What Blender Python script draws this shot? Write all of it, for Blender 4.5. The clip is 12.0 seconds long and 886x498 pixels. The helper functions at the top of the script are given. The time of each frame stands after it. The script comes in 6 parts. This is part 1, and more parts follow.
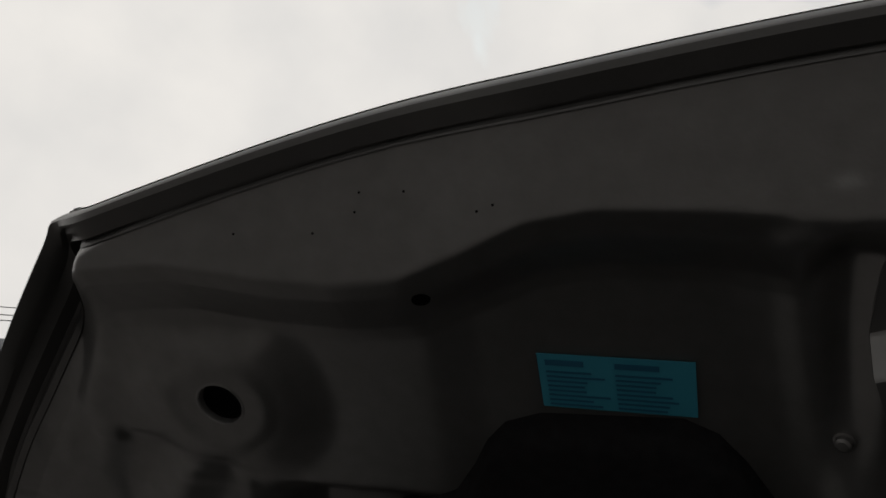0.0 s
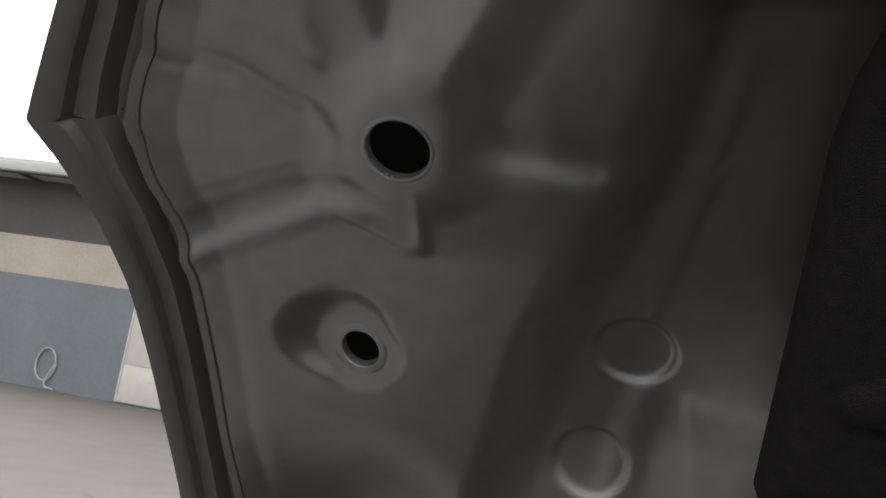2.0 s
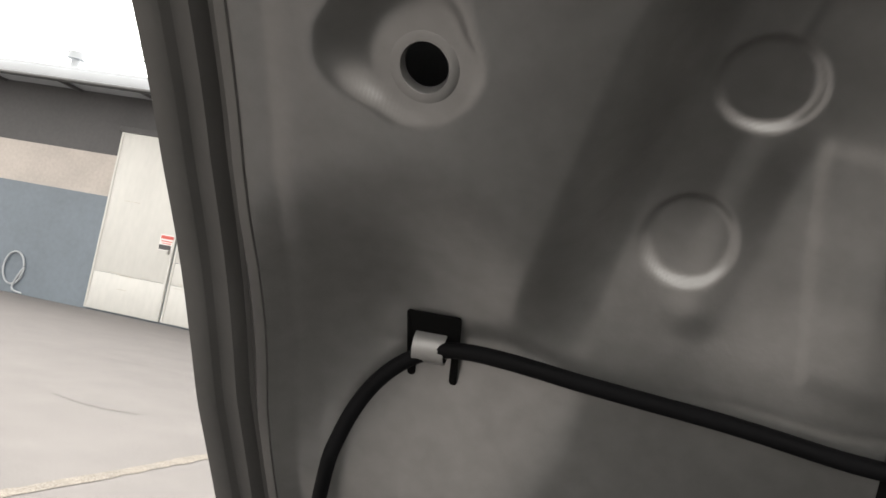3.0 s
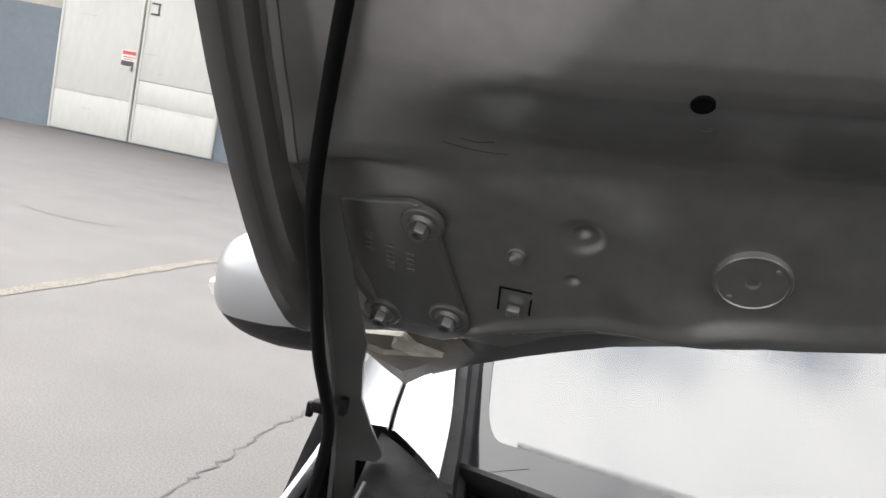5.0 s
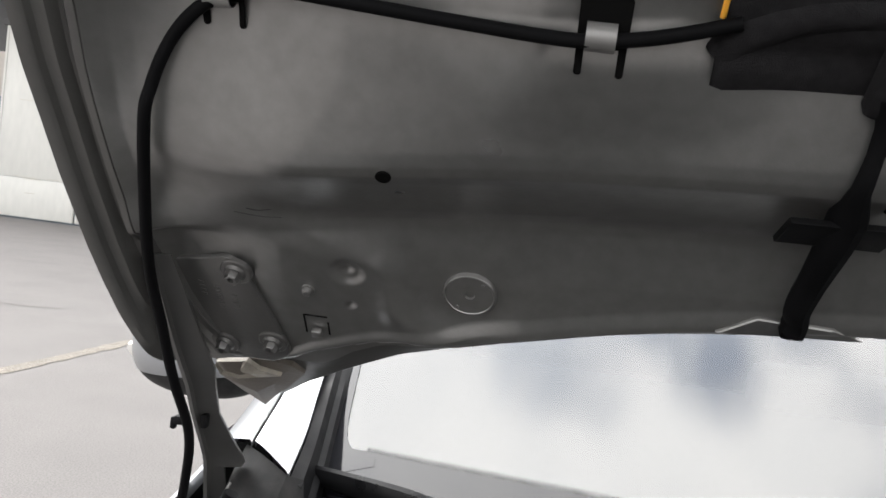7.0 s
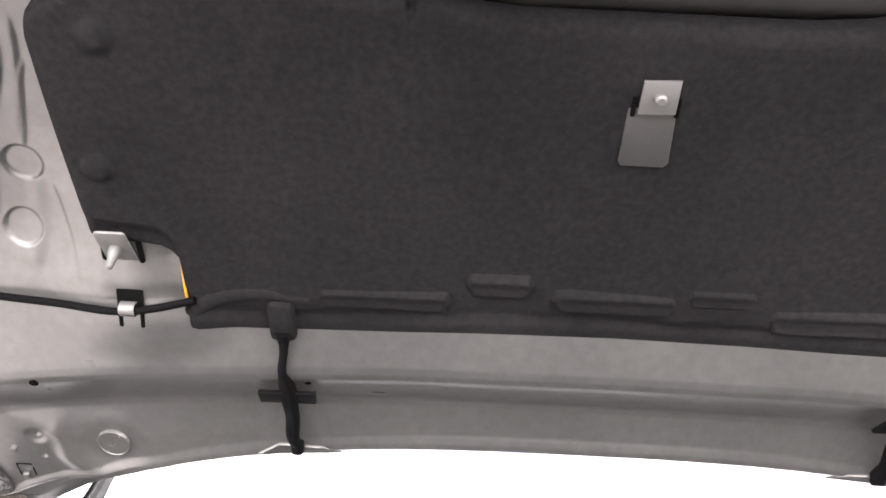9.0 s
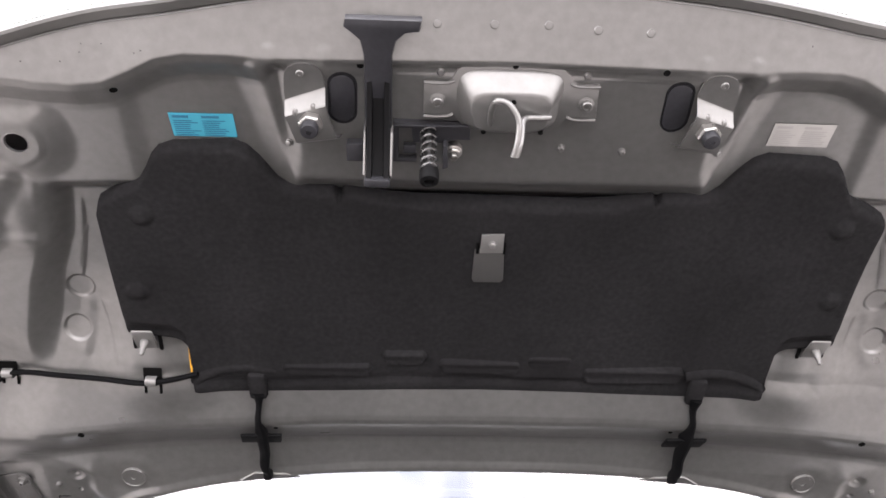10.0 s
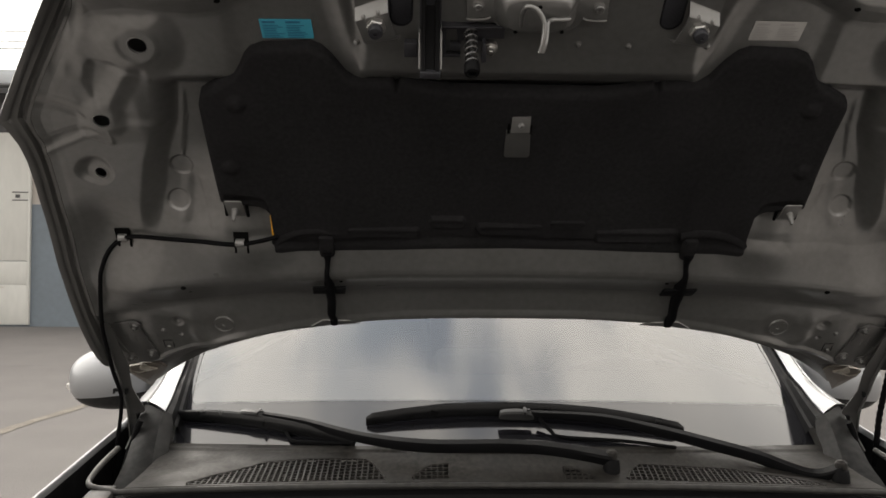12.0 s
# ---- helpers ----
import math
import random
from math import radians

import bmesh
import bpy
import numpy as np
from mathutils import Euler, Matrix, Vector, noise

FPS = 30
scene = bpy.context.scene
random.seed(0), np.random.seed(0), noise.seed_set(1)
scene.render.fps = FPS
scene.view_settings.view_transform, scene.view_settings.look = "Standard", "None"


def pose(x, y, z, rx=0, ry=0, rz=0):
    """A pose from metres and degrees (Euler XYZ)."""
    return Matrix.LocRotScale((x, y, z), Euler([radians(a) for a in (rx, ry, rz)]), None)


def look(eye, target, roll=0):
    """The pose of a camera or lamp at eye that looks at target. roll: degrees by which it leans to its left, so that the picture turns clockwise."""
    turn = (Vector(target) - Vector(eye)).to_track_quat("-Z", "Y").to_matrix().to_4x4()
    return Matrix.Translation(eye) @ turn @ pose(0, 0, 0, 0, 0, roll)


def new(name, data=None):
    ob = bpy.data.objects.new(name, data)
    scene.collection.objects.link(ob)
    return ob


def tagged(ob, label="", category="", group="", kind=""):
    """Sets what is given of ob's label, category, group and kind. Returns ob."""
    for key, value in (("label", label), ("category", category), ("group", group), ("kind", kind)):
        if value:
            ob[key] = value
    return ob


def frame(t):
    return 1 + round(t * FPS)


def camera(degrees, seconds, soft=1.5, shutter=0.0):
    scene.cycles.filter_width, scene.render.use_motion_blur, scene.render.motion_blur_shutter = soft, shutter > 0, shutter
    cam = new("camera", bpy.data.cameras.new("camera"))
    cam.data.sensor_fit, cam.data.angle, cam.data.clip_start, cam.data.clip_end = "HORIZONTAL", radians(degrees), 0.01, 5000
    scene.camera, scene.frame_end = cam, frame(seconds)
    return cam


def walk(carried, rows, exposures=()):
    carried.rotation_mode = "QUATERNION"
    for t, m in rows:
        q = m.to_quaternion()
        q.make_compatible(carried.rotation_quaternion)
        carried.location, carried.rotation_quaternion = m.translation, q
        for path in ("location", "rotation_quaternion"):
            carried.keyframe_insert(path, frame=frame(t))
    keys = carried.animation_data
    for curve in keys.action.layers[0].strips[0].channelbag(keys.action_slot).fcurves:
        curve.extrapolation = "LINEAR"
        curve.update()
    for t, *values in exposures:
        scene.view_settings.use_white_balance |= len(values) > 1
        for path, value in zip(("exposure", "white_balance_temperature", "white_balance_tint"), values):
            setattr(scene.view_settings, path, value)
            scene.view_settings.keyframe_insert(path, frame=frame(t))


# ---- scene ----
cam = camera(56.5, 12.0, soft=1.6)
PATH = [
    (0, (-0.295, -0.864, 1.513), (-0.897, 0.909, 2.218), 8.38),
    (0.5, (-0.387, -0.829, 1.486), (-0.992, 0.990, 2.057), 8.81),
    (1, (-0.432, -0.772, 1.456), (-1.016, 1.073, 1.961), 9.77),
    (1.5, (-0.475, -0.709, 1.443), (-1.038, 1.162, 1.869), 8.80),
    (2, (-0.516, -0.655, 1.410), (-1.056, 1.242, 1.742), 9.32),
    (2.5, (-0.543, -0.613, 1.375), (-1.042, 1.308, 1.622), 10.33),
    (4.5, (-0.589, -0.506, 1.240), (-0.919, 1.461, 1.087), 11.24),
    (5, (-0.587, -0.495, 1.209), (-0.896, 1.466, 0.963), 11.04),
    (5.5, (-0.586, -0.496, 1.185), (-0.882, 1.455, 0.861), 9.98),
    (6, (-0.583, -0.518, 1.170), (-0.870, 1.432, 0.836), 9.04),
    (6.5, (-0.541, -0.561, 1.181), (-0.813, 1.404, 0.927), 8.25),
    (7, (-0.462, -0.631, 1.227), (-0.696, 1.353, 1.133), 6.92),
    (7.5, (-0.372, -0.703, 1.280), (-0.511, 1.292, 1.274), 5.93),
    (9.5, (-0.110, -1.159, 1.322), (-0.111, 0.826, 1.571), 1.62),
    (10, (-0.103, -1.370, 1.337), (-0.023, 0.607, 1.629), 0.87),
    (10.5, (-0.112, -1.513, 1.349), (-0.007, 0.462, 1.645), 0.80),
    (11, (-0.113, -1.560, 1.342), (0.004, 0.417, 1.622), 0.83),
    (11.5, (-0.120, -1.570, 1.299), (-0.030, 0.413, 1.536), 0.68),
    (12, (-0.144, -1.593, 1.282), (-0.099, 0.406, 1.323), 0.43),
]
EXPO = [(0.0, -2.65, 6500, 10), (0.5, -2.60, 6500, 10), (1.0, -1.90, 6600, 10), (1.5, -1.00, 6600, 10), (2.0, -0.20, 6600, 10), (2.5, 0.35, 6700, 10), (4.5, 0.55, 6250, 10), (6.0, 0.20, 6250, 10), (7.0, 0.42, 6250, 10), (7.5, 0.95, 6200, 10), (9.5, 2.35, 6500, 18), (10.0, 1.60, 6350, 17), (10.5, -0.05, 6200, 12), (11.0, -1.70, 6600, 10), (11.5, -2.10, 6800, 10), (12.0, -0.35, 6800, 10)]
walk(cam, [(t, look(eye, target, roll)) for t, eye, target, roll in PATH], EXPO)

# ---- world and light: a bright overcast sky with broken clouds ----
SUN_EL, SUN_AZ = radians(30), radians(-22)
GLOW = (1.45, 4.3)
world = bpy.data.worlds.new("sky")
scene.world = world
world.use_nodes = True
wn, wl = world.node_tree.nodes, world.node_tree.links
wn.clear()


def wnode(kind, **kw):
    n = wn.new(kind)
    for k, v in kw.items():
        n.inputs[k].default_value = v
    return n


sky = wn.new("ShaderNodeTexSky")
sky.sky_type = "NISHITA"
sky.sun_disc = False
sky.sun_elevation, sky.sun_rotation = SUN_EL, SUN_AZ
sky.air_density, sky.dust_density = 1.0, 2.0
tc = wn.new("ShaderNodeTexCoord")
mp = wn.new("ShaderNodeMapping")
mp.inputs["Scale"].default_value = (1.0, 1.0, 1.1)
wl.new(tc.outputs["Generated"], mp.inputs["Vector"])
cloud = wnode("ShaderNodeTexNoise", Scale=5.0, Detail=6.0, Roughness=0.47, Distortion=0.35)
wl.new(mp.outputs["Vector"], cloud.inputs["Vector"])
ramp = wn.new("ShaderNodeValToRGB")
ramp.color_ramp.elements[0].position, ramp.color_ramp.elements[0].color = 0.38, (0.30, 0.30, 0.30, 1)
ramp.color_ramp.elements[1].position, ramp.color_ramp.elements[1].color = 0.57, (1, 1, 1, 1)
# the cover thickens towards the horizon
sep = wn.new("ShaderNodeSeparateXYZ")
wl.new(tc.outputs["Generated"], sep.inputs["Vector"])
thick = wnode("ShaderNodeMapRange")
for key, val in (("From Min", 0.45), ("From Max", 0.82), ("To Min", 0.26), ("To Max", 0.032)):
    thick.inputs[key].default_value = val
wl.new(sep.outputs["Z"], thick.inputs["Value"])
cover = wn.new("ShaderNodeMath")
cover.operation = "ADD"
wl.new(cloud.outputs["Fac"], cover.inputs[0])
wl.new(thick.outputs["Result"], cover.inputs[1])
wl.new(cover.outputs["Value"], ramp.inputs["Fac"])
tone = wnode("ShaderNodeTexNoise", Scale=4.5, Detail=5.0, Roughness=0.5)
wl.new(mp.outputs["Vector"], tone.inputs["Vector"])
cramp = wn.new("ShaderNodeValToRGB")
cramp.color_ramp.elements[0].position, cramp.color_ramp.elements[0].color = 0.3, (10.6, 10.4, 10.1, 1)
cramp.color_ramp.elements[1].position, cramp.color_ramp.elements[1].color = 0.7, (12.8, 12.35, 11.7, 1)
wl.new(tone.outputs["Fac"], cramp.inputs["Fac"])
# the clouds are brightest about the hidden sun
dotp = wn.new("ShaderNodeVectorMath")
dotp.operation = "DOT_PRODUCT"
wl.new(tc.outputs["Generated"], dotp.inputs[0])
dotp.inputs[1].default_value = (math.sin(SUN_AZ) * math.cos(SUN_EL), math.cos(SUN_AZ) * math.cos(SUN_EL), math.sin(SUN_EL))
glow = wnode("ShaderNodeMapRange")
glow.interpolation_type = "SMOOTHSTEP"
wl.new(dotp.outputs["Value"], glow.inputs["Value"])
for key, val in (("From Min", -0.35), ("From Max", 1.0), ("To Min", GLOW[0]), ("To Max", GLOW[1])):
    glow.inputs[key].default_value = val
lit = wn.new("ShaderNodeVectorMath")
lit.operation = "SCALE"
wl.new(cramp.outputs["Color"], lit.inputs[0])
wl.new(glow.outputs["Result"], lit.inputs["Scale"])
mix = wn.new("ShaderNodeMix")
mix.data_type = "RGBA"
wl.new(ramp.outputs["Color"], mix.inputs["Factor"])
blue = wn.new("ShaderNodeVectorMath")
blue.operation = "MULTIPLY"
blue.inputs[1].default_value = (1.95, 2.75, 3.35)
wl.new(sky.outputs["Color"], blue.inputs[0])
wl.new(blue.outputs["Vector"], mix.inputs["A"])
wl.new(lit.outputs["Vector"], mix.inputs["B"])
bgd = wnode("ShaderNodeBackground", Strength=0.1)
wl.new(mix.outputs["Result"], bgd.inputs["Color"])
wout = wn.new("ShaderNodeOutputWorld")
wl.new(bgd.outputs["Background"], wout.inputs["Surface"])

sun = new("sun", bpy.data.lights.new("sun", "SUN"))
sun.data.energy, sun.data.angle, sun.data.color = 0.9, radians(16), (1.0, 0.95, 0.88)
sun.matrix_world = look((0, 0, 30), Vector((0, 0, 30)) - Vector((math.sin(SUN_AZ) * math.cos(SUN_EL), math.cos(SUN_AZ) * math.cos(SUN_EL), math.sin(SUN_EL))))

# ---- materials ----


def material(name, color, rough=0.5, metal=0.0, var=0.0, scale=8.0, bump=0.0, bscale=200.0, var2=0.0, scale2=60.0, tint=None, coat=0.0, spec=0.5, stretch=(1, 1, 1)):
    """Colour with variation at two scales, and a fine relief."""
    m = bpy.data.materials.new(name)
    m.use_nodes = True
    n, l = m.node_tree.nodes, m.node_tree.links
    p = n["Principled BSDF"]
    p.inputs["Roughness"].default_value, p.inputs["Metallic"].default_value = rough, metal
    p.inputs["Coat Weight"].default_value, p.inputs["Specular IOR Level"].default_value = coat, spec
    p.inputs["Base Color"].default_value = (*color, 1)
    if not (var or var2 or bump):
        return m
    c = n.new("ShaderNodeTexCoord")
    mpg = n.new("ShaderNodeMapping")
    mpg.inputs["Scale"].default_value = stretch
    l.new(c.outputs["Object"], mpg.inputs["Vector"])
    if var or var2:
        a, b = n.new("ShaderNodeTexNoise"), n.new("ShaderNodeTexNoise")
        a.inputs["Scale"].default_value, a.inputs["Detail"].default_value = scale, 5
        b.inputs["Scale"].default_value, b.inputs["Detail"].default_value = scale2, 4
        l.new(mpg.outputs["Vector"], a.inputs["Vector"])
        l.new(mpg.outputs["Vector"], b.inputs["Vector"])
        r1, r2 = n.new("ShaderNodeMapRange"), n.new("ShaderNodeMapRange")
        for r, s, k in ((r1, a, var), (r2, b, var2)):
            l.new(s.outputs["Fac"], r.inputs["Value"])
            r.inputs["From Min"].default_value, r.inputs["From Max"].default_value = 0.3, 0.7
            r.inputs["To Min"].default_value, r.inputs["To Max"].default_value = 1 - k, 1 + k
        mul = n.new("ShaderNodeMath")
        mul.operation = "MULTIPLY"
        l.new(r1.outputs["Result"], mul.inputs[0])
        l.new(r2.outputs["Result"], mul.inputs[1])
        mixc = n.new("ShaderNodeMix")
        mixc.data_type = "RGBA"
        mixc.inputs["A"].default_value = (*color, 1)
        mixc.inputs["B"].default_value = (*(tint or color), 1)
        l.new(b.outputs["Fac"], mixc.inputs["Factor"])
        sc = n.new("ShaderNodeVectorMath")
        sc.operation = "SCALE"
        l.new(mixc.outputs["Result"], sc.inputs[0])
        l.new(mul.outputs["Value"], sc.inputs["Scale"])
        l.new(sc.outputs["Vector"], p.inputs["Base Color"])
        rr = n.new("ShaderNodeMapRange")
        l.new(a.outputs["Fac"], rr.inputs["Value"])
        rr.inputs["From Min"].default_value, rr.inputs["From Max"].default_value = 0.3, 0.7
        rr.inputs["To Min"].default_value, rr.inputs["To Max"].default_value = max(0.02, rough - 0.12 * var / 0.2), min(1, rough + 0.12 * var / 0.2)
        l.new(rr.outputs["Result"], p.inputs["Roughness"])
    if bump:
        bn = n.new("ShaderNodeTexNoise")
        bn.inputs["Scale"].default_value, bn.inputs["Detail"].default_value = bscale, 3
        l.new(mpg.outputs["Vector"], bn.inputs["Vector"])
        bp = n.new("ShaderNodeBump")
        bp.inputs["Strength"].default_value, bp.inputs["Distance"].default_value = bump, 0.01
        l.new(bn.outputs["Fac"], bp.inputs["Height"])
        l.new(bp.outputs["Normal"], p.inputs["Normal"])
    return m


PRIMER = material("hood_inner_paint", (0.225, 0.2215, 0.217), 0.31, 0.72, 0.07, 5, 0.02, 350, 0.06, 90, tint=(0.228, 0.225, 0.2215))
BRACKET = material("bracket_paint", (0.23, 0.226, 0.222), 0.42, 0.5, 0.08, 20, 0.03, 500)
CHIPPED = material("bare_white_edge", (0.115, 0.101, 0.087), 0.6, 0.1, 0.12, 40, 0.1, 300)
BARE = material("scraped_metal", (0.36, 0.34, 0.30), 0.5, 0.2, 0.2, 60, 0.1, 300, 0.2, 150, tint=(0.28, 0.25, 0.21))
SILVER = material("silver_paint", (0.285, 0.29, 0.30), 0.38, 0.6, 0.03, 3, 0, 0, 0.02, 900, coat=0.35)
# darker copy of the inner panel's paint, for the rolled rim
RIMDARK = material("inner_paint_darker", (0.120, 0.118, 0.115), 0.44, 0.55, 0.08, 12, 0.03, 400, 0.08, 70, tint=(0.100, 0.097, 0.094), spec=0.4)
BLADE = material("wiper_rubber", (0.0060, 0.0060, 0.0066), 0.36, 0, 0.2, 40, 0.03, 500, spec=0.28)
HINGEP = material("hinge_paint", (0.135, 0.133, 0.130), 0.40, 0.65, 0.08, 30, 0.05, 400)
FELT = material("felt", (0.0160, 0.0155, 0.0168), 0.95, 0.0, 0.18, 9, 0.5, 1500, 0.12, 160, tint=(0.024, 0.0235, 0.0245), spec=0.06)
BLACK = material("black_plastic", (0.0055, 0.0055, 0.006), 0.5, 0, 0.15, 25, 0.05, 700, 0.1, 200, spec=0.08)
RUBBER = material("rubber", (0.0045, 0.0045, 0.005), 0.6, 0, 0.2, 40, 0.05, 500, spec=0.05)
COWL = material("cowl_plastic", (0.013, 0.0127, 0.0124), 0.55, 0, 0.25, 14, 0.06, 600, 0.2, 120, tint=(0.036, 0.033, 0.030), spec=0.15)
GREYPL = material("grey_plastic", (0.024, 0.0245, 0.025), 0.5, 0, 0.2, 14, 0.05, 600, 0.15, 90, tint=(0.055, 0.052, 0.048), spec=0.25)
STEEL = material("zinc_steel", (0.40, 0.39, 0.375), 0.32, 0.9, 0.1, 60, 0.05, 400)
SPRING = material("oiled_spring_steel", (0.14, 0.14, 0.14), 0.25, 0.8, 0.15, 60, 0.05, 400)
DARKSTEEL = material("dark_steel", (0.09, 0.09, 0.09), 0.38, 0.8, 0.15, 60, 0.05, 400)
BLUELAB = material("blue_label", (0.045, 0.30, 0.41), 0.5, 0, 0.05, 30)
BLUEINK = material("blue_label_print", (0.02, 0.13, 0.22), 0.5, 0, 0.05, 30)
WHITELAB = material("pale_label", (0.40, 0.39, 0.375), 0.45, 0, 0.05, 30)
GREYINK = material("pale_label_print", (0.34, 0.33, 0.32), 0.5, 0, 0.05, 30)
YELLOW = material("yellow_edge", (0.75, 0.36, 0.03), 0.6, 0, 0.1, 60)
ASPHALT = material("asphalt", (0.168, 0.158, 0.151), 0.92, 0, 0.09, 1.6, 0.05, 420, 0.28, 130, tint=(0.124, 0.117, 0.113), spec=0.2)
DARKPL = material("dark_grey_coating", (0.026, 0.026, 0.030), 0.45, 0, 0.15, 25, 0.05, 700, 0.1, 200, spec=0.3)
# near-black colour that stands for shade in gaps and holes, and for dirt specks
SHADEDIRT = material("shade_and_dirt_black", (0.004, 0.004, 0.004), 0.95, 0, 0.2, 10, spec=0.05)

# ---- mesh helpers ----


def finish(bm, name, mat, parent=None, label="", smooth=True):
    me = bpy.data.meshes.new(name)
    bm.normal_update()
    bm.to_mesh(me)
    bm.free()
    if smooth:
        me.shade_smooth()
        me.set_sharp_from_angle(angle=radians(34))
    me.materials.append(mat)
    ob = new(name, me)
    if parent is not None:
        ob.parent = parent
    if label:
        ob["label"] = label
    return ob


def part(name, bm, mat, parent, label="", smooth=True):
    return finish(bm, name, mat, parent, label, smooth)


def thing(name, m, label, category, group="", kind=""):
    ob = new(name)
    ob.empty_display_size = 0.05
    ob.matrix_world = m
    return tagged(ob, label, category, group, kind)


def box(bm, c, s, bevel=0.0, m=None, seg=2):
    r = bmesh.ops.create_cube(bm, size=1.0, matrix=(m or Matrix()) @ Matrix.Translation(c) @ Matrix.Diagonal((*s, 1)))
    if bevel:
        es = list({e for v in r["verts"] for e in v.link_edges})
        bmesh.ops.bevel(bm, geom=es, offset=bevel, segments=seg, profile=0.5, affect="EDGES")
    return bm


def lathe(bm, prof, m=None, seg=24):
    """A turned body: rows of (radius, height) round local z."""
    m = m or Matrix()
    rings = []
    for r, z in prof:
        rings.append([bm.verts.new(m @ Vector((r * math.cos(2 * math.pi * k / seg), r * math.sin(2 * math.pi * k / seg), z))) for k in range(seg)])
    for a, b in zip(rings, rings[1:]):
        for k in range(seg):
            bm.faces.new((a[k], a[(k + 1) % seg], b[(k + 1) % seg], b[k]))
    bm.faces.new(rings[0][::-1])
    bm.faces.new(rings[-1])
    return bm


def spline(pts, n=8):
    """A smooth line through the points."""
    P = [Vector(p) for p in pts]
    P = [2 * P[0] - P[1]] + P + [2 * P[-1] - P[-2]]
    out = []
    for i in range(1, len(P) - 2):
        for k in range(n):
            t = k / n
            a, b, c, d = P[i - 1 : i + 3]
            out.append(0.5 * ((2 * b) + (c - a) * t + (2 * a - 5 * b + 4 * c - d) * t * t + (3 * b - a - 3 * c + d) * t**3))
    return out + [P[-2]]


def tube(bm, pts, r, seg=10, flat=1.0, radii=None):
    rings, prev = [], None
    for i, p in enumerate(pts):
        d = (pts[min(i + 1, len(pts) - 1)] - pts[max(i - 1, 0)]).normalized()
        a = d.orthogonal().normalized() if prev is None else (prev - d * prev.dot(d)).normalized()
        prev, b = a, d.cross(a)
        q = radii[i] if radii else r
        rings.append([bm.verts.new(p + a * q * math.cos(2 * math.pi * k / seg) + b * q * flat * math.sin(2 * math.pi * k / seg)) for k in range(seg)])
    for a, b in zip(rings, rings[1:]):
        for k in range(seg):
            bm.faces.new((a[k], a[(k + 1) % seg], b[(k + 1) % seg], b[k]))
    bm.faces.new(rings[0][::-1])
    bm.faces.new(rings[-1])
    return bm


def prism(bm, pts, z0, z1, bevel=0.0, m=None, lift=None, seg=2):
    """A plate with the outline pts, from z0 to z1; lift(x, y) is added to its height."""
    m, old = m or Matrix(), set(bm.verts)
    f = bm.faces.new([bm.verts.new((p[0], p[1], z0)) for p in pts])
    bm.normal_update()
    if f.normal.z > 0:
        f.normal_flip()
    top = bmesh.ops.extrude_face_region(bm, geom=[f])
    vs = [g for g in top["geom"] if isinstance(g, bmesh.types.BMVert)]
    for v in vs:
        v.co.z = z1
    if bevel:
        fs = [g for g in top["geom"] if isinstance(g, bmesh.types.BMFace)]
        es = list({e for g in fs for e in g.edges})
        bmesh.ops.bevel(bm, geom=es, offset=bevel, segments=seg, profile=0.5, affect="EDGES")
    for v in set(bm.verts) - old:
        if lift:
            v.co.z += lift(v.co.x, v.co.y)
        v.co = m @ v.co
    if m.determinant() < 0:
        bmesh.ops.reverse_faces(bm, faces=[g for g in bm.faces if not set(g.verts) & old])
    return bm


def grid_mesh(name, X, Y, Z, mat, parent=None, label="", keep=None, flip=False):
    """A sheet from three arrays of the same shape."""
    h, w = X.shape
    co = np.stack([X, Y, Z], -1).reshape(-1, 3)
    i = np.arange(h * w).reshape(h, w)
    q = np.stack([i[:-1, :-1], i[:-1, 1:], i[1:, 1:], i[1:, :-1]], -1).reshape(-1, 4)
    if flip:
        q = q[:, ::-1]
    if keep is not None:
        q = q[keep(co[q].mean(1))]
    used = np.unique(q)
    new_i = np.zeros(h * w, int)
    new_i[used] = np.arange(len(used))
    me = bpy.data.meshes.new(name)
    me.from_pydata(co[used].tolist(), [], new_i[q].tolist())
    me.shade_smooth()
    me.materials.append(mat)
    ob = new(name, me)
    if parent is not None:
        ob.parent = parent
    if label:
        ob["label"] = label
    return ob


def step(x, a, b):
    t = np.clip((x - a) / (b - a), 0, 1)
    return t * t * (3 - 2 * t)


# ---- the ground and the yard ----
bm = bmesh.new()
bmesh.ops.create_grid(bm, x_segments=60, y_segments=60, size=400)
ground = tagged(finish(bm, "ground", ASPHALT, smooth=False), "worn grey asphalt yard with cracks", "ground", kind="structure")

# ---- the hood, in its own frame: u across, v from the hinge to the nose, w towards its underside ----
TILT = radians(44.39)
HOOD = Matrix(((1, 0, 0, 0), (0, -math.sin(TILT), -math.cos(TILT), 0), (0, math.cos(TILT), -math.sin(TILT), 1.14), (0, 0, 0, 1)))


def crown(u, v):
    return 0.195 * (v - 0.4) ** 2 + 0.096 * u**4 - 0.009 * u**2 + 0.022


def rear(u):
    a = np.abs(u)
    e = np.where(a < 0.50, 0.106 - 0.40 * a**2.72, np.interp(a, [0.50, 0.53, 0.558, 0.587, 0.6174, 0.6335, 0.650, 0.70], [0.0453, 0.0365, 0.0270, 0.0150, 0.0, -0.0110, -0.0200, -0.0240]))
    return e + 0.06 * np.clip((a - 0.69) / 0.063, 0, 1) ** 2


def nose(u):
    a = np.abs(u)
    return np.where(a < 0.6175, 0.8475 - 0.2594 * a**2 - 0.0194 * a**4, 0.7458 - (a - 0.6175) * 1.5625)


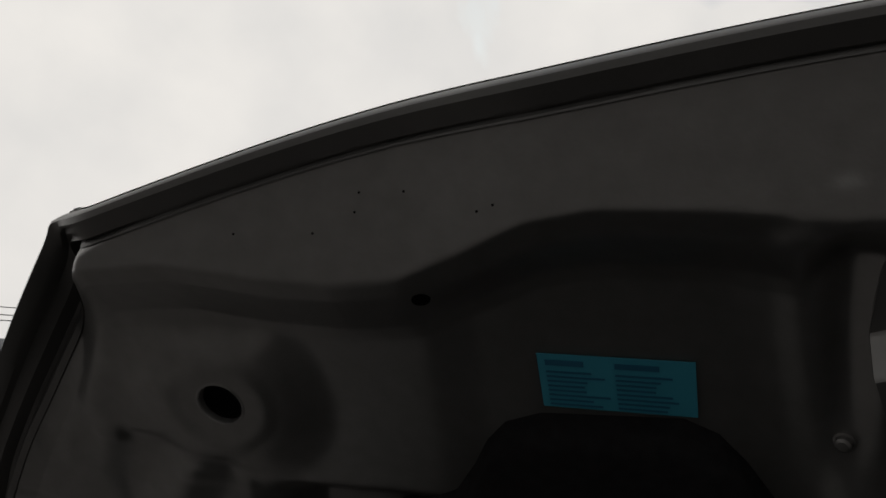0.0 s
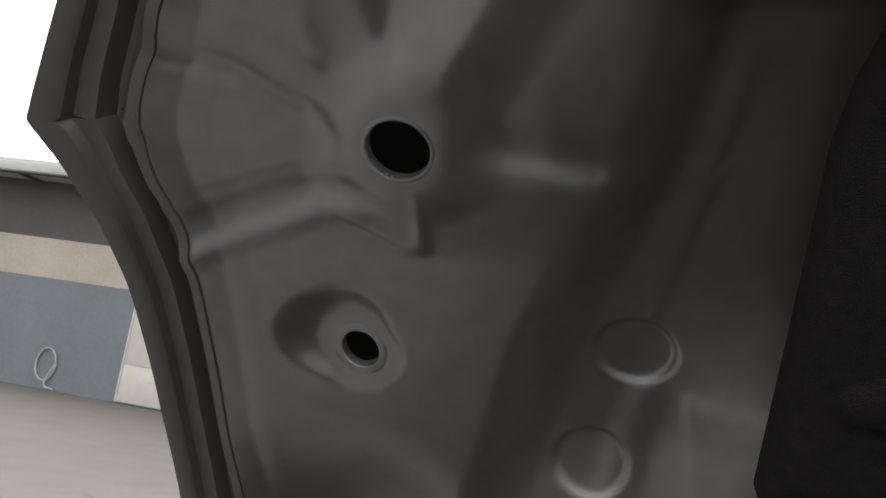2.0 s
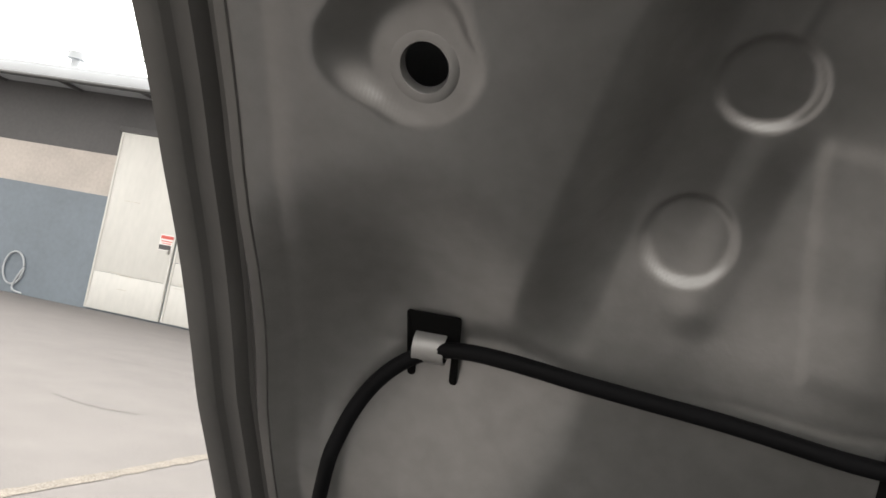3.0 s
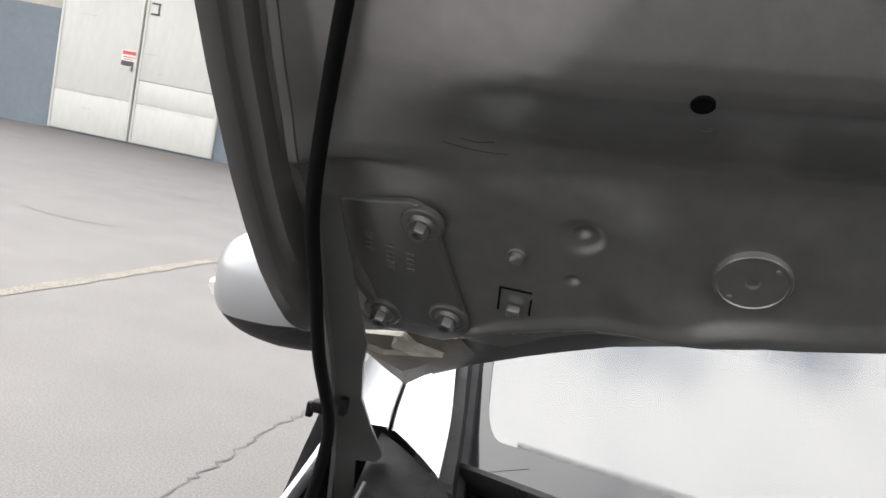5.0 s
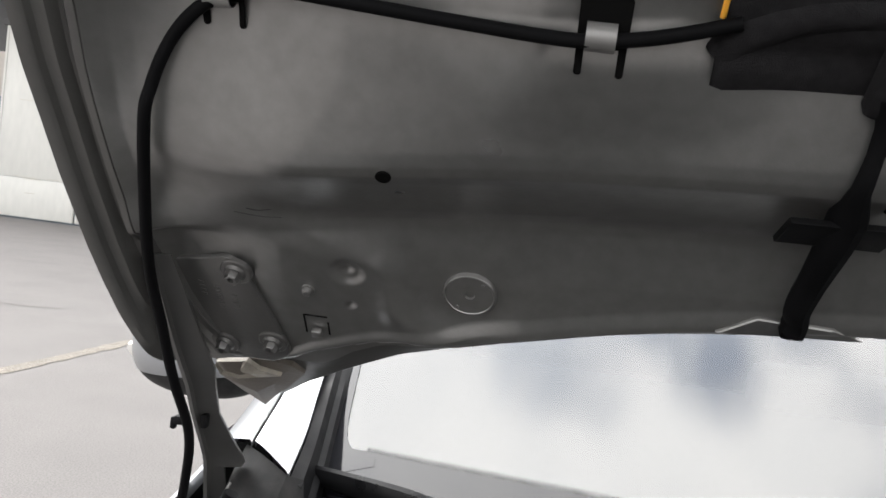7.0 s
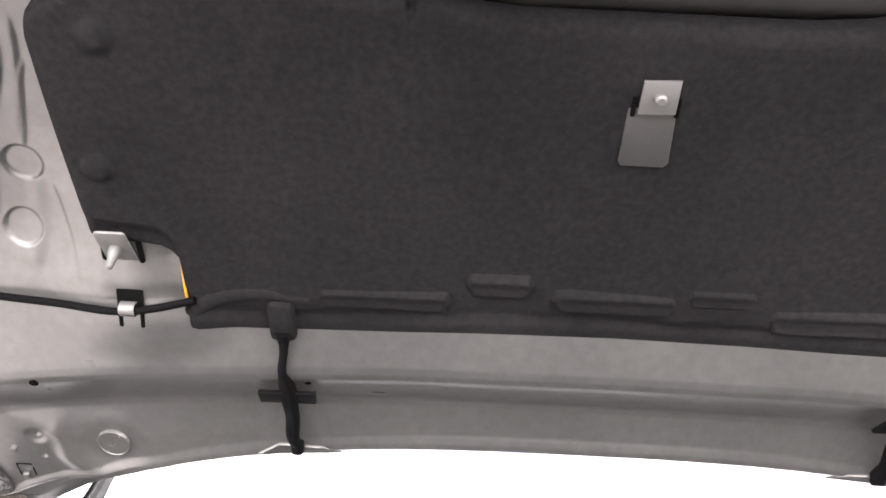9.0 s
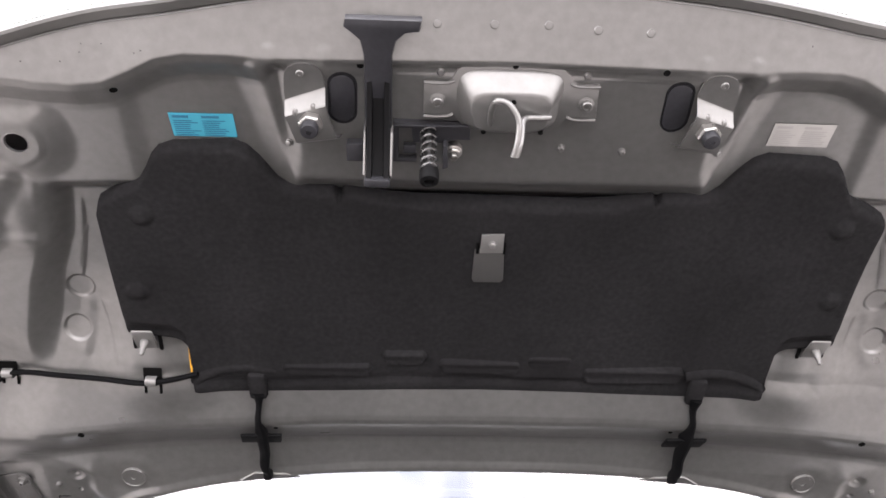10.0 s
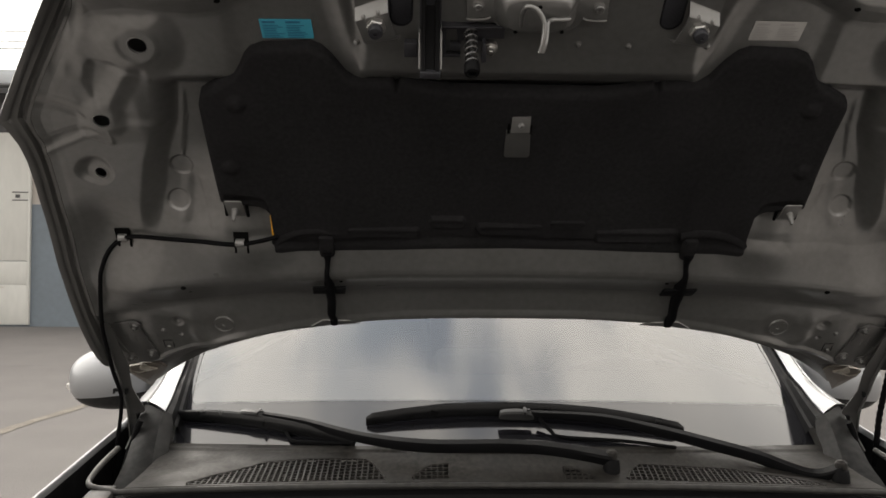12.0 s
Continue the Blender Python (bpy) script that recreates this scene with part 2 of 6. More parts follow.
def half(v):
    return np.interp(v, [-0.05, 0.0, 0.02, 0.04, 0.06, 0.09, 0.12, 0.18, 0.25, 0.33, 0.38, 0.41, 0.455, 0.49, 0.515, 0.534, 0.6], [0.700, 0.722, 0.731, 0.738, 0.743, 0.747, 0.7495, 0.7515, 0.7515, 0.7475, 0.7450, 0.7425, 0.7390, 0.7385, 0.7445, 0.753, 0.753])


def edge(u, v):
    """Distance to the nose and side edges."""
    a = np.abs(u)
    d1 = (0.8475 - 0.2594 * a**2 - 0.0194 * a**4 - v) * 0.95
    d2 = (0.7458 - (a - 0.6175) * 1.5625 - v) / 1.855
    d3 = half(v) - a
    d1 = d1 / (0.45 + 0.55 * step(a, 0.60, 0.63))
    k = 0.010
    return -k * np.log(np.exp(-np.clip(d1, -1, 0.4) / k) + np.exp(-np.clip(d2, -1, 0.4) / k) + np.exp(-np.clip(d3, -1, 0.4) / k))


def floor_w(a):
    """Height of the flat floor of the hinge pocket."""
    return 0.0475 - 0.07 * np.clip(a - 0.63, 0, 0.1)


def bump_at(u, v, cu, cv, r0, r1):
    return 1 - step(np.hypot(u - cu, v - cv), r0, r1)


def ridge(u, v, p, q, r):
    """A rounded ridge along the line from p to q, of half width r."""
    p, q = np.array(p), np.array(q)
    d = q - p
    t = np.clip(((u - p[0]) * d[0] + (v - p[1]) * d[1]) / (d @ d), 0, 1)
    x = np.clip(1 - (np.sqrt((u - p[0] - t * d[0]) ** 2 + (v - p[1] - t * d[1]) ** 2 + 1.6e-5) - 0.004) / r, 0, 1)
    return x * x * (1.6 - 0.6 * x)


def capsule(u, v, p, q, r0, r1):
    """Full within r0 of the line from p to q, gone past r1."""
    p, q = np.array(p), np.array(q)
    d = q - p
    t = np.clip(((u - p[0]) * d[0] + (v - p[1]) * d[1]) / (d @ d), 0, 1)
    return 1 - step(np.hypot(u - p[0] - t * d[0], v - p[1] - t * d[1]), r0, r1)


def chain(u, v, pts, r):
    w = 0
    for p, q in zip(pts, pts[1:]):
        w = np.maximum(w, ridge(u, v, p, q, r))
    return w


PAD_SEAT = 0.0425


def relief(u, v):
    """The pressed shapes of the inner panel, over its crown."""
    a = np.abs(u)
    w = np.zeros_like(a)
    # rail and middle are deeper than the sides: a slope runs down to them
    line = np.interp(v, [0.25, 0.356, 0.442, 0.503, 0.55, 0.60], [0.622, 0.596, 0.573, 0.548, 0.538, 0.53])
    inner = step(-a, -line - 0.003, -line + 0.033) * step(v, 0.27, 0.375) * (1 - step(v, 0.565, 0.598)) * (1 - (1 - step(a, 0.435, 0.530)) * (1 - step(v, 0.35, 0.47)))
    w -= 0.030 * inner
    # fine step along the rail
    rail = np.interp(v, [0.40, 0.449, 0.476, 0.521, 0.55], [0.530, 0.521, 0.514, 0.502, 0.498])
    w -= 0.0015 * step(-a, -rail - 0.001, -rail + 0.0035) * step(v, 0.42, 0.45) * (1 - step(v, 0.53, 0.56))
    # cross beam along the windscreen
    vb = v - np.interp(a, [0, 0.2, 0.33, 0.44, 0.51, 0.585, 0.65], [0.2245, 0.2225, 0.2155, 0.2105, 0.2050, 0.1985, 0.1965]) + 0.2015
    beam = np.interp(vb, [-0.03, 0.10, 0.124, 0.136, 0.144, 0.152, 0.192, 0.199, 0.206, 0.214, 0.25, 0.285, 0.31], [0.008, 0.001, -0.004, -0.0065, -0.0062, -0.0032, 0.0195, 0.0228, 0.0235, 0.0220, 0.0095, -0.0015, -0.002])
    w += beam * (1 - step(a, 0.60, 0.735))
    # hinge pocket: a flat floor below a rounded rib
    lid = np.interp(a, [0.55, 0.565, 0.62, 0.66, 0.71], [0.095, 0.104, 0.123, 0.128, 0.126])
    pk = step(a, 0.552 - 0.05 * (1 - step(v, 0.03, 0.075)), 0.576) * (1 - step(a, 0.710, 0.727)) * (1 - step(v, lid - 0.008, lid + 0.008))
    w += 0.0042 * chain(a, v, ((0.705, 0.139), (0.66, 0.141), (0.62, 0.135), (0.565, 0.113)), 0.022) + 0.002 * ridge(a, v, (0.558, 0.105), (0.558, 0.055), 0.014)
    w = w * (1 - pk) + (floor_w(a) - crown(u, v)) * pk
    # the panel sinks by the outer hose clamp and swells by the inner one
    w -= 0.018 * (1 - step(np.hypot((a - 0.655) / 0.085, (v - 0.288) / 0.105), 0.1, 1.0))
    w += 0.012 * (1 - step(np.hypot((a - 0.440) / 0.10, (v - 0.285) / 0.07), 0.1, 1.0))
    # middle plate
    w += 0.013 * (1 - step(a, 0.222, 0.245)) * step(v, 0.592, 0.618) * (1 - step(v, 0.7465, 0.7595))
    # dished ring round the pads
    k = bump_at(a, v, 0.504, 0.0912, 0.0190, 0.044)
    w = w * (1 - k) + (PAD_SEAT - 0.10 * (v - 0.0912) - crown(u, v)) * k
    for cv in (0.1010, 0.0675):
        w -= 0.0028 * bump_at(a, v, 0.585, cv, 0.0015, 0.0042)
    r = np.hypot(a - 0.585, v - 0.1005)
    w += -0.003 * (1 - step(r, 0.007, 0.013))
    # hollow below the side clips
    w -= 0.0035 * (1 - step(np.maximum(np.abs(a - 0.430) - 0.026, np.abs(v - 0.316) - 0.024), -0.008, 0.022))
    # nose band, its inner edge a soft ridge that waves over the hollows
    top = np.interp(a, [0, 0.248, 0.293, 0.335, 0.363, 0.39, 0.42, 0.453, 0.487, 0.534, 0.58, 0.62], [0.762, 0.757, 0.760, 0.760, 0.754, 0.740, 0.726, 0.722, 0.724, 0.731, 0.727, 0.70])
    band = np.maximum(0.8475 - 0.2594 * a**2 - 0.0194 * a**4 - top, 0.02)
    rise = np.interp((v - top) * (1 + 1.6 * (1 - step(a, 0.235, 0.262))), [-0.034, -0.026, -0.004, 0.004, 0.012], [0.0, 0.0015, 0.0135, 0.016, 0.016])
    w += np.where(v < top + 0.006, rise, 0.016 - np.minimum(0.056, 0.52 * band) * np.clip((v - top - 0.006) / band, 0, 1)) * (1 - step(a, 0.575, 0.62))
    # small gussets pressed across the band's edge
    for cu in (0.194, 0.248):
        w += 0.0013 * capsule(a, v, (cu, 0.760), (cu, 0.771), 0.0008, 0.0085)
    # pockets of the labels
    left = np.interp(v, [0.58, 0.62, 0.69, 0.75], [0.235, 0.246, 0.258, 0.275])
    pocket = step(a, left, left + 0.022) * (1 - step(a, 0.392, 0.418)) * step(v, 0.575, 0.60) * (1 - step(v - top, -0.028, -0.006))
    w -= 0.004 * pocket
    w += 0.005 * ridge(a, v, (0.233, 0.60), (0.262, 0.75), 0.012)
    # centre plate steps down to the pad
    w -= 0.0015 * (1 - step(v, 0.600, 0.622)) * (1 - step(a, 0.22, 0.245)) * step(v, 0.56, 0.58)
    # flat boss of the upper hole, running out into an apron that ends at a fold
    q = np.hypot(a - 0.531, v - 0.652)
    w += 0.0075 * (1 - step(q, 0.026, 0.064 - 0.020 * step((v - 0.652) / np.maximum(q, 1e-6), 0.70, 0.97)))
    w += 0.003 * capsule(a, v, (0.545, 0.640), (0.600, 0.645), 0.012, 0.034)
    w -= 0.0020 * chain(a, v, ((0.598, 0.621), (0.566, 0.612), (0.541, 0.604)), 0.006)
    w += 0.0012 * chain(a, v, ((0.566, 0.600), (0.550, 0.594), (0.534, 0.590)), 0.005)
    # folds from there down to the middle hole
    w += 0.0072 * chain(a, v, ((0.562, 0.602), (0.577, 0.580), (0.596, 0.551), (0.604, 0.540)), 0.022)
    w += 0.0040 * chain(a, v, ((0.613, 0.620), (0.622, 0.595), (0.618, 0.565), (0.612, 0.545)), 0.015)
    # a step arches over to the side: a crease above, a lit line at its foot
    up1 = np.interp(a, [0.600, 0.625, 0.630, 0.641, 0.656, 0.676, 0.700], [0.528, 0.5425, 0.5515, 0.5605, 0.5690, 0.5780, 0.5840])
    lo1 = np.interp(a, [0.600, 0.6335, 0.654, 0.668, 0.687, 0.7045, 0.72], [0.520, 0.5300, 0.5410, 0.5510, 0.5570, 0.5610, 0.563])
    fade1 = step(a, 0.618, 0.640) * (1 - step(a, 0.690, 0.712)) * (1 - step(v, 0.60, 0.66))
    w += fade1 * (0.0048 * step(v, lo1 + 0.0005, up1 - 0.0010) - 0.0012 * (1 - step(np.abs(v - up1), 0.0004, 0.0022)))
    w -= fade1 * 0.0022 * (1 - step(np.abs(v - lo1), 0.0010, 0.0080))
    # groove between a fine crease and a rounded ridge, closing towards the hole
    cr2 = np.interp(a, [0.625, 0.6335, 0.652, 0.669, 0.682, 0.700, 0.714], [0.5153, 0.5153, 0.5128, 0.5090, 0.5040, 0.4995, 0.4995])
    rd3 = np.interp(a, [0.640, 0.649, 0.659, 0.684, 0.7085], [0.5010, 0.4985, 0.4940, 0.4840, 0.4735])
    fade2 = step(a, 0.618, 0.634) * (1 - step(a, 0.712, 0.722))
    mid2 = 0.5 * (cr2 + rd3)
    w -= fade2 * 0.0030 * step(v, rd3 - 0.0045, rd3 + 0.0035) * (1 - step(v, mid2, cr2 + 0.0006))
    w -= fade2 * 0.0012 * (1 - step(np.abs(v - cr2), 0.0004, 0.0022))
    w += fade2 * 0.0015 * (1 - step(np.abs(v - rd3 + 0.003), 0.001, 0.010))
    # facet under the hole: a sharp lit lower edge, and a steep drop on its inner side
    low3 = np.interp(a, [0.600, 0.604, 0.614, 0.628, 0.649], [0.4775, 0.4778, 0.4785, 0.4865, 0.4985])
    facet = step(a, 0.6035, 0.6085) * (1 - step(a, 0.640, 0.652)) * step(v, low3 - 0.0006, low3 + 0.0022) * (1 - step(v, 0.512, 0.524))
    w += 0.0030 * facet
    # beside it the panel falls off softly towards the lower hole
    w += 0.0058 * step(v, 0.474, 0.515) * (1 - step(v, 0.545, 0.600)) * step(a, 0.528, 0.562) * (1 - step(a, 0.6030, 0.6120))
    # rib from the hole to the rail, with a groove above it
    w += 0.0014 * chain(a, v, ((0.600, 0.5165), (0.573, 0.5165), (0.554, 0.5125), (0.530, 0.5100)), 0.010)
    w -= 0.0016 * chain(a, v, ((0.596, 0.5265), (0.580, 0.5275), (0.563, 0.5270), (0.538, 0.5195)), 0.010)
    # flat disc of the lower hole: sunk on one side, proud on the other
    du, dv = a - 0.642, v - 0.422
    q = np.hypot(du, dv)
    lean = (-du * 0.62 - dv * 0.78) / np.maximum(q, 1e-6)
    far = 0.0215 + 0.018 * step(-lean, -0.1, 0.9)
    k = 1 - step(q, 0.0175, far)
    w = w * (1 - k) + k * (-0.0060 + 0.20 * (-du * 0.62 - dv * 0.78))
    # rings pressed into the rail
    for cu, cv in ((0.528, 0.414), (0.5435, 0.348)):
        r = np.hypot(a - cu, v - cv)
        w -= 0.0028 * (1 - step(r, 0.0160, 0.0182))
    # a fine lit edge runs down the rail, with a raised strip between the rings
    edge_a = np.interp(v, [0.30, 0.355, 0.393, 0.4285, 0.4455, 0.4645, 0.4935, 0.512], [0.4925, 0.499, 0.5045, 0.5235, 0.5185, 0.5140, 0.5068, 0.500])
    w += 0.0009 * (1 - step(np.abs(a - edge_a), 0.0006, 0.0032)) * step(v, 0.425, 0.436) * (1 - step(v, 0.503, 0.515))
    w += 0.0012 * step(-a, -np.interp(v, [0.31, 0.39], [0.4935, 0.5045]) - 0.001, -np.interp(v, [0.31, 0.39], [0.4935, 0.5045]) + 0.001) * step(v, 0.30, 0.312) * (1 - step(v, 0.39, 0.40))
    w += 0.0016 * chain(a, v, ((0.522, 0.390), (0.531, 0.340), (0.536, 0.322)), 0.011)
    # flat seats of the round holes
    for cu, cv, r, lv in ((0.530, 0.651, 0.022, 0.0072), (0.6100, 0.5275, 0.0125, 0.0085)):
        k = bump_at(a, v, cu, cv, r, r + (0.026 if cu > 0.6 else 0.010))
        w = w * (1 - k) + lv * k
    # rolled rim
    d = edge(u, v)
    bl = step(v, 0.515, 0.585)
    rel = bl * np.interp(a, [0.6175, 0.634, 0.659, 0.685, 0.712, 0.736, 0.753], [-0.017, -0.007, 0.003, 0.005, 0.006, 0.007, 0.009]) + (1 - bl) * np.interp(v, [0.16, 0.25, 0.33, 0.40, 0.46, 0.49, 0.515, 0.543], [0.012, 0.009, 0.003, 0.002, 0.004, 0.009, 0.009, 0.009])
    w += (rel - 0.009) * (1 - step(d, 0.018, 0.06)) * step(a, 0.575, 0.62)
    w += np.interp(d, [0.0, 0.0235, 0.0300, 0.0345, 0.046, 0.058], [-0.009, -0.009, 0.0040, 0.0048, 0.0012, 0.0]) * step(v, -0.02, 0.03) * (0.12 + 0.88 * step(a, 0.57, 0.63))
    w -= 0.005 * (1 - step(a, 0.57, 0.63)) * (1 - step(d, 0.024, 0.033)) * step(v, 0.6, 0.65)
    # folded rear lip
    e = v - rear(u)
    hem = step(a, 0.44, 0.60) * (1 - step(a, 0.69, 0.71))
    w += (1 - hem) * np.interp(e, [0, 0.004, 0.010, 0.02], [-0.004, 0.003, 0.003, 0.0]) + hem * np.interp(e, [0, 0.002, 0.0075, 0.0085, 0.0125, 0.02], [-0.009, -0.006, -0.006, 0.002, 0.003, 0.0])
    return w


def under(u, v):
    u, v = np.asarray(u, float), np.asarray(v, float)
    return crown(u, v) + relief(u, v)


def at(u, v, lift=0.0):
    """A point over the inner panel."""
    return Vector((u, v, float(under(u, v)) + lift))


def frame_at(u, v, lift=0.0, turn=0.0):
    """A frame on the panel: local z stands off it."""
    k = 0.012
    n = Vector((-float(under(u + k, v) - under(u - k, v)) / (2 * k), -float(under(u, v + k) - under(u, v - k)) / (2 * k), 1)).normalized()
    y = (Vector((0, 1, 0)) - n * n.y).normalized()
    x = y.cross(n)
    m = Matrix((x, y, n)).transposed().to_4x4()
    return Matrix.Translation(at(u, v, lift)) @ m @ pose(0, 0, 0, 0, 0, turn)


ROUND = [(s * u, v, r) for u, v, r in ((0.530, 0.651, 0.0120), (0.6100, 0.5275, 0.0113), (0.642, 0.422, 0.0085)) for s in (-1, 1)]
RECT = [(s * u, v, a, b) for u, v, a, b in ((0.6435, 0.2920, 0.0105, 0.0050), (0.4455, 0.2950, 0.0105, 0.0055), (0.4475, 0.362, 0.0120, 0.010)) for s in (-1, 1)]
RECT = [r for r in RECT if r[0] < 0 or r[1] > 0.33]
OVAL = [(s * 0.176, 0.734, s * 0.177, 0.702, 0.0155) for s in (-1, 1)]
hood = thing("car_hood", HOOD, "open silver car hood seen from its bare grey underside", "car hood")
pv = np.unique(np.r_[np.linspace(-1, -0.60, 210), np.linspace(-0.60, 0.93, 430), np.linspace(0.93, 1, 44)])
for s in (-1, 1):
    pv[np.argmin(np.abs(pv - s * 0.82005))] = s * 0.82005
sv = np.r_[np.linspace(0, 0.03, 12)[:-1], np.linspace(0.03, 0.92, 520)[:-1], np.linspace(0.92, 1, 64)]
UU = np.tile(pv[None, :] * 0.753, (len(sv), 1))
VV = rear(UU) + sv[:, None] * (nose(UU) - rear(UU))
UU = pv[None, :] * half(VV)


def snap_disc(U, V, dx, dy, r, cu, cv):
    """Pull the sheet's points near a hole's edge onto it."""
    q = np.hypot(dx, dy) + 1e-9
    near = np.abs(q - r) < 0.72 * (0.0016 if np.max(cu) < -0.45 else 0.0026)
    return np.where(near, cu + dx / q * r, U), np.where(near, cv + dy / q * r, V)


for cu, cv, r in ROUND:
    UU, VV = snap_disc(UU, VV, UU - cu, VV - cv, r, cu, cv)
for u0, v0, u1, v1, r in OVAL:
    t = np.clip((v0 - VV) / (v0 - v1), 0, 1)
    mu, mv = u0 + t * (u1 - u0), v0 + t * (v1 - v0)
    UU, VV = snap_disc(UU, VV, UU - mu, VV - mv, r, mu, mv)
for cu, cv, a, b in RECT:
    pitch = 0.0016 if cu < -0.445 else 0.0026
    for s in (-1, 1):
        UU = np.where((np.abs(UU - cu - s * a) < 0.55 * pitch) & (np.abs(VV - cv) < b + 0.5 * pitch), cu + s * a, UU)
        VV = np.where((np.abs(VV - cv - s * b) < 0.55 * pitch) & (np.abs(UU - cu) < a + 0.5 * pitch), cv + s * b, VV)
WW = under(UU, VV)
for _ in range(1):
    WP = np.pad(WW, 1, mode="edge")
    blur = (WP[:-2, 1:-1] + WP[2:, 1:-1] + WP[1:-1, :-2] + WP[1:-1, 2:] + 2 * WW) / 6
    inside = (np.abs(pv)[None, :] < 0.996) & (sv[:, None] > 0.03) & (sv[:, None] < 0.996)
    WW = np.where(inside, blur, WW)


def outside_holes(c):
    ok = np.ones(len(c), bool)
    for cu, cv, r in ROUND:
        ok &= np.hypot(c[:, 0] - cu, c[:, 1] - cv) > (r + 0.0014 if r < 0.01 else r)
    for cu, cv, a, b in RECT:
        ok &= ~((np.abs(c[:, 0] - cu) < a) & (np.abs(c[:, 1] - cv) < b))
    for u0, v0, u1, v1, r in OVAL:
        t = np.clip((v0 - c[:, 1]) / (v0 - v1), 0, 1)
        ok &= np.hypot(c[:, 0] - u0 - t * (u1 - u0), c[:, 1] - v0 - t * (v1 - v0)) > r
    return ok


grid_mesh("inner_panel", UU, VV, WW, PRIMER, hood, "grey painted inner panel with pressed ribs and holes", keep=outside_holes)
# rolled rim, swept along the sides and the nose
side = [(-float(half(v)), v) for v in np.linspace(-0.020, 0.531, 120)]
diag = [(-0.753 + 0.1355 * t, 0.5341 + 0.2117 * t) for t in np.linspace(0.0, 0.99, 50)]
front_ = [(u, float(nose(u))) for u in np.linspace(-0.6165, 0.6165, 241)]
way = np.array(side + diag + front_ + [(-p[0], p[1]) for p in diag[::-1]] + [(-p[0], p[1]) for p in side[::-1]])
run = np.r_[0, np.cumsum(np.hypot(*np.diff(way, axis=0).T))]
ss = np.arange(0, run[-1], 0.0035)
way = np.stack([np.interp(ss, run, way[:, k]) for k in (0, 1)], 1)


def along(x, n):
    """A running mean along the rim."""
    k = np.ones(2 * n + 1) / (2 * n + 1)
    return np.convolve(np.pad(x, n, mode="edge"), k, "valid")


tang = np.gradient(way, axis=0)
nx, ny = along(tang[:, 1], 3), along(-tang[:, 0], 3)
ln = np.hypot(nx, ny)
nx, ny = nx / ln, ny / ln
HEM = ((0.0, -0.004), (0.0004, 0.0035), (0.0018, 0.0062), (0.0080, 0.0068), (0.0105, 0.0056), (0.0122, 0.0016), (0.0140, 0.0010), (0.0185, 0.0014), (0.0205, -0.0012), (0.0225, -0.0040), (0.0245, -0.0044), (0.0275, 0.0), (0.0302, 0.0038), (0.0325, 0.0046), (0.0346, 0.0044), (0.0354, 0.0020))
thin = 0.45 + 0.55 * step(np.abs(way[:, 0]), 0.60, 0.63)
# widen the sweep where the edge turns a corner, so that it still meets the panel
wide = np.ones(len(way))
for _ in range(6):
    gap = edge(way[:, 0] + nx * 0.0345 * wide, way[:, 1] + ny * 0.0345 * wide)
    wide = np.clip(wide * np.clip(0.0345 / np.maximum(gap, 0.01), 0.8, 1.25), 1.0, 1.7)
thin = thin * along(1 + (wide - 1) * step(np.abs(way[:, 0]), 0.60, 0.63) * step(way[:, 1], 0.1, 0.2), 3)
RU, RV, RW = [], [], []
for d, h in HEM:
    U, V = way[:, 0] + nx * d * thin, way[:, 1] + ny * d * thin
    dip = np.interp(edge(U, V), [0.0, 0.0235, 0.0300, 0.0345, 0.046, 0.058], [-0.009, -0.009, 0.0040, 0.0048, 0.0012, 0.0]) * step(V, -0.02, 0.03) * (0.12 + 0.88 * step(np.abs(U), 0.57, 0.63))
    dip -= 0.005 * (1 - step(np.abs(U), 0.57, 0.63)) * (1 - step(edge(U, V), 0.024, 0.033)) * step(V, 0.6, 0.65)
    RU.append(U), RV.append(V), RW.append(np.where(d > 0.030, under(U, V) + (0.0014 if d < 0.034 else 0.0012 if d < 0.035 else -0.004), along(under(U, V) - dip, 5) + h * step(V, -0.02, 0.03) * step(np.abs(U), 0.57, 0.63) + float(np.interp(d, [0, 0.0004, 0.004, 0.030], [-0.004, 0.0045, 0.0070, 0.0008])) * (1 - step(np.abs(U), 0.57, 0.63))))
grid_mesh("rolled_rim", np.array(RU), np.array(RV), np.array(RW), RIMDARK, hood, "rolled hem along the hood's edge", flip=True).data.set_sharp_from_angle(angle=radians(30))

# outer skin: a shell behind, its folded edge over the rim
po, so = np.linspace(-1, 1, 120), np.linspace(0, 1, 70)
U2 = np.tile(po[None, :] * 0.753, (70, 1))
V2 = rear(U2) + so[:, None] * (nose(U2) - rear(U2))
U2 = po[None, :] * half(V2)
k = 1.004
rim = np.clip(np.minimum(edge(U2, V2), V2 - rear(U2)), 0, 0.06) / 0.06
U3, V3 = U2 * 1.0025, V2
soft = np.clip(rim * 3, 0, 1)
W3 = under(U2, V2) * (1 - soft) + crown(U2, V2) * soft - 0.002 - 0.046 * np.sqrt(np.clip(1 - (1 - rim) ** 2, 0, 1))
grid_mesh("outer_skin", U3, V3, W3, SILVER, hood, "silver painted outer skin", flip=True)

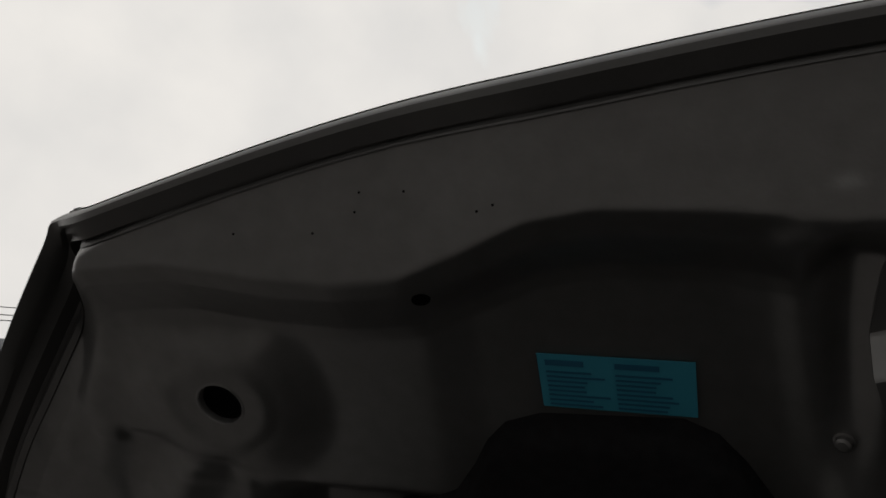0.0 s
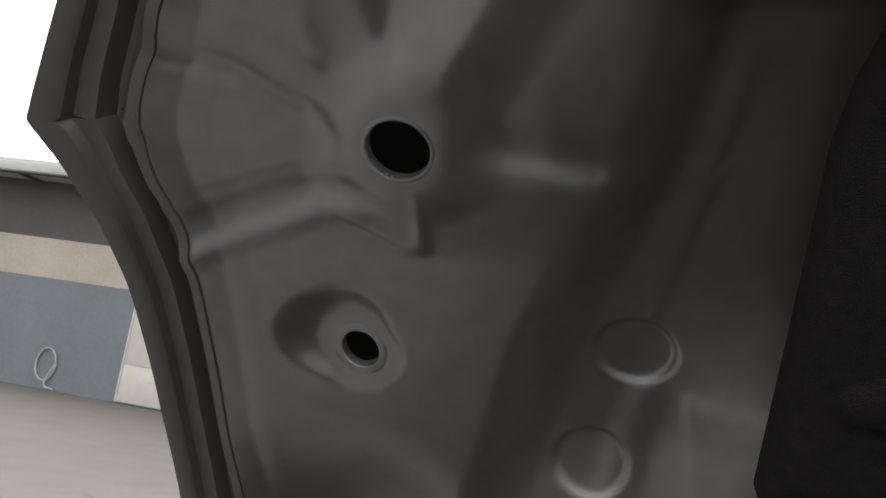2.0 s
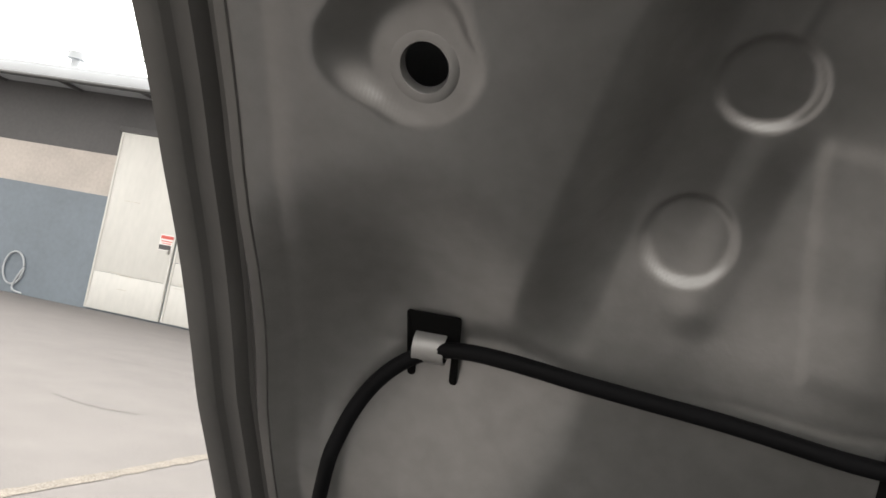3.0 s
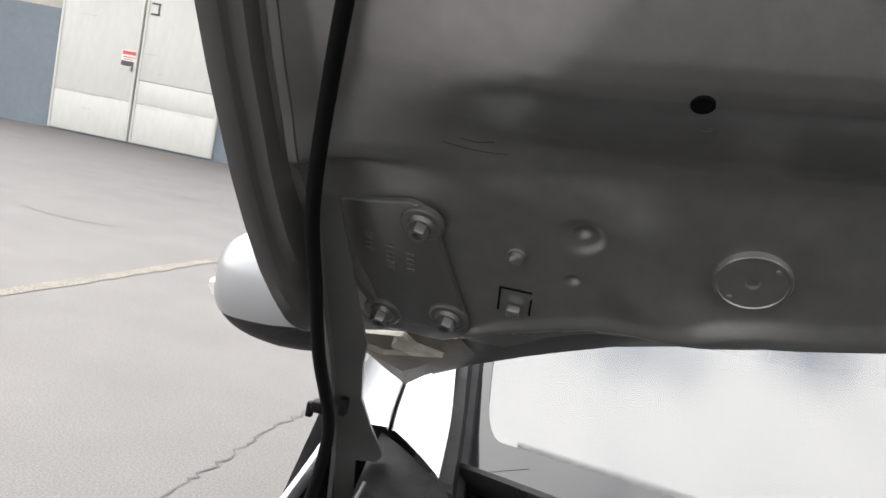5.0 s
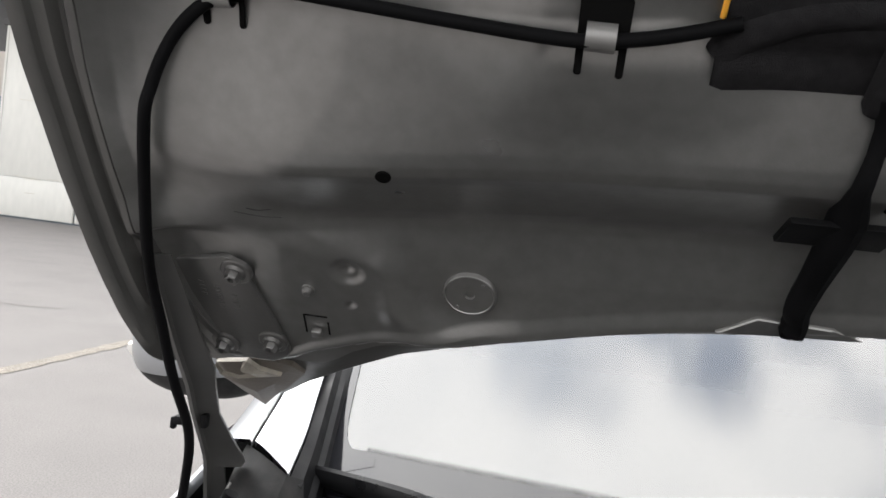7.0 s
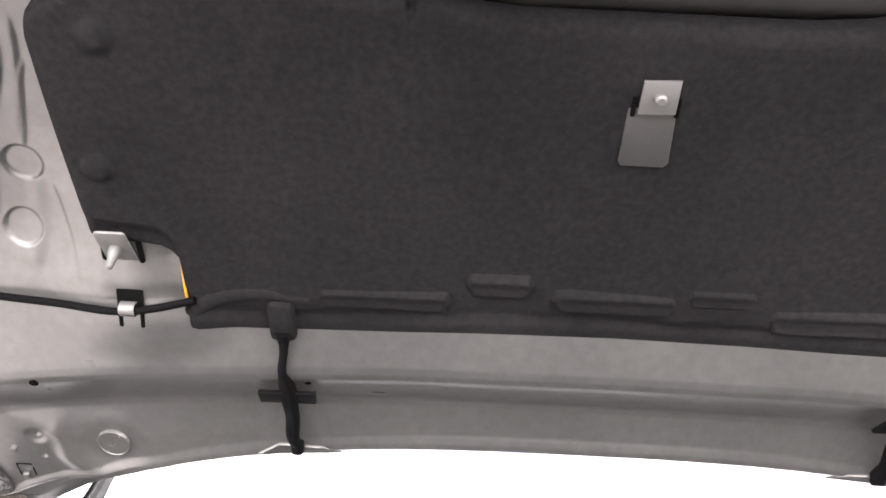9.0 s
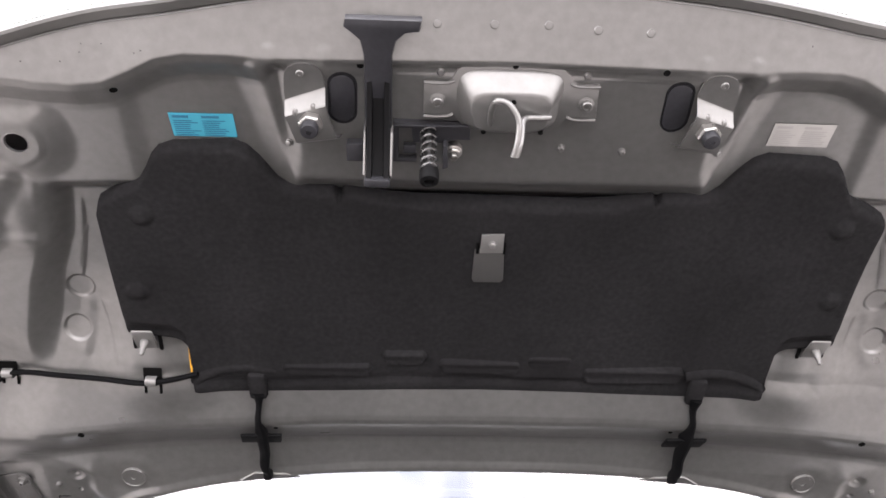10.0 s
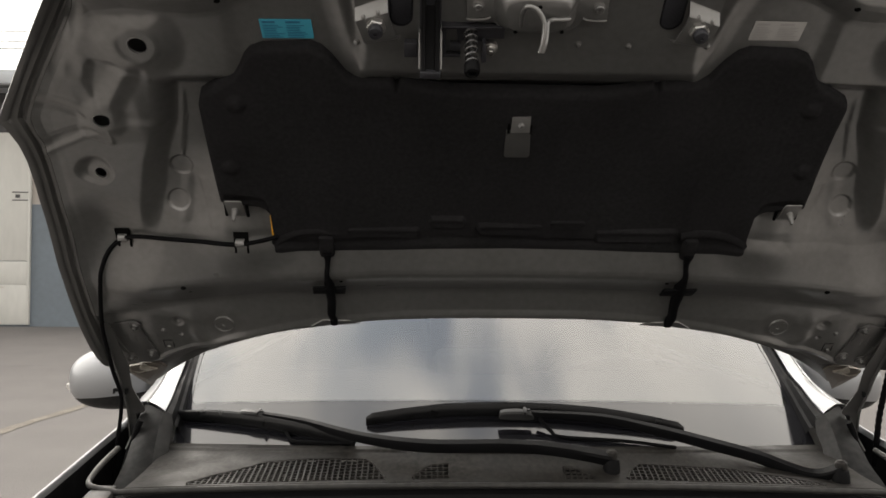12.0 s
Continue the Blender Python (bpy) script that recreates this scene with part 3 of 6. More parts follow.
# the skin's rear lip, standing out behind the inner panel
LIP_A = (0.30, 0.367, 0.4376, 0.4647, 0.5011, 0.5553, 0.6008, 0.6353, 0.6623)
LIP_V = (0.0860, 0.0753, 0.0610, 0.0500, 0.0324, 0.0044, -0.0303, -0.0605, -0.0890)
LIP_W = (0.0375, 0.0391, 0.0407, 0.0403, 0.0390, 0.0373, 0.0342, 0.0312, 0.0285)
for s in (-1, 1):
    al = np.linspace(0.30, 0.662, 120)[None, :]
    t = np.array([0.0, 0.06, 0.5, 0.93, 1.0, 1.0, 0.5])[:, None]
    ov, ow = np.interp(al, LIP_A, LIP_V), np.interp(al, LIP_A, LIP_W)
    iv = np.minimum(rear(al) + 0.006, 0.2)
    iw = under(al, iv) - 0.004
    LV = iv + (ov - iv) * t
    LW = iw + (ow - iw) * t + np.array([0, 0.0005, 0.0012, 0.0016, 0.0, -0.0020, -0.010])[:, None]
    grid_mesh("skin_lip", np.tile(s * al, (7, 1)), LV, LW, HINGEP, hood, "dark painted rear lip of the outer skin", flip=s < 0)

# insulation pad
PAD_HI = ((-0.473, 0.53), (-0.470, 0.552), (-0.464, 0.572), (-0.45, 0.581), (-0.412, 0.602), (-0.402, 0.617), (-0.394, 0.633), (-0.384, 0.645), (-0.366, 0.652), (-0.301, 0.655), (-0.286, 0.648), (-0.274, 0.634), (-0.256, 0.607), (-0.244, 0.600), (-0.222, 0.5975), (-0.1925, 0.5965), (-0.1900, 0.594), (-0.1880, 0.5885), (-0.1830, 0.5885), (-0.1810, 0.594), (-0.1785, 0.5965), (-0.165, 0.5925), (-0.135, 0.5850), (-0.10, 0.5820), (0.0, 0.5820))
PAD_LO = ((-0.473, 0.366), (-0.468, 0.358), (-0.46, 0.354), (-0.43, 0.351), (-0.41, 0.348), (-0.401, 0.343), (-0.3945, 0.333), (-0.392, 0.318), (-0.3915, 0.2625), (-0.385, 0.2600), (-0.376, 0.2600), (-0.32, 0.2615), (-0.119, 0.268), (0.0, 0.270))


def pad_edges(u):
    a = -np.abs(u)
    return np.interp(a, *np.array(PAD_LO).T), np.interp(a, *np.array(PAD_HI).T)


uc = np.unique(np.r_[np.linspace(-0.473, 0.473, 260), [s * p[0] for p in PAD_HI + PAD_LO for s in (-1, 1)]])
sc_ = np.linspace(0, 1, 90)
lo, hi = pad_edges(uc)
PU = np.tile(uc[None, :], (90, 1))
PV = lo[None, :] + sc_[:, None] * (hi - lo)[None, :]
dd = np.minimum(np.minimum(PV - lo[None, :], hi[None, :] - PV), 0.473 - np.abs(PU))
rnd = np.clip(dd / 0.014, 0, 1)
puff = 0.020 * np.sqrt(1 - (1 - rnd) ** 2)
emb = np.zeros_like(PU)
for cu, cv in ((-0.415, 0.555), (-0.44, 0.44), (0.415, 0.555), (0.44, 0.44)):
    emb = np.maximum(emb, 0.6 * bump_at(PU, PV, cu, cv, 0.006, 0.016))
hem = 1 - step(PV, lo[None, :] + 0.016, lo[None, :] + 0.034)
fold = sum(np.exp(-(((PU - c - 0.02 * (PV - 0.4)) / 0.011) ** 2)) for c in (-0.295, -0.065, 0.055, 0.29))
PW = crown(PU, PV) - 0.010 + puff - 0.007 * hem * rnd + 0.010 * emb + 0.0016 * fold * rnd + 0.0025 * np.sin(PU * 17) * np.sin(PV * 21 + 1)
PW = np.maximum(PW, under(PU, PV) - 0.002 + 0.0065 * rnd)
pad = thing("insulation_pad", HOOD, "black felt sound insulation pad under the hood", "insulation pad")
grid_mesh("felt_sheet", PU, PV, PW, FELT, pad, "black pressed felt sheet")


def pad_top(x, y):
    return float(crown(x, y)) + 0.009


# raised cushions along the pad's rear edge, their ends slanted
for c0, c1, v0, v1 in ((-0.276, -0.146, 0.293, 0.3215), (-0.142, -0.073, 0.314, 0.3435), (-0.066, 0.056, 0.300, 0.3310), (0.052, 0.124, 0.313, 0.3405), (0.129, 0.280, 0.288, 0.3205)):
    U4, V4 = np.meshgrid(np.linspace(c0, c1, 60), np.linspace(v0, v1, 20))
    slant = 0.55 * np.abs(V4 - v0 - 0.6 * (v1 - v0))
    d4 = np.minimum(np.minimum(U4 - c0 - slant, c1 - U4 - slant), np.minimum(V4 - v0, (v1 - V4) * 1.6))
    W4 = np.maximum(crown(U4, V4) + 0.0035, under(U4, V4) + 0.003) + 0.0105 * step(d4, 0.0, 0.0075) + 0.002 * step(V4, v1 - 0.014, v1 - 0.006)
    grid_mesh("cushion", U4, V4, W4, FELT, pad)
# ridge pressed beside the washer hose, and fastener heads
for sgn in (-1, 1):
    bm = bmesh.new()
    tube(bm, [Vector((p.x, p.y, pad_top(p.x, p.y) - 0.0045)) for p in spline([(sgn * 0.390, 0.279, 0), (sgn * 0.381, 0.290, 0), (sgn * 0.362, 0.300, 0), (sgn * 0.342, 0.306, 0), (sgn * 0.318, 0.308, 0), (sgn * 0.298, 0.306, 0), (sgn * 0.280, 0.302, 0)], 6)], 0.0100, 12)
    part("pressed_ridge", bm, FELT, pad)
    for cu, cv in ((0.415, 0.555), (0.44, 0.44)):
        bm = bmesh.new()
        lathe(bm, [(0.009, -0.004), (0.009, 0.0), (0.007, 0.001), (0.003, 0.0012)], Matrix.Translation((sgn * cu, cv, pad_top(cu, cv) + 0.002)), 20)
        part("fastener", bm, FELT, pad)
# turned flanges of the round holes
for cu, cv, r in ROUND:
    bm = bmesh.new()
    rows = []
    for k, dz in ((-0.0002, -0.004), (0.0, -0.0004), (0.0004, 0.00025), (0.0012 if r > 0.01 else 0.0036, 0.00025), (0.0032 if r > 0.01 else 0.0055, -0.0008)):
        q = max(r + k, r + 0.002)
        rows.append([bm.verts.new((cu + (r + k) * math.cos(t), cv + (r + k) * math.sin(t), float(under(cu + q * math.cos(t), cv + q * math.sin(t))) + dz)) for t in np.linspace(0, 2 * math.pi, 49)[:-1]])
    for x, y in zip(rows, rows[1:]):
        for k in range(48):
            bm.faces.new((x[k], y[k], y[(k + 1) % 48], x[(k + 1) % 48]))
    finish(bm, "hole_flange", PRIMER, hood)

# ---- what is fixed to the hood ----


def disc(bm, m, r, h, seg=20, dome=0.3):
    return lathe(bm, [(r, -0.004), (r, h * (1 - dome)), (r * 0.82, h), (r * 0.4, h * 1.02)], m, seg)


def hexa(bm, m, r, h, sock=0.5):
    """A hexagon head with a flange and a sunk socket."""
    lathe(bm, [(r * 1.45, -0.002), (r * 1.45, 0.0012), (r * 1.15, 0.003)], m, 24)
    lathe(bm, [(r, 0.002), (r, h - 0.001), (r * 0.86, h), (r * sock, h), (r * sock * 0.9, h - 0.004)], m, 6)
    return bm


# small punched holes: near-black discs on the panel paint in their inner darkness
def dark_disc(u, v, r):
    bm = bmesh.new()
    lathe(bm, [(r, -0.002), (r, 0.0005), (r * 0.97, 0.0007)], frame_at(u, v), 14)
    finish(bm, "dark_hole_disc", SHADEDIRT, hood)


for u, v, r in ((-0.412, 0.719, 0.0042), (0.415, 0.722, 0.0042), (0.155, 0.760, 0.0036), (-0.157, 0.758, 0.0036), (-0.553, 0.199, 0.0046), (0.553, 0.199, 0.0046), (-0.286, 0.2065, 0.0032), (0.275, 0.2065, 0.0032), (0.0, 0.762, 0.003)):
    dark_disc(u, v, r)

# rivets of the nose
for u, v in ((-0.0806, 0.8000), (-0.0239, 0.8012), (0.0304, 0.8018), (0.0804, 0.7985), (0.1339, 0.7970)):
    bm = bmesh.new()
    lathe(bm, [(0.0044, -0.001), (0.0044, 0.0008), (0.0038, 0.0015), (0.0018, 0.0018)], frame_at(u, v), 16)
    finish(bm, "rivet", PRIMER, hood)
for u, v in ((-0.614, 0.0785), (0.614, 0.0785), (0.128, 0.660), (0.060, 0.663), (-0.237, 0.657), (0.237, 0.657)):
    bm = bmesh.new()
    lathe(bm, [(0.0048, -0.001), (0.0046, 0.0012), (0.0036, 0.0014), (0.0034, 0.004), (0.0022, 0.0048)], frame_at(u, v), 14)
    finish(bm, "stud", PRIMER, hood)

# round pads by the hinges
for s in (-1, 1):
    m = pose(s * 0.504, 0.0912, PAD_SEAT + 0.0004, -5.7)
    bm = bmesh.new()
    lathe(bm, [(0.0178, -0.010), (0.0178, 0.0024), (0.0172, 0.0033), (0.0160, 0.0035), (0.0156, 0.0029), (0.0035, 0.0028), (0.003, 0.0012)], m, 40)
    p = finish(bm, "round_pad", PRIMER, hood)
    for k in (0.9, 4.1):
        bm = bmesh.new()
        lathe(bm, [(0.0013, 0.002), (0.0013, 0.0036), (0.0006, 0.0038)], m @ Matrix.Translation((0.0135 * math.cos(k), 0.0135 * math.sin(k), 0)), 8)
        finish(bm, "dimple", BRACKET, p)

# sheet tongue near the hinge, its slot's darkness drawn with near-black bars
for s in (-1, 1):
    m = frame_at(s * 0.612, 0.0405)
    for c, size in (((-0.0085, 0, 0), (0.0011, 0.020, 0.0014)), ((0.0085, -0.003, 0), (0.0011, 0.014, 0.0014)), ((0, 0.0098, 0), (0.017, 0.0009, 0.0014))):
        bm = bmesh.new()
        box(bm, c, size, 0, m)
        finish(bm, "dark_slot_plate", SHADEDIRT, hood)
    bm = bmesh.new()
    box(bm, (0.0, -0.006, 0.003), (0.0075, 0.007, 0.005), 0.0015, m)
    finish(bm, "tongue", PRIMER, hood)

# hinges: a plate bolted to the panel and an arm down to the body
HP = ((-0.7140, 0.080), (-0.7135, 0.0865), (-0.7100, 0.0910), (-0.6925, 0.0950), (-0.6835, 0.0973), (-0.6702, 0.1016), (-0.6650, 0.1014), (-0.6600, 0.0985), (-0.6560, 0.0920), (-0.6536, 0.0810), (-0.6361, 0.0141), (-0.6355, 0.0060), (-0.6390, -0.0010), (-0.6507, -0.0105), (-0.6717, -0.0125), (-0.6862, -0.0175), (-0.7000, -0.0240), (-0.7140, -0.0240))
INV = HOOD.inverted()
for s in (-1, 1):
    bm = bmesh.new()
    prism(bm, [(s * -x, y) for x, y in HP][:: -s], 0.0005, 0.0042, 0.0015, lift=lambda x, y: float(floor_w(abs(x))))
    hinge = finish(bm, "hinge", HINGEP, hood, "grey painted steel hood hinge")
    for u, v in ((0.662, 0.0900), (0.687, 0.0035), (0.647, 0.0168)):
        m = Matrix.Translation((s * u, v, float(floor_w(u)) + 0.0042)) @ pose(0, 0, 0, 0, s * 4, 0)
        bm = bmesh.new()
        lathe(bm, [(0.0112, -0.002), (0.0112, 0.0012), (0.0102, 0.0019)], m, 28)
        hexa(bm, m @ pose(0, 0, 0.001, 0, 0, 17 * s), 0.0052, 0.0085, 0.5)
        finish(bm, "bolt", HINGEP, hinge)
    # the arm: an angle section, in world metres brought into the hood's frame
    LINE = ((0.7085, -0.119, 1.176, 0.009), (0.7085, -0.100, 1.152, 0.012), (0.7085, -0.070, 1.113, 0.017), (0.7085, -0.050, 1.090, 0.0200), (0.7085, -0.035, 1.073, 0.0165), (0.7085, -0.018, 1.047, 0.0155), (0.7085, 0.002, 1.022, 0.0215), (0.7085, 0.014, 1.006, 0.0270), (0.7085, 0.018, 0.999, 0.0280), (0.7085, 0.0190, 0.9945, 0.0250), (0.7085, 0.020, 0.992, 0.0105), (0.7085, 0.028, 0.962, 0.0120), (0.7080, 0.031, 0.948, 0.0070), (0.7072, 0.032, 0.941, 0.0030))
    bm = bmesh.new()
    rows = []
    for x, y, z, wd in LINE:
        x0, x1 = s * (x + 0.002), s * (x + 0.002 - wd)
        prof = [(x0, y - 0.007, z), (x0, y, z), (x0 - s * 0.003, y + 0.002, z), (x1, y + 0.004, z), (x1, y + 0.007, z), (x0, y + 0.007, z), (x0 + s * 0.0030, y, z), (x0 + s * 0.0030, y - 0.007, z)]
        rows.append([bm.verts.new(INV @ Vector(q)) for q in prof])
    for a, b in zip(rows, rows[1:]):
        for k in range(8):
            f = (a[k], a[(k + 1) % 8], b[(k + 1) % 8], b[k])
            bm.faces.new(f if s > 0 else f[::-1])
    bm.faces.new(rows[0][::s])
    bm.faces.new(rows[-1][:: -s])
    finish(bm, "arm", HINGEP, hinge, smooth=True)
    bm = bmesh.new()
    box(bm, (s * 0.7040, -0.018, 1.041), (0.005, 0.008, 0.011), 0.0015, INV)
    finish(bm, "pivot_pin", BLACK, hinge)
    # pale underside of the skin's rear corner: a folded triangle and a bare tongue with its hole
    out = Vector((0, -0.60, -0.80))
    bm = bmesh.new()
    TRI = ((0.712, 0.022, 1.070), (0.696, 0.046, 1.052), (0.683, 0.063, 1.039), (0.668, 0.043, 1.054), (0.652, 0.024, 1.067), (0.643, 0.012, 1.076), (0.634, 0.000, 1.085), (0.642, -0.010, 1.092), (0.660, -0.012, 1.094), (0.706, -0.008, 1.094))
    pts = [INV @ Vector((s * x, y, z)) for x, y, z in TRI]
    vs = [bm.verts.new(p) for p in pts]
    inn = [bm.verts.new(INV @ (Vector((s * x, y, z)) + out * h)) for x, y, z, h in ((0.700, 0.026, 1.067, 0.003), (0.681, 0.034, 1.061, 0.005), (0.664, 0.020, 1.070, 0.0015))]
    low = [bm.verts.new(p + Vector((0, 0, -0.010))) for p in pts]
    for f in ((0, 1, 10), (1, 2, 11, 10), (2, 3, 11), (3, 4, 12, 11), (4, 5, 12), (5, 6, 7, 12), (7, 8, 12), (8, 9, 10, 11, 12), (9, 0, 10)):
        bm.faces.new([(vs + inn)[k] for k in f])
    for k in range(10):
        bm.faces.new((vs[(k + 1) % 10], vs[k], low[k], low[(k + 1) % 10]))
    bm.faces.new(low)
    bmesh.ops.recalc_face_normals(bm, faces=bm.faces)
    corner = finish(bm, "skin_corner", CHIPPED, hood, "bare beige folded corner of the outer skin", smooth=False)
    bm = bmesh.new()
    TON = ((0.7065, 0.000), (0.703, -0.007), (0.676, -0.014), (0.669, -0.004), (0.652, 0.001), (0.672, 0.008), (0.692, 0.015), (0.705, 0.012))
    zt = lambda x, y: 1.0865 - 0.74 * y
    m = INV @ Matrix.Translation(out * 0.006)
    tv = [bm.verts.new(m @ Vector((s * x, y, zt(x, y)))) for x, y in TON]
    rim_ = [(0.679 + 0.0055 * math.cos(t), -0.001 + 0.0048 * math.sin(t)) for t in np.linspace(0, 2 * math.pi, 17)[:-1]]
    rv = [bm.verts.new(m @ (Vector((s * x, y, zt(x, y))) + out * 0.0012)) for x, y in rim_]
    dv_ = [bm.verts.new(m @ (Vector((s * x, y, zt(x, y))) - out * 0.006)) for x, y in rim_]
    bv = [bm.verts.new(v.co - Vector((0, 0, 0.004))) for v in tv]
    near = [min(range(8), key=lambda q: (TON[q][0] - x) ** 2 + (TON[q][1] - y) ** 2) for x, y in rim_]
    for k in range(16):
        n2 = (k + 1) % 16
        bm.faces.new((rv[k], rv[n2], dv_[n2], dv_[k]))
        bm.faces.new((rv[n2], rv[k], tv[near[k]]))
        q = near[k]
        while q != near[n2]:
            up_ = (q - near[n2]) % 8 > (near[n2] - q) % 8
            q2 = (q + 1) % 8 if up_ else (q - 1) % 8
            bm.faces.new((rv[n2], tv[q], tv[q2]))
            q = q2
    for k in range(8):
        bm.faces.new((tv[k], tv[(k + 1) % 8], bv[(k + 1) % 8], bv[k]))
    bmesh.ops.recalc_face_normals(bm, faces=bm.faces)
    finish(bm, "bare_tongue", BARE, corner, "scraped cream metal tongue with a round hole", smooth=False)
    # embossed marks on the hinge plate, too worn to read
    for u, v0, n_ in ((0.692, 0.075, 4), (0.6805, 0.072, 6), (0.669, 0.066, 4)):
        for k in range(n_):
            v = v0 - 0.004 - 0.0042 * k
            bm = bmesh.new()
            box(bm, (0, 0, 0), (0.0042, 0.0022, 0.0008), 0.0003, Matrix.Translation((s * u, v, float(floor_w(u)) + 0.0043)) @ pose(0, 0, 0, 0, s * 4, 0))
            finish(bm, "embossed_bar", HINGEP, hinge)

# stops with rubber heads on stepped brackets; the bend runs askew
PLATE = 0.0135
for s in (-1, 1):
    bm = bmesh.new()
    rows = []
    for v, l, h0, h1, skew in ((0.7590, 0.0008, -0.004, 0.005, 0), (0.7575, 0.0012, -0.0095, 0.0105, 0), (0.7540, 0.0015, -0.0150, 0.0155, 0), (0.7490, 0.0015, -0.0185, 0.0190, 0), (0.7430, 0.0015, -0.0200, 0.0205, 0.03), (0.7345, 0.0015, -0.0207, 0.0210, 0.15), (0.7245, 0.0018, -0.0210, 0.0215, 0.38), (0.7225, 0.0030, -0.0210, 0.0215, 0.38), (0.7120, 0.0150, -0.0205, 0.0220, 0.34), (0.7098, 0.0166, -0.0200, 0.0222, 0.32), (0.695, 0.0178, -0.0160, 0.0262, 0.25), (0.680, 0.0185, -0.0120, 0.0305, 0.20), (0.6735, 0.0178, -0.0105, 0.0325, 0.17), (0.6715, 0.0155, -0.0100, 0.0345, 0.17), (0.6690, 0.0040, -0.0095, 0.0370, 0.17)):
        c = s * 0.2148
        row = []
        for k in (h0, 0.5 * (h0 + h1), h1):
            row.append(bm.verts.new((c - s * k, v + skew * k, max(float(crown(c, v + skew * k)) + PLATE, float(under(c - s * k, v + skew * k)) + 0.0006) + l)))
        rows.append(row + [bm.verts.new((p.co.x, p.co.y, p.co.z - 0.0022)) for p in row[::-1]])
    for a, b in zip(rows, rows[1:]):
        for k in range(6):
            bm.faces.new((a[k], a[(k + 1) % 6], b[(k + 1) % 6], b[k]))
    bm.faces.new(rows[0]), bm.faces.new(rows[-1][::-1])
    bmesh.ops.recalc_face_normals(bm, faces=bm.faces)
    br = finish(bm, "stop_bracket", PRIMER, hood, "stepped pale metal bracket of the hood stop")
    br.data.set_sharp_from_angle(angle=radians(22))
    # two small gussets in the bend
    for k in (-0.0095, 0.0095):
        bm = bmesh.new()
        bmesh.ops.create_uvsphere(bm, u_segments=12, v_segments=8, radius=1, matrix=Matrix.Translation((s * (0.2148 - k), 0.7108 + 0.33 * k, float(crown(0.2148, 0.711)) + PLATE + 0.0142)) @ Matrix.Diagonal((0.0032, 0.0048, 0.0030, 1)))
        finish(bm, "gusset", PRIMER, br)
    top = Matrix.Translation((s * 0.2083, 0.6985, float(crown(s * 0.2083, 0.6985)) + PLATE + 0.0178)) @ pose(0, 0, 0, 6, 0, 12 * s)
    bm = bmesh.new()
    lathe(bm, [(0.0128, -0.002), (0.0128, 0.0075), (0.0115, 0.0095), (0.0098, 0.0098), (0.0096, 0.008)], top, 6)
    finish(bm, "stop_nut", STEEL, br, "bright hexagon nut", smooth=False)
    bm = bmesh.new()
    lathe(bm, [(0.0088, 0.006), (0.0094, 0.0105), (0.0095, 0.0165), (0.0082, 0.0190), (0.0026, 0.0198), (0.0022, 0.0185), (0.0008, 0.0185)], top, 24)
    finish(bm, "rubber_head", DARKPL, br, "dark grey rubber stop head")
    bm = bmesh.new()
    lathe(bm, [(0.0042, 0), (0.0042, 0.0022), (0.0034, 0.0030), (0.0016, 0.0030), (0.0014, 0.0016), (0.0006, 0.0016)], Matrix.Translation((s * 0.2181, 0.7476, float(crown(s * 0.218, 0.7476)) + PLATE + 0.0012)), 16)
    finish(bm, "rivet", PRIMER, br)
    # dark plug seen through the oval opening
    bm = bmesh.new()
    prism(bm, [(s * 0.1765 + 0.0175 * math.cos(k / 24 * 2 * math.pi), 0.718 + (0.016 if k < 13 else -0.016) + 0.0175 * math.sin(k / 24 * 2 * math.pi)) for k in range(24)], 0.001, 0.0075, 0, lift=lambda x, y: float(crown(x, y)))
    plug = finish(bm, "oval_plug", DARKPL, hood)
    bm = bmesh.new()
    prism(bm, [(s * 0.1765 + 0.0135 * math.cos(k / 24 * 2 * math.pi), 0.717 + (0.0145 if k < 13 else -0.0145) + 0.0135 * math.sin(k / 24 * 2 * math.pi)) for k in range(24)], 0.007, 0.0105, 0.0015, lift=lambda x, y: float(crown(x, y)))
    finish(bm, "plug_face", DARKPL, plug)

# striker plate: a flat rim with ears, a pressed tray on it, and the bent wire
w0 = float(crown(0.0, 0.72)) + PLATE
bm = bmesh.new()
prism(bm, ((-0.052, 0.7605), (0.0420, 0.7610), (0.0510, 0.7590), (0.0575, 0.7530), (0.0625, 0.7455), (0.0675, 0.7428), (0.0890, 0.7430), (0.0905, 0.7040), (0.0580, 0.7032), (0.0520, 0.6935), (0.0420, 0.6880), (0.003, 0.6860), (-0.0360, 0.6880), (-0.0510, 0.6935), (-0.0585, 0.7025), (-0.0920, 0.7020), (-0.0925, 0.7420), (-0.0680, 0.7418), (-0.0625, 0.7470), (-0.0590, 0.7555)), w0 + 0.0002, w0 + 0.0030, 0.0011)
tray = finish(bm, "striker_plate", PRIMER, hood, "pressed pale metal striker plate")


def tray_ring(sx, top, low, n=44):
    c, h = (top + low) / 2, (top - low) / 2
    out = []
    for k in range(n):
        x, y = math.cos(2 * math.pi * k / n), math.sin(2 * math.pi * k / n)
        out.append((-0.0025 + sx * math.copysign(abs(x) ** 0.45, x) * (1 if y > 0 else 0.93), c + h * math.copysign(abs(y) ** 0.5, y)))
    return out


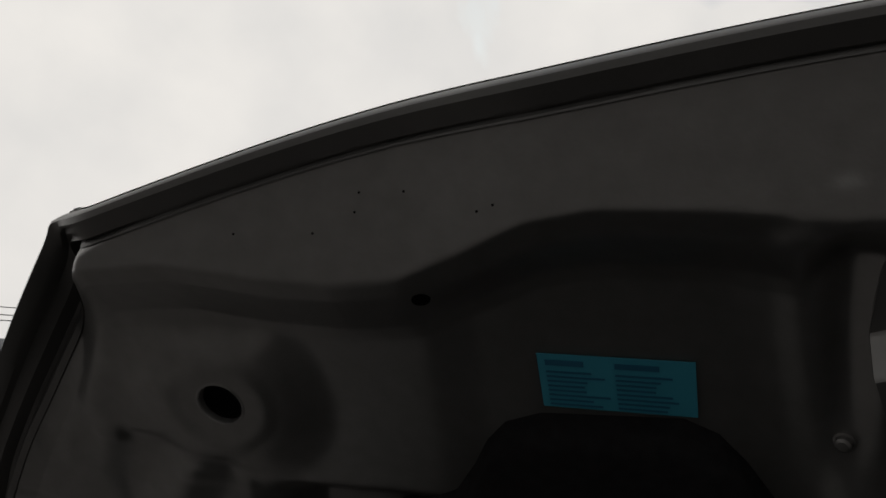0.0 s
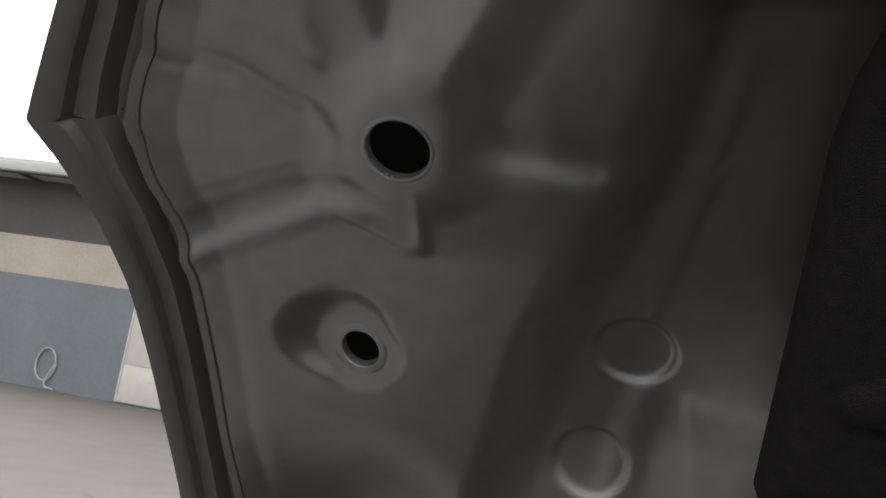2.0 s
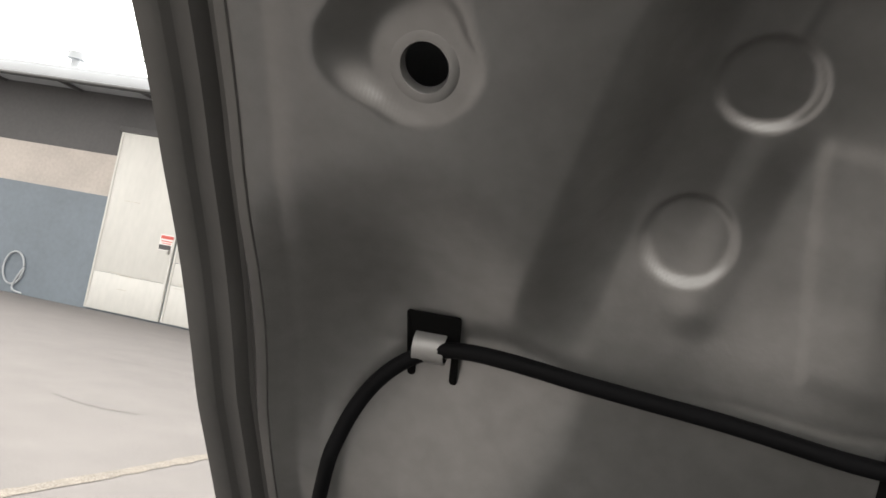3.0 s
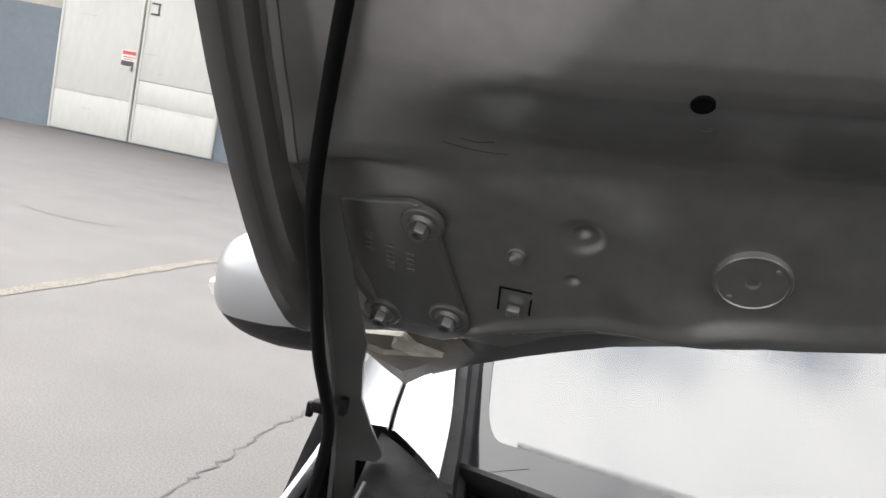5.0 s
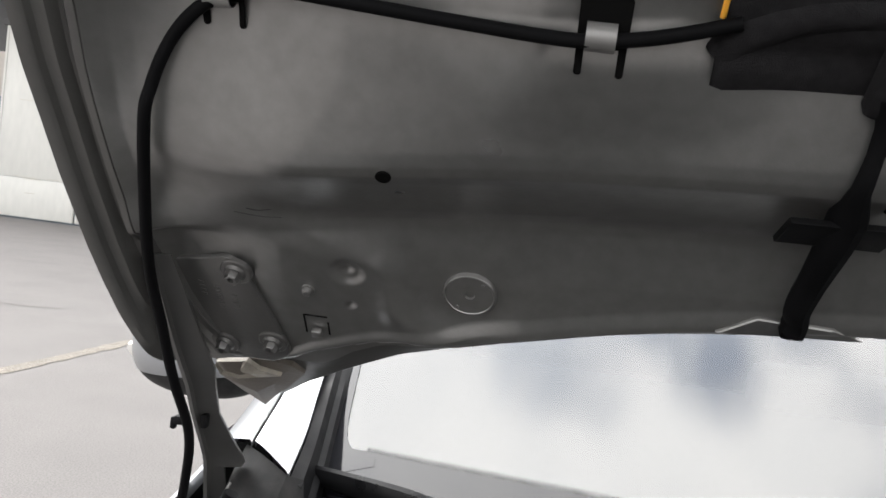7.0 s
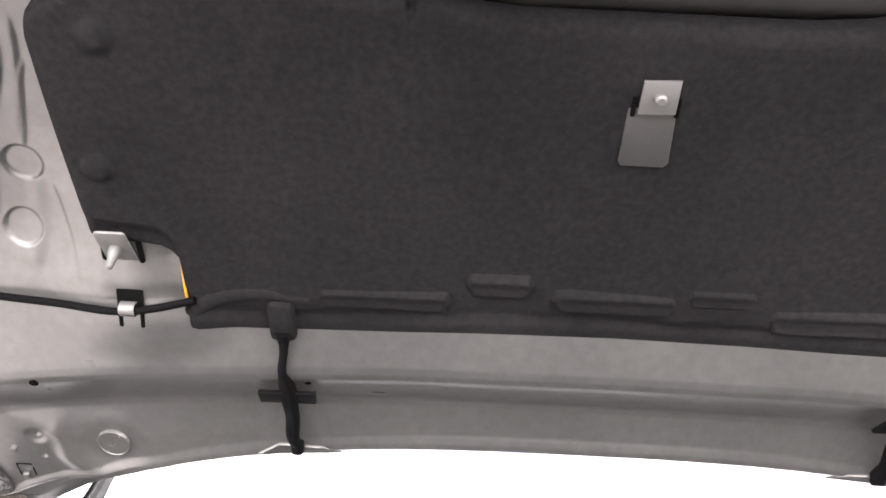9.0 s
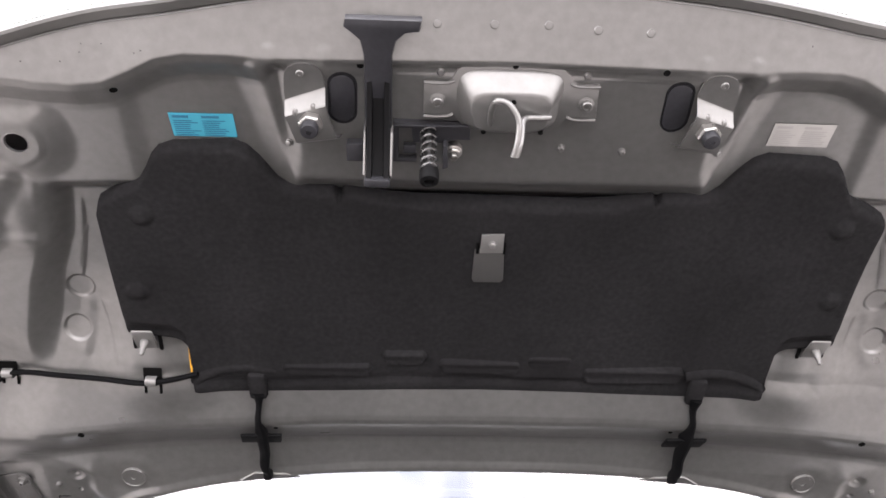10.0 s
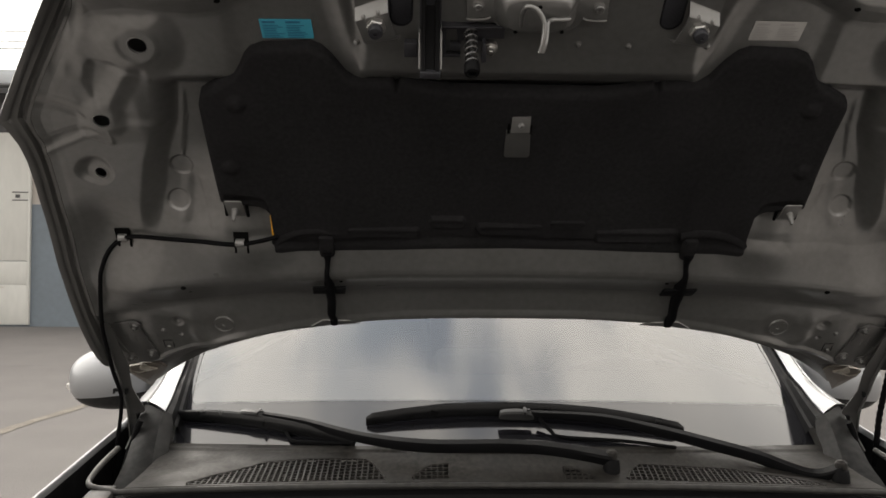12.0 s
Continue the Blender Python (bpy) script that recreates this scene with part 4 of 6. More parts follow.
bm = bmesh.new()
rings = [[bm.verts.new((x, y, w0 + l)) for x, y in tray_ring(sx, v1, v0)] for sx, v1, v0, l in ((0.0560, 0.7580, 0.6885, 0.0026), (0.0548, 0.7570, 0.6890, 0.0040), (0.0530, 0.7555, 0.6900, 0.0062), (0.0425, 0.7425, 0.6960, 0.0222), (0.0408, 0.7405, 0.6975, 0.0238), (0.0385, 0.7385, 0.6995, 0.0244), (0.020, 0.728, 0.710, 0.0248))]
for a, b in zip(rings, rings[1:]):
    for k in range(44):
        bm.faces.new((a[k], a[(k + 1) % 44], b[(k + 1) % 44], b[k]))
bm.faces.new(rings[-1])
finish(bm, "tray", PRIMER, tray).data.set_sharp_from_angle(angle=radians(24))
for s in (-1, 1):
    for v in (0.7420, 0.7042):
        bm = bmesh.new()
        tube(bm, [Vector((s * x - 0.0012, v + dy, w0 + h)) for x, dy, h in ((0.060, 0.0022, 0.004), (0.066, 0.0004, 0.0055), (0.072, 0, 0.0058), (0.082, 0, 0.0058), (0.0905, 0, 0.0052))], 0.0019, 8)
        finish(bm, "ear_lip", PRIMER, tray)
    bm = bmesh.new()
    lathe(bm, [(0.0085, 0.002), (0.0085, 0.0038), (0.0062, 0.0045), (0.0060, 0.0095), (0.0050, 0.0105), (0.0032, 0.0105), (0.0028, 0.0070), (0.001, 0.0070)], Matrix.Translation((s * 0.0778, 0.7210, w0)), 20)
    finish(bm, "bolt", PRIMER, tray)
    bm = bmesh.new()
    lathe(bm, [(0.0045, -0.001), (0.0042, 0.003), (0.0030, 0.0045)], Matrix.Translation((s * 0.0756, 0.7525, w0)), 12)
    finish(bm, "stud", PRIMER, hood)
bm = bmesh.new()
tube(bm, spline([(-0.0230, 0.698, w0 + 0.019), (-0.0235, 0.713, w0 + 0.0255), (-0.0233, 0.728, w0 + 0.032), (-0.0195, 0.7383, w0 + 0.037), (-0.0077, 0.7377, w0 + 0.042), (0.0018, 0.7260, w0 + 0.050), (0.0025, 0.714, w0 + 0.058), (0.0006, 0.7025, w0 + 0.065), (-0.002, 0.6930, w0 + 0.068)], 6), 0.0032, 12)
tube(bm, spline([(0.038, 0.7153, w0 + 0.0235), (0.026, 0.7168, w0 + 0.0285), (0.0132, 0.7193, w0 + 0.034), (0.0078, 0.7185, w0 + 0.042), (0.0062, 0.711, w0 + 0.055), (0.0040, 0.7025, w0 + 0.064), (0.0010, 0.6930, w0 + 0.068)], 6), 0.0032, 12)
finish(bm, "striker_wire", PRIMER, tray, "bent pale steel striker wire")
# dark discs laid on the tray for the shade inside its holes
for u, v, l, tilt in ((-0.0294, 0.6962, 0.0225, 20), (0.0302, 0.6970, 0.0225, 20), (-0.001, 0.7320, 0.0247, 0)):
    bm = bmesh.new()
    lathe(bm, [(0.0026, -0.002), (0.0026, 0.0008), (0.002, 0.001)], Matrix.Translation((u, v, w0 + l)) @ pose(0, 0, 0, tilt, 0, 0), 12)
    finish(bm, "dark_hole_disc", SHADEDIRT, tray)

# safety catch: T-shaped lever in a steel channel
bm = bmesh.new()
TL = ((-0.170, 0.812), (-0.172, 0.803), (-0.165, 0.798), (-0.156, 0.790), (-0.1525, 0.775), (-0.1525, 0.690), (-0.1245, 0.690), (-0.1245, 0.775), (-0.121, 0.790), (-0.112, 0.798), (-0.098, 0.800), (-0.096, 0.812))
prism(bm, TL, 0.004, 0.016, 0.003, lift=lambda x, y: float(under(x, y)) * 0.3 + 0.7 * float(crown(x, y)))
lever = finish(bm, "safety_catch", DARKPL, hood, "dark grey plastic T-shaped safety catch lever")
lever.location = (0, 0.0, 0.008)
wl0 = float(crown(-0.138, 0.69))
bm = bmesh.new()
rows = []
for v, l in ((0.770, 0.012), (0.735, 0.017), (0.70, 0.024), (0.678, 0.033), (0.662, 0.043), (0.654, 0.049), (0.648, 0.054)):
    pr = [(-0.150, l), (-0.150, l + 0.010), (-0.145, l + 0.0105), (-0.144, l + 0.005), (-0.133, l + 0.005), (-0.132, l + 0.0105), (-0.127, l + 0.010), (-0.127, l)]
    rows.append([bm.verts.new((x, v + 0.3 * (q - l), wl0 + q)) for x, q in pr])
for a, b in zip(rows, rows[1:]):
    for k in range(8):
        bm.faces.new((a[k], a[(k + 1) % 8], b[(k + 1) % 8], b[k]))
bm.faces.new(rows[0]), bm.faces.new(rows[-1][::-1])
bmesh.ops.recalc_face_normals(bm, faces=bm.faces)
finish(bm, "lever_tail", BLACK, lever)
for x in (-0.1525, -0.1245):
    bm = bmesh.new()
    prism(bm, ((0.692, 0.000), (0.692, 0.030), (0.680, 0.039), (0.664, 0.052), (0.656, 0.057), (0.650, 0.054), (0.658, 0.036), (0.666, 0.000)), -0.0011, 0.0011, 0.0004, Matrix(((0, 0, 1, x), (1, 0, 0, 0), (0, 1, 0, wl0), (0, 0, 0, 1))))
    finish(bm, "side_plate", BRACKET, lever, "bright steel channel side")
bm = bmesh.new()
box(bm, (-0.1385, 0.6500, wl0 + 0.0600), (0.027, 0.009, 0.011), 0.002)
finish(bm, "lever_foot", DARKPL, lever)
bm = bmesh.new()
box(bm, (-0.164, 0.6630, wl0 + 0.017), (0.018, 0.0215, 0.014), 0.002)
finish(bm, "catch_block", DARKPL, lever)

# spring bolt of the lock on its black bracket
bm = bmesh.new()
wq = float(crown(-0.08, 0.665)) + PLATE
prism(bm, ((-0.1237, 0.6947), (-0.041, 0.6935), (-0.041, 0.6740), (-0.060, 0.6740), (-0.070, 0.6700), (-0.102, 0.6700), (-0.104, 0.6870), (-0.1175, 0.6870), (-0.1175, 0.6505), (-0.098, 0.6505), (-0.098, 0.6455), (-0.1237, 0.6455)), wq - 0.001, wq + 0.007, 0.0008)
lock = finish(bm, "lock_bracket", DARKPL, hood, "dark steel lock bracket with a coil spring")
bm = bmesh.new()
box(bm, (-0.083, 0.6930, wq + 0.009), (0.080, 0.0025, 0.010), 0.0008)
finish(bm, "flange", DARKPL, lock)
bm = bmesh.new()
box(bm, (-0.1055, 0.6620, wq + 0.004), (0.014, 0.010, 0.010), 0.0015)
finish(bm, "bracket_lug", DARKPL, lock)
bm = bmesh.new()
prism(bm, ((-0.0700, 0.6745), (-0.0655, 0.6745), (-0.0640, 0.6480), (-0.0700, 0.6460)), wq + 0.002, wq + 0.022, 0.0008)
finish(bm, "bracket_cheek", DARKPL, lock)
A, B = Vector((-0.0862, 0.6860, wq + 0.004)), Vector((-0.0850, 0.6605, wq + 0.074))
ax = (B - A).normalized()
m = Matrix.Translation(A) @ ax.to_track_quat("Z", "Y").to_matrix().to_4x4()
L = (B - A).length
bm = bmesh.new()
lathe(bm, [(0.0040, 0), (0.0040, L * 0.95)], m, 14)
finish(bm, "spring_pin", DARKSTEEL, lock)
bm = bmesh.new()
tube(bm, [m @ Vector((0.0080 * math.cos(k / 14 * 2 * math.pi), 0.0080 * math.sin(k / 14 * 2 * math.pi), 0.004 + (L * 0.79) * k / (14 * 6.0))) for k in range(14 * 6 + 1)], 0.0014, 8)
finish(bm, "coil_spring", SPRING, lock, "dark steel coil spring")
bm = bmesh.new()
lathe(bm, [(0.0085, L * 0.78), (0.0102, L * 0.80), (0.0104, L * 0.94), (0.0094, L * 0.98), (0.006, L), (0.005, L - 0.003), (0.001, L - 0.003)], m, 28)
finish(bm, "bolt_head", BLACK, lock)
m = Matrix.Translation((-0.0578, 0.6580, wq + 0.004)) @ pose(0, 0, 0, 12, 0, 0)
bm = bmesh.new()
lathe(bm, [(0.0095, -0.006), (0.0095, 0.001), (0.0082, 0.002)], m, 24)
hexa(bm, m @ Matrix.Translation((0, 0, 0.002)), 0.0052, 0.009, 0.62)
finish(bm, "flange_nut", STEEL, lock, "zinc flange nut")

# labels
def label_sheet(name, cu, cv, shear, base, ink, label):
    m = frame_at(cu, cv, 0.0012)
    P = lambda x, y: (x + shear * y, y)
    bm = bmesh.new()
    prism(bm, [P(-0.0345, -0.0148), P(0.0345, -0.0148), P(0.0345, 0.0148), P(-0.0345, 0.0148)], 0, 0.0006, 0, m)
    sheet = finish(bm, name, base, hood, label, smooth=False)
    rng = random.Random(len(label))
    rows_ = [(0.0105, 0.0030, 0.62)] + [(0.0055 - 0.0026 * k, 0.0011, 1.0) for k in range(8)]
    for y, h, f in rows_:
        for x0, x1 in ((-0.031, -0.003), (0.000, 0.031)):
            end = x0 + (x1 - x0) * (f if h > 0.002 else rng.uniform(0.55, 1.0))
            bm = bmesh.new()
            q = [P(x0, y - h / 2), P(end, y - h / 2), P(end, y + h / 2), P(x0, y + h / 2)]
            prism(bm, q, 0.0009, 0.0011, 0, m)
            finish(bm, "print_bar", ink, sheet, smooth=False)


label_sheet("blue_sticker", -0.3305, 0.6715, -0.06, BLUELAB, BLUEINK, "glossy blue service sticker with small print")
label_sheet("pale_sticker", 0.3295, 0.6785, 0.06, WHITELAB, GREYINK, "pale silvery sticker with faded small print")

# sheet clips that hold the pad
for u, v in ((-0.4475, 0.352), (0.4475, 0.354)):
    m = Matrix.Translation((u, v, float(crown(u, v)) + 0.0045)) @ pose(0, 0, 0, 17, 0, 0)
    bm = bmesh.new()
    prism(bm, ((-0.0138, -0.018), (0.0138, -0.018), (0.0138, 0.019), (0.0132, 0.0215), (0.0110, 0.0230), (-0.0110, 0.0230), (-0.0132, 0.0215), (-0.0138, 0.019)), 0, 0.0024, 0.0008, m)
    tab = finish(bm, "pad_clip", BRACKET, hood, "pale bent metal clip")
    bm = bmesh.new()
    lathe(bm, [(0.0050, 0.001), (0.0056, 0.004), (0.0054, 0.008), (0.0042, 0.013), (0.0034, 0.019), (0.0030, 0.023), (0.0012, 0.0245)], m @ Matrix.Translation((0, 0.001, 0)), 16)
    finish(bm, "clip_stud", BRACKET, tab)
    # slots beside the clip, their depth given by thin black plates
    for x in (-0.0175, 0.0175):
        bm = bmesh.new()
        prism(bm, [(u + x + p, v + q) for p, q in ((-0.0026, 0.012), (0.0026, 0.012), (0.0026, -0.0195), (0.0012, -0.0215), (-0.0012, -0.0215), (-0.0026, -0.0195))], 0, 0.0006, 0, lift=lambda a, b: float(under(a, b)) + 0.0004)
        finish(bm, "dark_slot_plate", SHADEDIRT, hood, smooth=False)
# middle clip, standing through the pad
wm = float(crown(0, 0.5)) + 0.013
bm = bmesh.new()
prism(bm, ((-0.0230, 0.464), (0.0105, 0.464), (0.0135, 0.468), (0.0110, 0.517), (-0.0250, 0.515), (-0.0255, 0.468)), wm - 0.006, wm - 0.001, 0.0012)
window = finish(bm, "pad_window", HINGEP, hood, "bare metal seen through the pad")
bm = bmesh.new()
prism(bm, ((-0.0185, 0.513), (0.0090, 0.514), (0.0090, 0.541), (-0.0180, 0.540)), wm + 0.002, wm + 0.005, 0.001)
tab = finish(bm, "pad_clip", BRACKET, hood, "pale bent metal clip")
bm = bmesh.new()
lathe(bm, [(0.0048, -0.001), (0.0046, 0.0045), (0.003, 0.006)], Matrix.Translation((-0.0045, 0.527, wm + 0.004)), 16)
finish(bm, "clip_stud", BRACKET, tab)
# black bars stand for the dark slots at its sides
for x in (-0.0215, 0.0110):
    bm = bmesh.new()
    box(bm, (x, 0.517, wm - 0.0002), (0.0035, 0.016, 0.003), 0.001)
    finish(bm, "dark_slot_plate", SHADEDIRT, tab)

# hose clamps, with black plates painting the darkness of the slots they spring from
for u, v, dv in ((-0.6435, 0.2765, 0.0045), (-0.4455, 0.2815, 0.0055)):
    m = frame_at(u - 0.0010, v + dv, 0.002)
    bm = bmesh.new()
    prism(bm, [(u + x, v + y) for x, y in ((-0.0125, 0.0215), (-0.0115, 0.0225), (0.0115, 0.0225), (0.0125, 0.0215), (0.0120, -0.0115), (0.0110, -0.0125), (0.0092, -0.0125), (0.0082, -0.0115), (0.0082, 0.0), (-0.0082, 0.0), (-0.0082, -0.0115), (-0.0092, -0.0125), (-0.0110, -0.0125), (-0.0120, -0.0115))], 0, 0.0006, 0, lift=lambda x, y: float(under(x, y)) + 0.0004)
    finish(bm, "dark_slot_plate", SHADEDIRT, hood, smooth=False)
    bm = bmesh.new()
    prof = [(0.0062 * math.cos(t), 0.002 + 0.0068 * math.sin(t)) for t in np.linspace(-0.3, math.pi + 0.3, 12)]
    rows = [[bm.verts.new(m @ Vector((x, y, z))) for y, z in prof] for x in (-0.0072, 0.0072)]
    rows += [[bm.verts.new(m @ Vector((x, y * 1.14, 0.002 + (z - 0.002) * 1.14))) for y, z in prof] for x in (0.0072, -0.0072)]
    for a in range(4):
        r0, r1 = rows[a], rows[(a + 1) % 4]
        for k in range(11):
            bm.faces.new((r0[k], r1[k], r1[k + 1], r0[k + 1]))
    bmesh.ops.recalc_face_normals(bm, faces=bm.faces)
    finish(bm, "hose_clamp", BRACKET, hood, "pale sheet metal hose clamp")

# straps of the washer nozzles: a cross-shaped black holder with its hose
for s in (-1, 1):
    U = -0.306 if s < 0 else 0.2985
    bm = bmesh.new()
    prism(bm, ((U - 0.0300, 0.1755), (U + 0.0255, 0.1765), (U + 0.0285, 0.2005), (U - 0.0285, 0.1990)), 0.012, 0.017, 0.0012, lift=lambda x, y: float(crown(x, y)) + 0.45 * (y - 0.176))
    strap = finish(bm, "nozzle_strap", BLACK, hood, "black plastic strap over the washer hose")
    bm = bmesh.new()
    pts = [at(U + du, v, l) for du, v, l in ((0.000, 0.270, 0.010), (0.000, 0.250, 0.005), (s * 0.002, 0.228, 0.005), (0.0, 0.203, 0.004), (-s * 0.000, 0.182, 0.014), (-s * 0.000, 0.152, 0.020), (-s * -0.002, 0.125, 0.014), (-s * 0.001, 0.112, 0.010), (-s * 0.001, 0.103, 0.008))]
    line = spline(pts, 5)
    rad = [float(np.interp(i, (0, 4, 7, 11, 15, 19, 26, 40), (0.0100, 0.0056, 0.0046, 0.0056, 0.0112, 0.0108, 0.0088, 0.0080))) for i in range(len(line))]
    tube(bm, line, 0.006, 10, 0.7, rad)
    finish(bm, "nozzle_hose", RUBBER, strap)
    bm = bmesh.new()
    box(bm, (0, 0, 0.004), (0.013, 0.014, 0.012), 0.003, frame_at(U - s * 0.001, 0.1035))
    finish(bm, "nozzle_foot", RUBBER, strap)
    bm = bmesh.new()
    box(bm, (0, 0, 0.012), (0.025, 0.046, 0.015), 0.006, Matrix.Translation((U, 0.2795, float(crown(U, 0.2795)))))
    finish(bm, "hose_boot", FELT, strap, "black felt boot over the hose")
    bm = bmesh.new()
    prism(bm, [(U - s * 0.003 + x, 0.088 + y) for x, y in ((-0.045, 0.004), (-0.022, 0.017), (0.022, 0.017), (0.045, 0.004))][::-1], 0.001, 0.0035, 0.001, lift=lambda x, y: float(under(x, y)))
    finish(bm, "nozzle_flange", PRIMER, strap)

# washer hose along the panel and down the hinge
hose = thing("washer_hose", HOOD, "thin black rubber washer hose clipped to the hood", "hose")
pts = [at(u, v, l) for u, v, l in ((-0.384, 0.300, 0.010), (-0.4170, 0.2915, 0.0075), (-0.4455, 0.2878, 0.0075), (-0.470, 0.2872, 0.0075), (-0.515, 0.2860, 0.0075), (-0.570, 0.2905, 0.0080), (-0.607, 0.2915, 0.0080), (-0.630, 0.2865, 0.0075), (-0.645, 0.2812, 0.0075), (-0.660, 0.2715, 0.0080), (-0.6725, 0.2575, 0.0085), (-0.6825, 0.2380, 0.0095), (-0.6885, 0.2150, 0.0110))]
pts += [INV @ Vector(q) for q in ((-0.707, -0.135, 1.175), (-0.709, -0.100, 1.125), (-0.7085, -0.075, 1.085), (-0.703, -0.050, 1.040), (-0.708, -0.035, 1.000), (-0.717, -0.022, 0.960), (-0.728, -0.010, 0.90), (-0.735, 0.0, 0.86))]
bm = bmesh.new()
tube(bm, spline(pts, 8), 0.0037, 12)
finish(bm, "hose", RUBBER, hose)
bm = bmesh.new()
box(bm, (0, 0, 0), (0.010, 0.010, 0.007), 0.002, INV @ Matrix.Translation((-0.7095, -0.050, 1.049)))
box(bm, (-0.006, 0, -0.003), (0.004, 0.005, 0.009), 0.001, INV @ Matrix.Translation((-0.7095, -0.050, 1.049)))
finish(bm, "hose_clip", BLACK, hose)
# yellow-edged slot where the hose leaves the pad
bm = bmesh.new()
tube(bm, [at(-0.3925, v, 0.005) for v in np.linspace(0.300, 0.337, 8)], 0.0016, 6)
finish(bm, "pad_piping", YELLOW, hose, "yellow edge of the pad")
# corrugated conduit on the other side
cond = thing("wire_conduit", HOOD, "black corrugated wire conduit by the hood hinge", "cable")
pts = [at(u, v, l) for u, v, l in ((0.664, 0.290, 0.004), (0.668, 0.270, 0.018), (0.680, 0.230, 0.022), (0.690, 0.185, 0.024))]
pts += [INV @ Vector(q) for q in ((0.704, -0.145, 1.220), (0.714, -0.110, 1.165), (0.724, -0.070, 1.090), (0.728, -0.030, 1.000), (0.735, 0.000, 0.900))]
line = spline(pts, 14)
bm = bmesh.new()
tube(bm, line, 0.008, 12, 1.0, [0.0062 if i % 2 else 0.0050 for i in range(len(line))])
finish(bm, "corrugated_tube", RUBBER, cond)
bm = bmesh.new()
lathe(bm, [(0.012, -0.002), (0.0125, 0.003), (0.0105, 0.006), (0.009, 0.012)], frame_at(0.664, 0.286), 20)
finish(bm, "grommet", RUBBER, cond)


# scratches and dirt on the panel
def scratch(pts, r=0.0005):
    bm = bmesh.new()
    tube(bm, [at(p.x, p.y, 0.0002) for p in spline([(u, v, 0) for u, v in pts], 5)], r, 6)
    finish(bm, "scratch", DARKSTEEL, hood)


scratch(((-0.653, 0.147), (-0.644, 0.1445), (-0.634, 0.1425), (-0.624, 0.142)), 0.0003)
scratch(((-0.226, 0.182), (-0.219, 0.1822), (-0.213, 0.182)), 0.0004)
scratch(((-0.645, 0.150), (-0.638, 0.148), (-0.630, 0.149)), 0.0003)
for u, v in ((-0.416, 0.767), (-0.375, 0.765), (-0.437, 0.766), (-0.382, 0.762), (-0.497, 0.749), (-0.459, 0.749), (-0.439, 0.758), (0.40, 0.768), (0.30, 0.79), (0.47, 0.75)):
    bm = bmesh.new()
    lathe(bm, [(0.0006, -0.0005), (0.0006, 0.0002), (0.0003, 0.0003)], frame_at(u, v), 8)
    finish(bm, "dirt_speck", SHADEDIRT, hood)
WALLBLUE = material("blue_grey_sheet", (0.155, 0.185, 0.215), 0.55, 0, 0.08, 0.8, 0.05, 60, 0.05, 9)
WALLBEIGE = material("beige_render", (0.46, 0.42, 0.385), 0.85, 0, 0.10, 1.2, 0.15, 80, 0.06, 14)
# dull grey with the eaves' shade put in; rafters, rail and house roof share it
DULLSHADE = material("dull_sheet_with_shade", (0.085, 0.083, 0.085), 0.7, 0, 0.12, 0.9, 0.05, 60, 0.06, 14)
FASCIA = material("fascia_sheet", (0.42, 0.44, 0.46), 0.5, 0.2, 0.06, 1.0)
DOORWHITE = material("white_sheet_door", (0.60, 0.60, 0.57), 0.5, 0, 0.05, 1.4, 0.04, 60, 0.04, 11, tint=(0.57, 0.56, 0.53), stretch=(1, 1, 0.35))
DOORDIRT = material("door_stain", (0.50, 0.48, 0.43), 0.6, 0, 0.2, 5, 0.05, 60)
SIGNRED = material("sign_red", (0.55, 0.10, 0.08), 0.5, 0, 0.05, 8)
SIGNWHITE = material("sign_white", (0.75, 0.74, 0.72), 0.5, 0, 0.05, 8)
YLINE = material("worn_yellow_paint", (0.196, 0.172, 0.139), 0.88, 0, 0.2, 6, 0.2, 300, 0.4, 80, tint=(0.160, 0.149, 0.134), spec=0.2)
CRACK = material("crack_dirt", (0.080, 0.075, 0.070), 0.95, 0, 0.2, 20)
LAMPCLEAR = material("clear_plastic", (0.75, 0.72, 0.68), 0.15, 0, 0.03, 10)
SEAT = material("seat_cloth", (0.06, 0.058, 0.055), 0.9, 0, 0.1, 20, 0.3, 500)
DASH = material("dash_plastic", (0.10, 0.098, 0.094), 0.8, 0, 0.08, 10)

# ---- yard: line, cracks, far building, cables ----
YARD_LINE = ((-3.62, 1.6), (-3.56, 2.5), (-3.47, 3.4), (-3.37, 4.4), (-3.25, 5.5), (-2.9, 7.6))
bm = bmesh.new()
pts = spline([(x, y, 0.004) for x, y in YARD_LINE], 10)
rng = random.Random(3)
row = [(bm.verts.new(p + Vector((-0.055 + rng.uniform(-0.012, 0.012), 0, 0))), bm.verts.new(p + Vector((0.055 + rng.uniform(-0.012, 0.012), 0, 0)))) for p in pts]
for a, b in zip(row, row[1:]):
    bm.faces.new((a[0], a[1], b[1], b[0]))
tagged(finish(bm, "road_marking", YLINE, smooth=False), "worn yellow line painted on the asphalt", "road marking", kind="structure")


